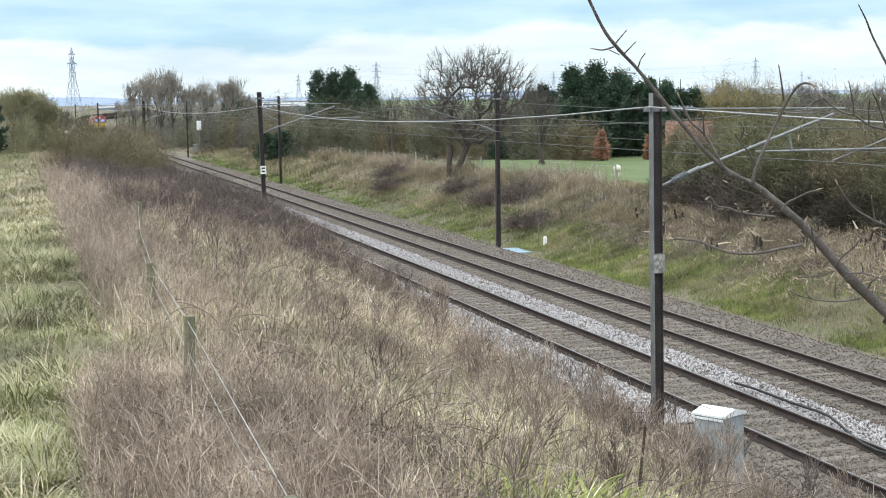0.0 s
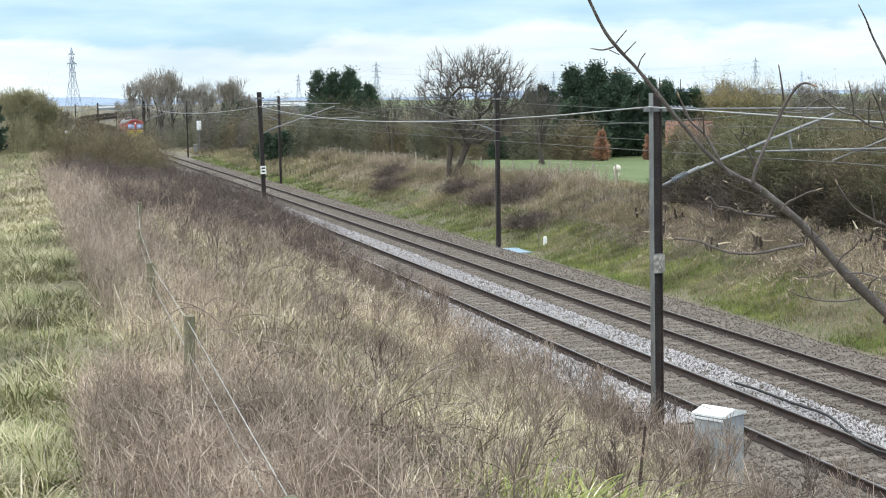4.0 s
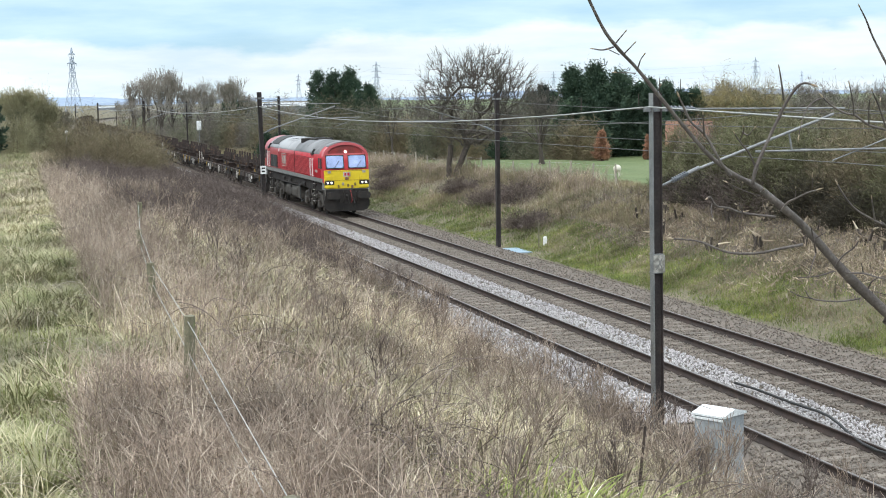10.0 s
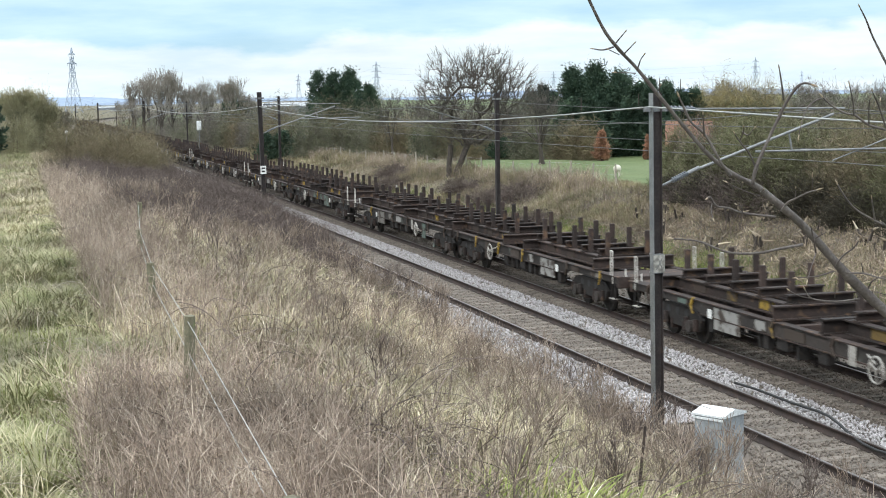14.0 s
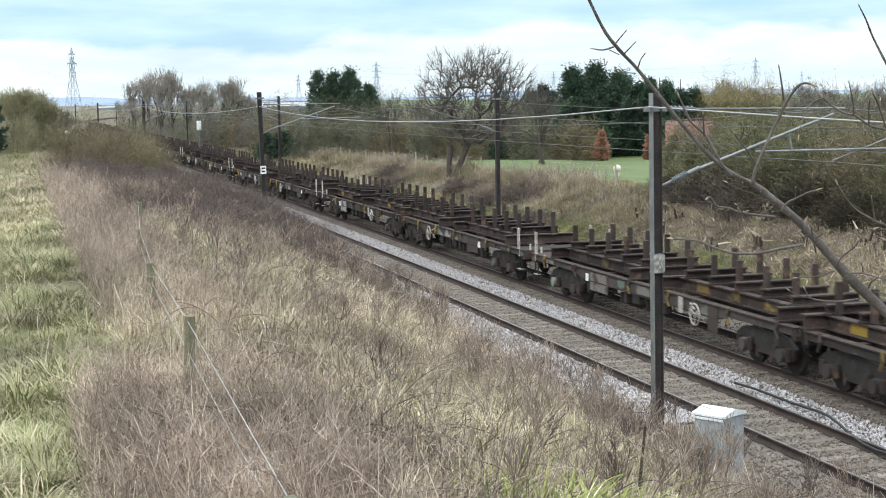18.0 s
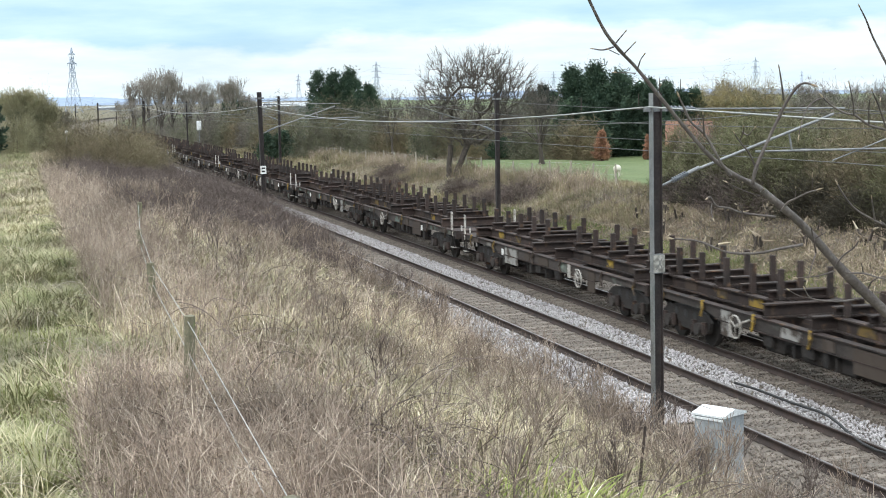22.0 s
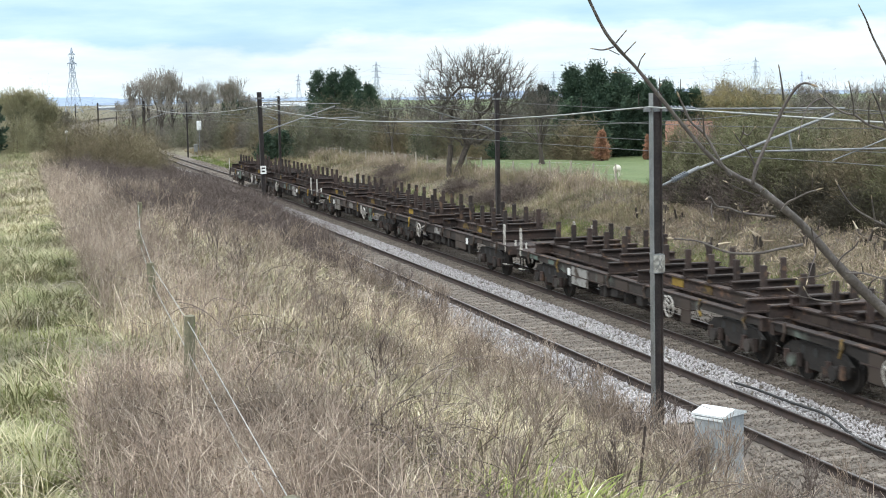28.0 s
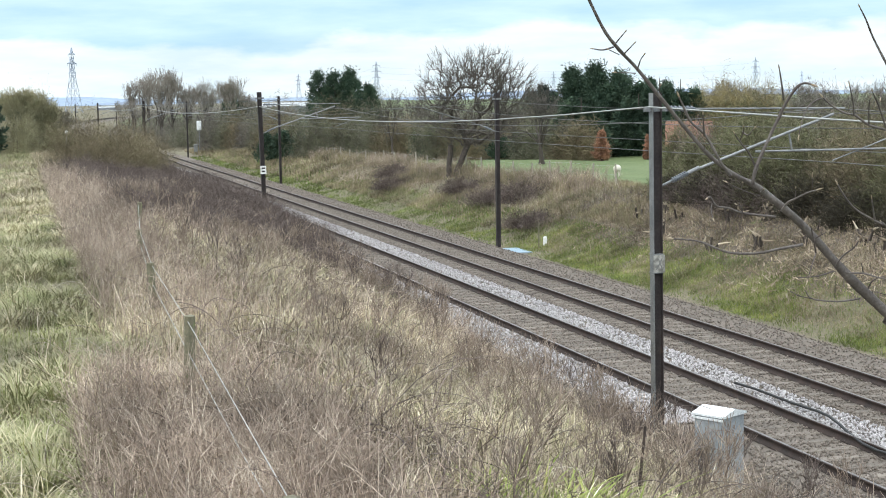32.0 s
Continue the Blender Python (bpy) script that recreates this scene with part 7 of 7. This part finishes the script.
def twig_line(pts, r0, r1, d0, d1):
    """A wavering twig through bearings and slopes, at distances d0 to d1."""
    n = len(pts)
    world = [sighted(u, v, d0 + (d1 - d0) * i / (n - 1)) for i, (u, v) in enumerate(pts)]
    fine = []
    for i in range(n - 1):
        a, b, c, e = (Vector(world[max(0, min(n - 1, j))]) for j in (i - 1, i, i + 1, i + 2))
        for k in range(4):
            f = k / 4
            fine.append(0.5 * (2 * b + (c - a) * f + (2 * a - 5 * b + 4 * c - e) * f * f + (3 * b - a - 3 * c + e) * f ** 3))
    fine.append(Vector(world[-1]))
    m = len(fine)
    rng = random.Random(int(abs(pts[0][0]) * 1e4))
    rad = [(r0 + (r1 - r0) * i / (m - 1)) * rng.uniform(0.88, 1.12) for i in range(m)]
    return [(*fine[i], rad[i], *fine[i + 1], rad[i + 1]) for i in range(m - 1)]


def near_tree():
    tree = tagged(new("budding_tree"), "young grey-barked tree with a bare budding bough", "tree")
    trunk = [(3.3, 6.6, 2.2, 0.11, 3.1, 6.6, 4.6, 0.095), (3.1, 6.6, 4.6, 0.09, 3.25, 6.5, 7.0, 0.07), (3.25, 6.5, 7.0, 0.07, 3.2, 6.6, 9.5, 0.03),
             (3.13, 6.6, 4.3, 0.040, 2.5, 6.45, 5.0, 0.026), (2.5, 6.45, 5.0, 0.026, 1.916, 6.4, 5.498, 0.0205), (3.16, 6.55, 5.6, 0.02, 2.03, 6.4, 6.22, 0.012), (3.2, 6.5, 6.4, 0.02, 1.98, 6.4, 6.46, 0.011)]
    v, t = tubes(trunk, 9)
    tri_mesh("trunk", v, t, M["near_bark"], tree, True)
    bough = [(0.3118, -0.1644), (0.2993, -0.1518), (0.273, -0.1263), (0.2498, -0.0999), (0.2345, -0.0844), (0.2108, -0.065), (0.1963, -0.0571), (0.1792, -0.0436), (0.1565, -0.0169), (0.1321, 0.0135), (0.1197, 0.0268), (0.1096, 0.0399), (0.1003, 0.0586), (0.094, 0.073)]
    line = twig_line(bough, 1.0, 1.0, 6.4, 5.6)
    taper = np.interp(np.linspace(0, 13, len(line) + 1), (0, 2, 4, 4.8, 5.6, 8, 11, 13), (0.0225, 0.0205, 0.0175, 0.0160, 0.0100, 0.0080, 0.0062, 0.0044))
    v, t = pipe([q[0:3] for q in line] + [line[-1][4:7]], taper * np.array([q[3] for q in line] + [1.0]), 8)
    tri_mesh("bough", v, t, M["near_bark"], tree, True)

    def shoot(r, *pts):
        d = float(np.interp(pts[0][0], (0.10, 0.31), (5.62, 6.40)))
        line = twig_line(pts, r, r * 0.55, d, d - 0.12)
        v, t = pipe([q[0:3] for q in line] + [line[-1][4:7]], [q[3] for q in line] + [line[-1][7]], 6)
        tri_mesh("shoot", v, t, M["near_bark"] if r > 0.0041 else M["young_bark"], tree, True)
        e = line[-1]
        a, b = Vector(e[0:3]), Vector(e[4:7])
        dirn = (b - a).normalized()
        q = max(r * 0.6, 0.0028)
        v, t = tubes([(*b, q * 0.6, *(b + dirn * 0.012), q * 1.15), (*(b + dirn * 0.012), q * 1.15, *(b + dirn * 0.032), q * 0.2)], 6)
        tri_mesh("bud", v, t, M["bud"], tree)

    shoot(0.0083, (0.2086, -0.0638), (0.2104, -0.0537), (0.2166, -0.0386), (0.2266, -0.0174), (0.231, -0.0087), (0.2376, 0.0006), (0.2428, 0.0034), (0.2472, 0.0024))
    shoot(0.0045, (0.2104, -0.0531), (0.2066, -0.0435), (0.1995, -0.0346), (0.1964, -0.0297))
    shoot(0.0030, (0.1995, -0.0346), (0.202, -0.029), (0.202, -0.0252))
    shoot(0.0030, (0.2014, -0.0283), (0.2052, -0.0306), (0.209, -0.0265))
    shoot(0.0067, (0.1939, -0.0575), (0.1876, -0.0496), (0.1768, -0.0304), (0.1673, -0.0215), (0.1616, -0.0101), (0.1591, -0.0044))
    shoot(0.0045, (0.1758, -0.0304), (0.1751, -0.0166))
    shoot(0.0060, (0.2239, -0.0857), (0.2017, -0.0828), (0.1928, -0.0795), (0.1841, -0.0777), (0.1803, -0.072), (0.1784, -0.0723))
    shoot(0.0023, (0.2017, -0.0831), (0.201, -0.079), (0.1978, -0.077))
    shoot(0.0023, (0.1813, -0.0761), (0.1807, -0.0812), (0.182, -0.0863))
    shoot(0.0030, (0.2131, -0.0715), (0.2054, -0.0689), (0.1991, -0.0662), (0.1917, -0.0623))
    shoot(0.0023, (0.201, -0.066), (0.2016, -0.0625))
    shoot(0.0045, (0.2143, -0.069), (0.2159, -0.0671))
    shoot(0.0053, (0.2277, -0.082), (0.2321, -0.0763), (0.2372, -0.0738), (0.2448, -0.0701), (0.2514, -0.0681))
    shoot(0.0030, (0.2372, -0.0738), (0.2374, -0.0668))
    shoot(0.0023, (0.2454, -0.0702), (0.2483, -0.0677), (0.2485, -0.0594))
    shoot(0.0053, (0.2983, -0.093), (0.2907, -0.0893), (0.2779, -0.0815), (0.2702, -0.0725), (0.2657, -0.0648))
    shoot(0.0045, (0.2907, -0.0891), (0.2886, -0.0747))
    shoot(0.0045, (0.3004, -0.0946), (0.2952, -0.0901))
    shoot(0.0067, (0.2426, -0.1049), (0.2273, -0.1073), (0.212, -0.1102), (0.1916, -0.1092), (0.1738, -0.1019), (0.1553, -0.0994))
    shoot(0.0037, (0.2515, -0.1102), (0.2489, -0.0974), (0.2478, -0.0922))
    shoot(0.0023, (0.2502, -0.1012), (0.259, -0.0962))
    shoot(0.0037, (0.2526, -0.0949), (0.2536, -0.0898), (0.2541, -0.0883))
    shoot(0.0030, (0.2515, -0.1108), (0.2491, -0.1179), (0.246, -0.1287))
    shoot(0.0045, (0.265, -0.12), (0.2694, -0.1131), (0.2764, -0.108), (0.2801, -0.103))
    shoot(0.0023, (0.2764, -0.108), (0.2757, -0.1042))
    shoot(0.0037, (0.2631, -0.1232), (0.253, -0.1263), (0.2389, -0.1273))
    shoot(0.0045, (0.2715, -0.1246), (0.2836, -0.1251), (0.2926, -0.1276), (0.3015, -0.1296))
    shoot(0.0030, (0.2836, -0.1251), (0.2822, -0.1178))
    shoot(0.0045, (0.2813, -0.1422), (0.2659, -0.1439), (0.2493, -0.1417), (0.2445, -0.1358))
    shoot(0.0030, (0.2493, -0.1417), (0.2403, -0.1396), (0.2339, -0.1359))
    shoot(0.0023, (0.2646, -0.1413), (0.2647, -0.1297))
    shoot(0.0037, (0.2863, -0.1378), (0.29, -0.1301), (0.3002, -0.1264))
    shoot(0.0030, (0.2954, -0.1456), (0.2902, -0.1378), (0.3017, -0.1406))
    shoot(0.0060, (0.2994, -0.0289), (0.2861, -0.0252), (0.2771, -0.0188), (0.2695, -0.0168), (0.2606, -0.0116), (0.2553, -0.0065))
    shoot(0.0045, (0.2759, -0.0182), (0.2751, -0.0094), (0.2728, 0.0013))
    shoot(0.0045, (0.2975, -0.0273), (0.2922, -0.0121), (0.2883, -0.0033))
    shoot(0.0030, (0.286, -0.0246), (0.2859, -0.0133), (0.2868, -0.007))
    shoot(0.0030, (0.2543, -0.0065), (0.2467, -0.0108), (0.242, -0.0189), (0.2394, -0.0308))
    shoot(0.0053, (0.2989, 0.0121), (0.2886, 0.0315), (0.2834, 0.044), (0.2793, 0.0521))
    shoot(0.0030, (0.2971, -0.0022), (0.2947, -0.0003), (0.2935, -0.0071))
    shoot(0.0045, (0.2288, -0.0074), (0.2275, 0.0026), (0.2259, 0.0126))
    shoot(0.0030, (0.1156, 0.0301), (0.12, 0.0353), (0.123, 0.0388))
    shoot(0.0037, (0.1152, 0.0292), (0.1085, 0.0274), (0.1025, 0.0282))
    shoot(0.0023, (0.1191, 0.0242), (0.1124, 0.0275))
    shoot(0.0030, (0.1223, 0.0244), (0.1289, 0.0311))
    shoot(0.0030, (0.1311, 0.0131), (0.1333, 0.0201), (0.1356, 0.0236))
    shoot(0.0023, (0.1301, 0.0117), (0.1173, 0.0125))
    shoot(0.0023, (0.1439, -0.0021), (0.1466, 0.0032))
    shoot(0.0023, (0.1756, -0.0407), (0.1767, -0.0372))


def dark_stalks():
    for (a, b, r) in ((((0.1314, -0.2779), (0.1335, -0.255), (0.1361, -0.2279)), 16.5, 0.022), (((0.1578, -0.2784), (0.1600, -0.272), (0.1616, -0.2665)), 16.0, 0.018)):
        pts = [sighted(u, v, b) for u, v in a]
        low = (pts[0][0], pts[0][1], ground_at(pts[0][0], pts[0][1]) - 0.1)
        segs = [(*low, r, *pts[0], r), (*pts[0], r, *pts[1], r * 0.9), (*pts[1], r * 0.9, *pts[2], r * 0.7)]
        v, t = tubes(segs, 6)
        tagged(tri_mesh("dead_stem", v, t, M["black_stem"]), "dark broken dead stem standing in grass", "stem")


# ---------------------------------------------------------------- far things
def pylon(u, y, h, label, turn=25):
    p = tagged(new("pylon"), label, "pylon")
    x = far(u, y)
    p.matrix_basis = pose(x, y, -3.0, 0, 0, turn)
    segs = []
    lv = [(0.0, 0.10), (0.22, 0.075), (0.42, 0.05), (0.58, 0.032), (0.72, 0.026), (0.86, 0.02), (1.0, 0.004)]
    r = 0.0042 * h
    for (z0, w0), (z1, w1) in zip(lv, lv[1:]):
        c0 = [(sx * w0 * h, sy * w0 * h, z0 * h) for sx, sy in ((-1, -1), (1, -1), (1, 1), (-1, 1))]
        c1 = [(sx * w1 * h, sy * w1 * h, z1 * h) for sx, sy in ((-1, -1), (1, -1), (1, 1), (-1, 1))]
        for i in range(4):
            j = (i + 1) % 4
            segs += [(*c0[i], r, *c1[i], r), (*c0[i], r * 0.7, *c1[j], r * 0.7), (*c0[j], r * 0.7, *c1[i], r * 0.7), (*c1[i], r * 0.7, *c1[j], r * 0.7)]
    v, t = tubes(segs, 4)
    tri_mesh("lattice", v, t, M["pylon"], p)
    for z, w in ((0.62, 0.10), (0.76, 0.13), (0.90, 0.095)):
        for sx in (-1, 1):
            v, t = tubes([(0, 0, z * h, r, sx * w * h, 0, z * h, r), (0, 0, (z + 0.035) * h, r, sx * w * h, 0, z * h, r), (sx * w * h, 0, z * h, r * 0.7, sx * w * h, 0, (z - 0.035) * h, r * 0.7)], 4)
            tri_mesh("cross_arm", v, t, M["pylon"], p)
    return x, y, h


def power_lines(a, b):
    for z, w in ((0.585, 0.10), (0.725, 0.13), (0.865, 0.095)):
        pts = []
        for i in range(13):
            f = i / 12
            pts.append((a[0] + (b[0] - a[0]) * f, a[1] + (b[1] - a[1]) * f, -3 + z * (a[2] + (b[2] - a[2]) * f) - 30 * f * (1 - f)))
        v, t = pipe(pts, 0.055, 3)
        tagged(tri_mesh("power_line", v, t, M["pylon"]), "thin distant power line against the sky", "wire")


def far_things():
    p1 = pylon(-0.2448, 1060, 46, "tall hazy lattice electricity pylon on the plain", 72)
    p2 = pylon(-0.0425, 1650, 46, "hazy lattice electricity pylon far off")
    p3 = pylon(0.2100, 1850, 48, "hazy lattice electricity pylon far off")
    p4 = pylon(-0.0945, 2500, 46, "faint distant electricity pylon")
    p5 = pylon(0.0755, 2700, 46, "faint distant electricity pylon")
    p6 = pylon(0.2408, 3300, 48, "faint distant electricity pylon")
    power_lines(p4, p2), power_lines(p2, p3)
    # hills on the horizon, their haze put into the colour
    rng = random.Random(12)
    n = 90
    V, T = [], []
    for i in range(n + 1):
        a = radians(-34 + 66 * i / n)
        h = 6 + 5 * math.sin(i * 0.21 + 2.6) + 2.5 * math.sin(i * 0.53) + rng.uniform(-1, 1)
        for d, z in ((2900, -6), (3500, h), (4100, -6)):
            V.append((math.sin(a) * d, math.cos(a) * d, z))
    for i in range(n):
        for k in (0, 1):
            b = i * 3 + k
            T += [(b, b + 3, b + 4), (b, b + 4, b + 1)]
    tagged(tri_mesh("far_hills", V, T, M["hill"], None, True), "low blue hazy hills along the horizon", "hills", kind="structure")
    # farm sheds
    for u, y, w, h, m in ((-0.098, 620, 22, 6.0, "shed"), (-0.115, 640, 9, 5.6, "shed"), (-0.2215, 1500, 20, 3.6, "shed")):
        s = tagged(new("farm_shed"), "long pale distant farm shed with shallow roof", "shed")
        s.matrix_basis = pose(far(u, y), y, ground_at(far(u, y), y) - 0.2, 0, 0, 8)
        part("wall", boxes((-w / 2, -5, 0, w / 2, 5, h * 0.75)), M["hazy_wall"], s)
        part("roof", extrude_profile([(-5.4, h * 0.75), (5.4, h * 0.75), (0, h)], 1, 2, 0, -w / 2 - 0.3, w / 2 + 0.3), M[m], s)
    # house behind the hedge: a clay roof shows
    hx, hy = far(0.1655, 118), 118.0
    h = tagged(new("cottage"), "brick cottage with a clay tile roof behind the hedge", "house")
    z = ground_at(hx, hy)
    h.matrix_basis = pose(hx, hy, z - 0.75, 0, 0, -10)
    part("wall", boxes((-1.6, -2.0, 0, 1.7, 2.0, 2.0)), M["terracotta"], h)
    part("roof", extrude_profile([(-2.3, 1.9), (2.3, 1.9), (0, 4.0 - z * 0.2)], 1, 2, 0, -1.8, 1.9), M["terracotta"], h, "orange clay tile roof")
    part("window", boxes((-0.5, -2.04, 0.8, 0.5, -1.99, 1.7)), M["black"], h)
    # small white sign on the far left bank
    sg = tagged(new("trackside_sign"), "small round white trackside sign on a post", "sign")
    x, y = far(-0.2505, 170), 170.0
    sg.matrix_basis = pose(x, y, ground_at(x, y))
    part("post", rods(((0, 0, -0.2), (0, 0, 2.0), 0.05)), M["mast_grey"], sg)
    bm = bmesh.new()
    rod(bm, (0, -0.03, 2.15), (0, 0.03, 2.15), 0.19, 20)
    part("disc", bm, M["white"], sg)


cabinet()
signal_post()
trough_cover()
fences()
sheep()
stumps()
loose_cable()
near_tree()
dark_stalks()
far_things()
motions()
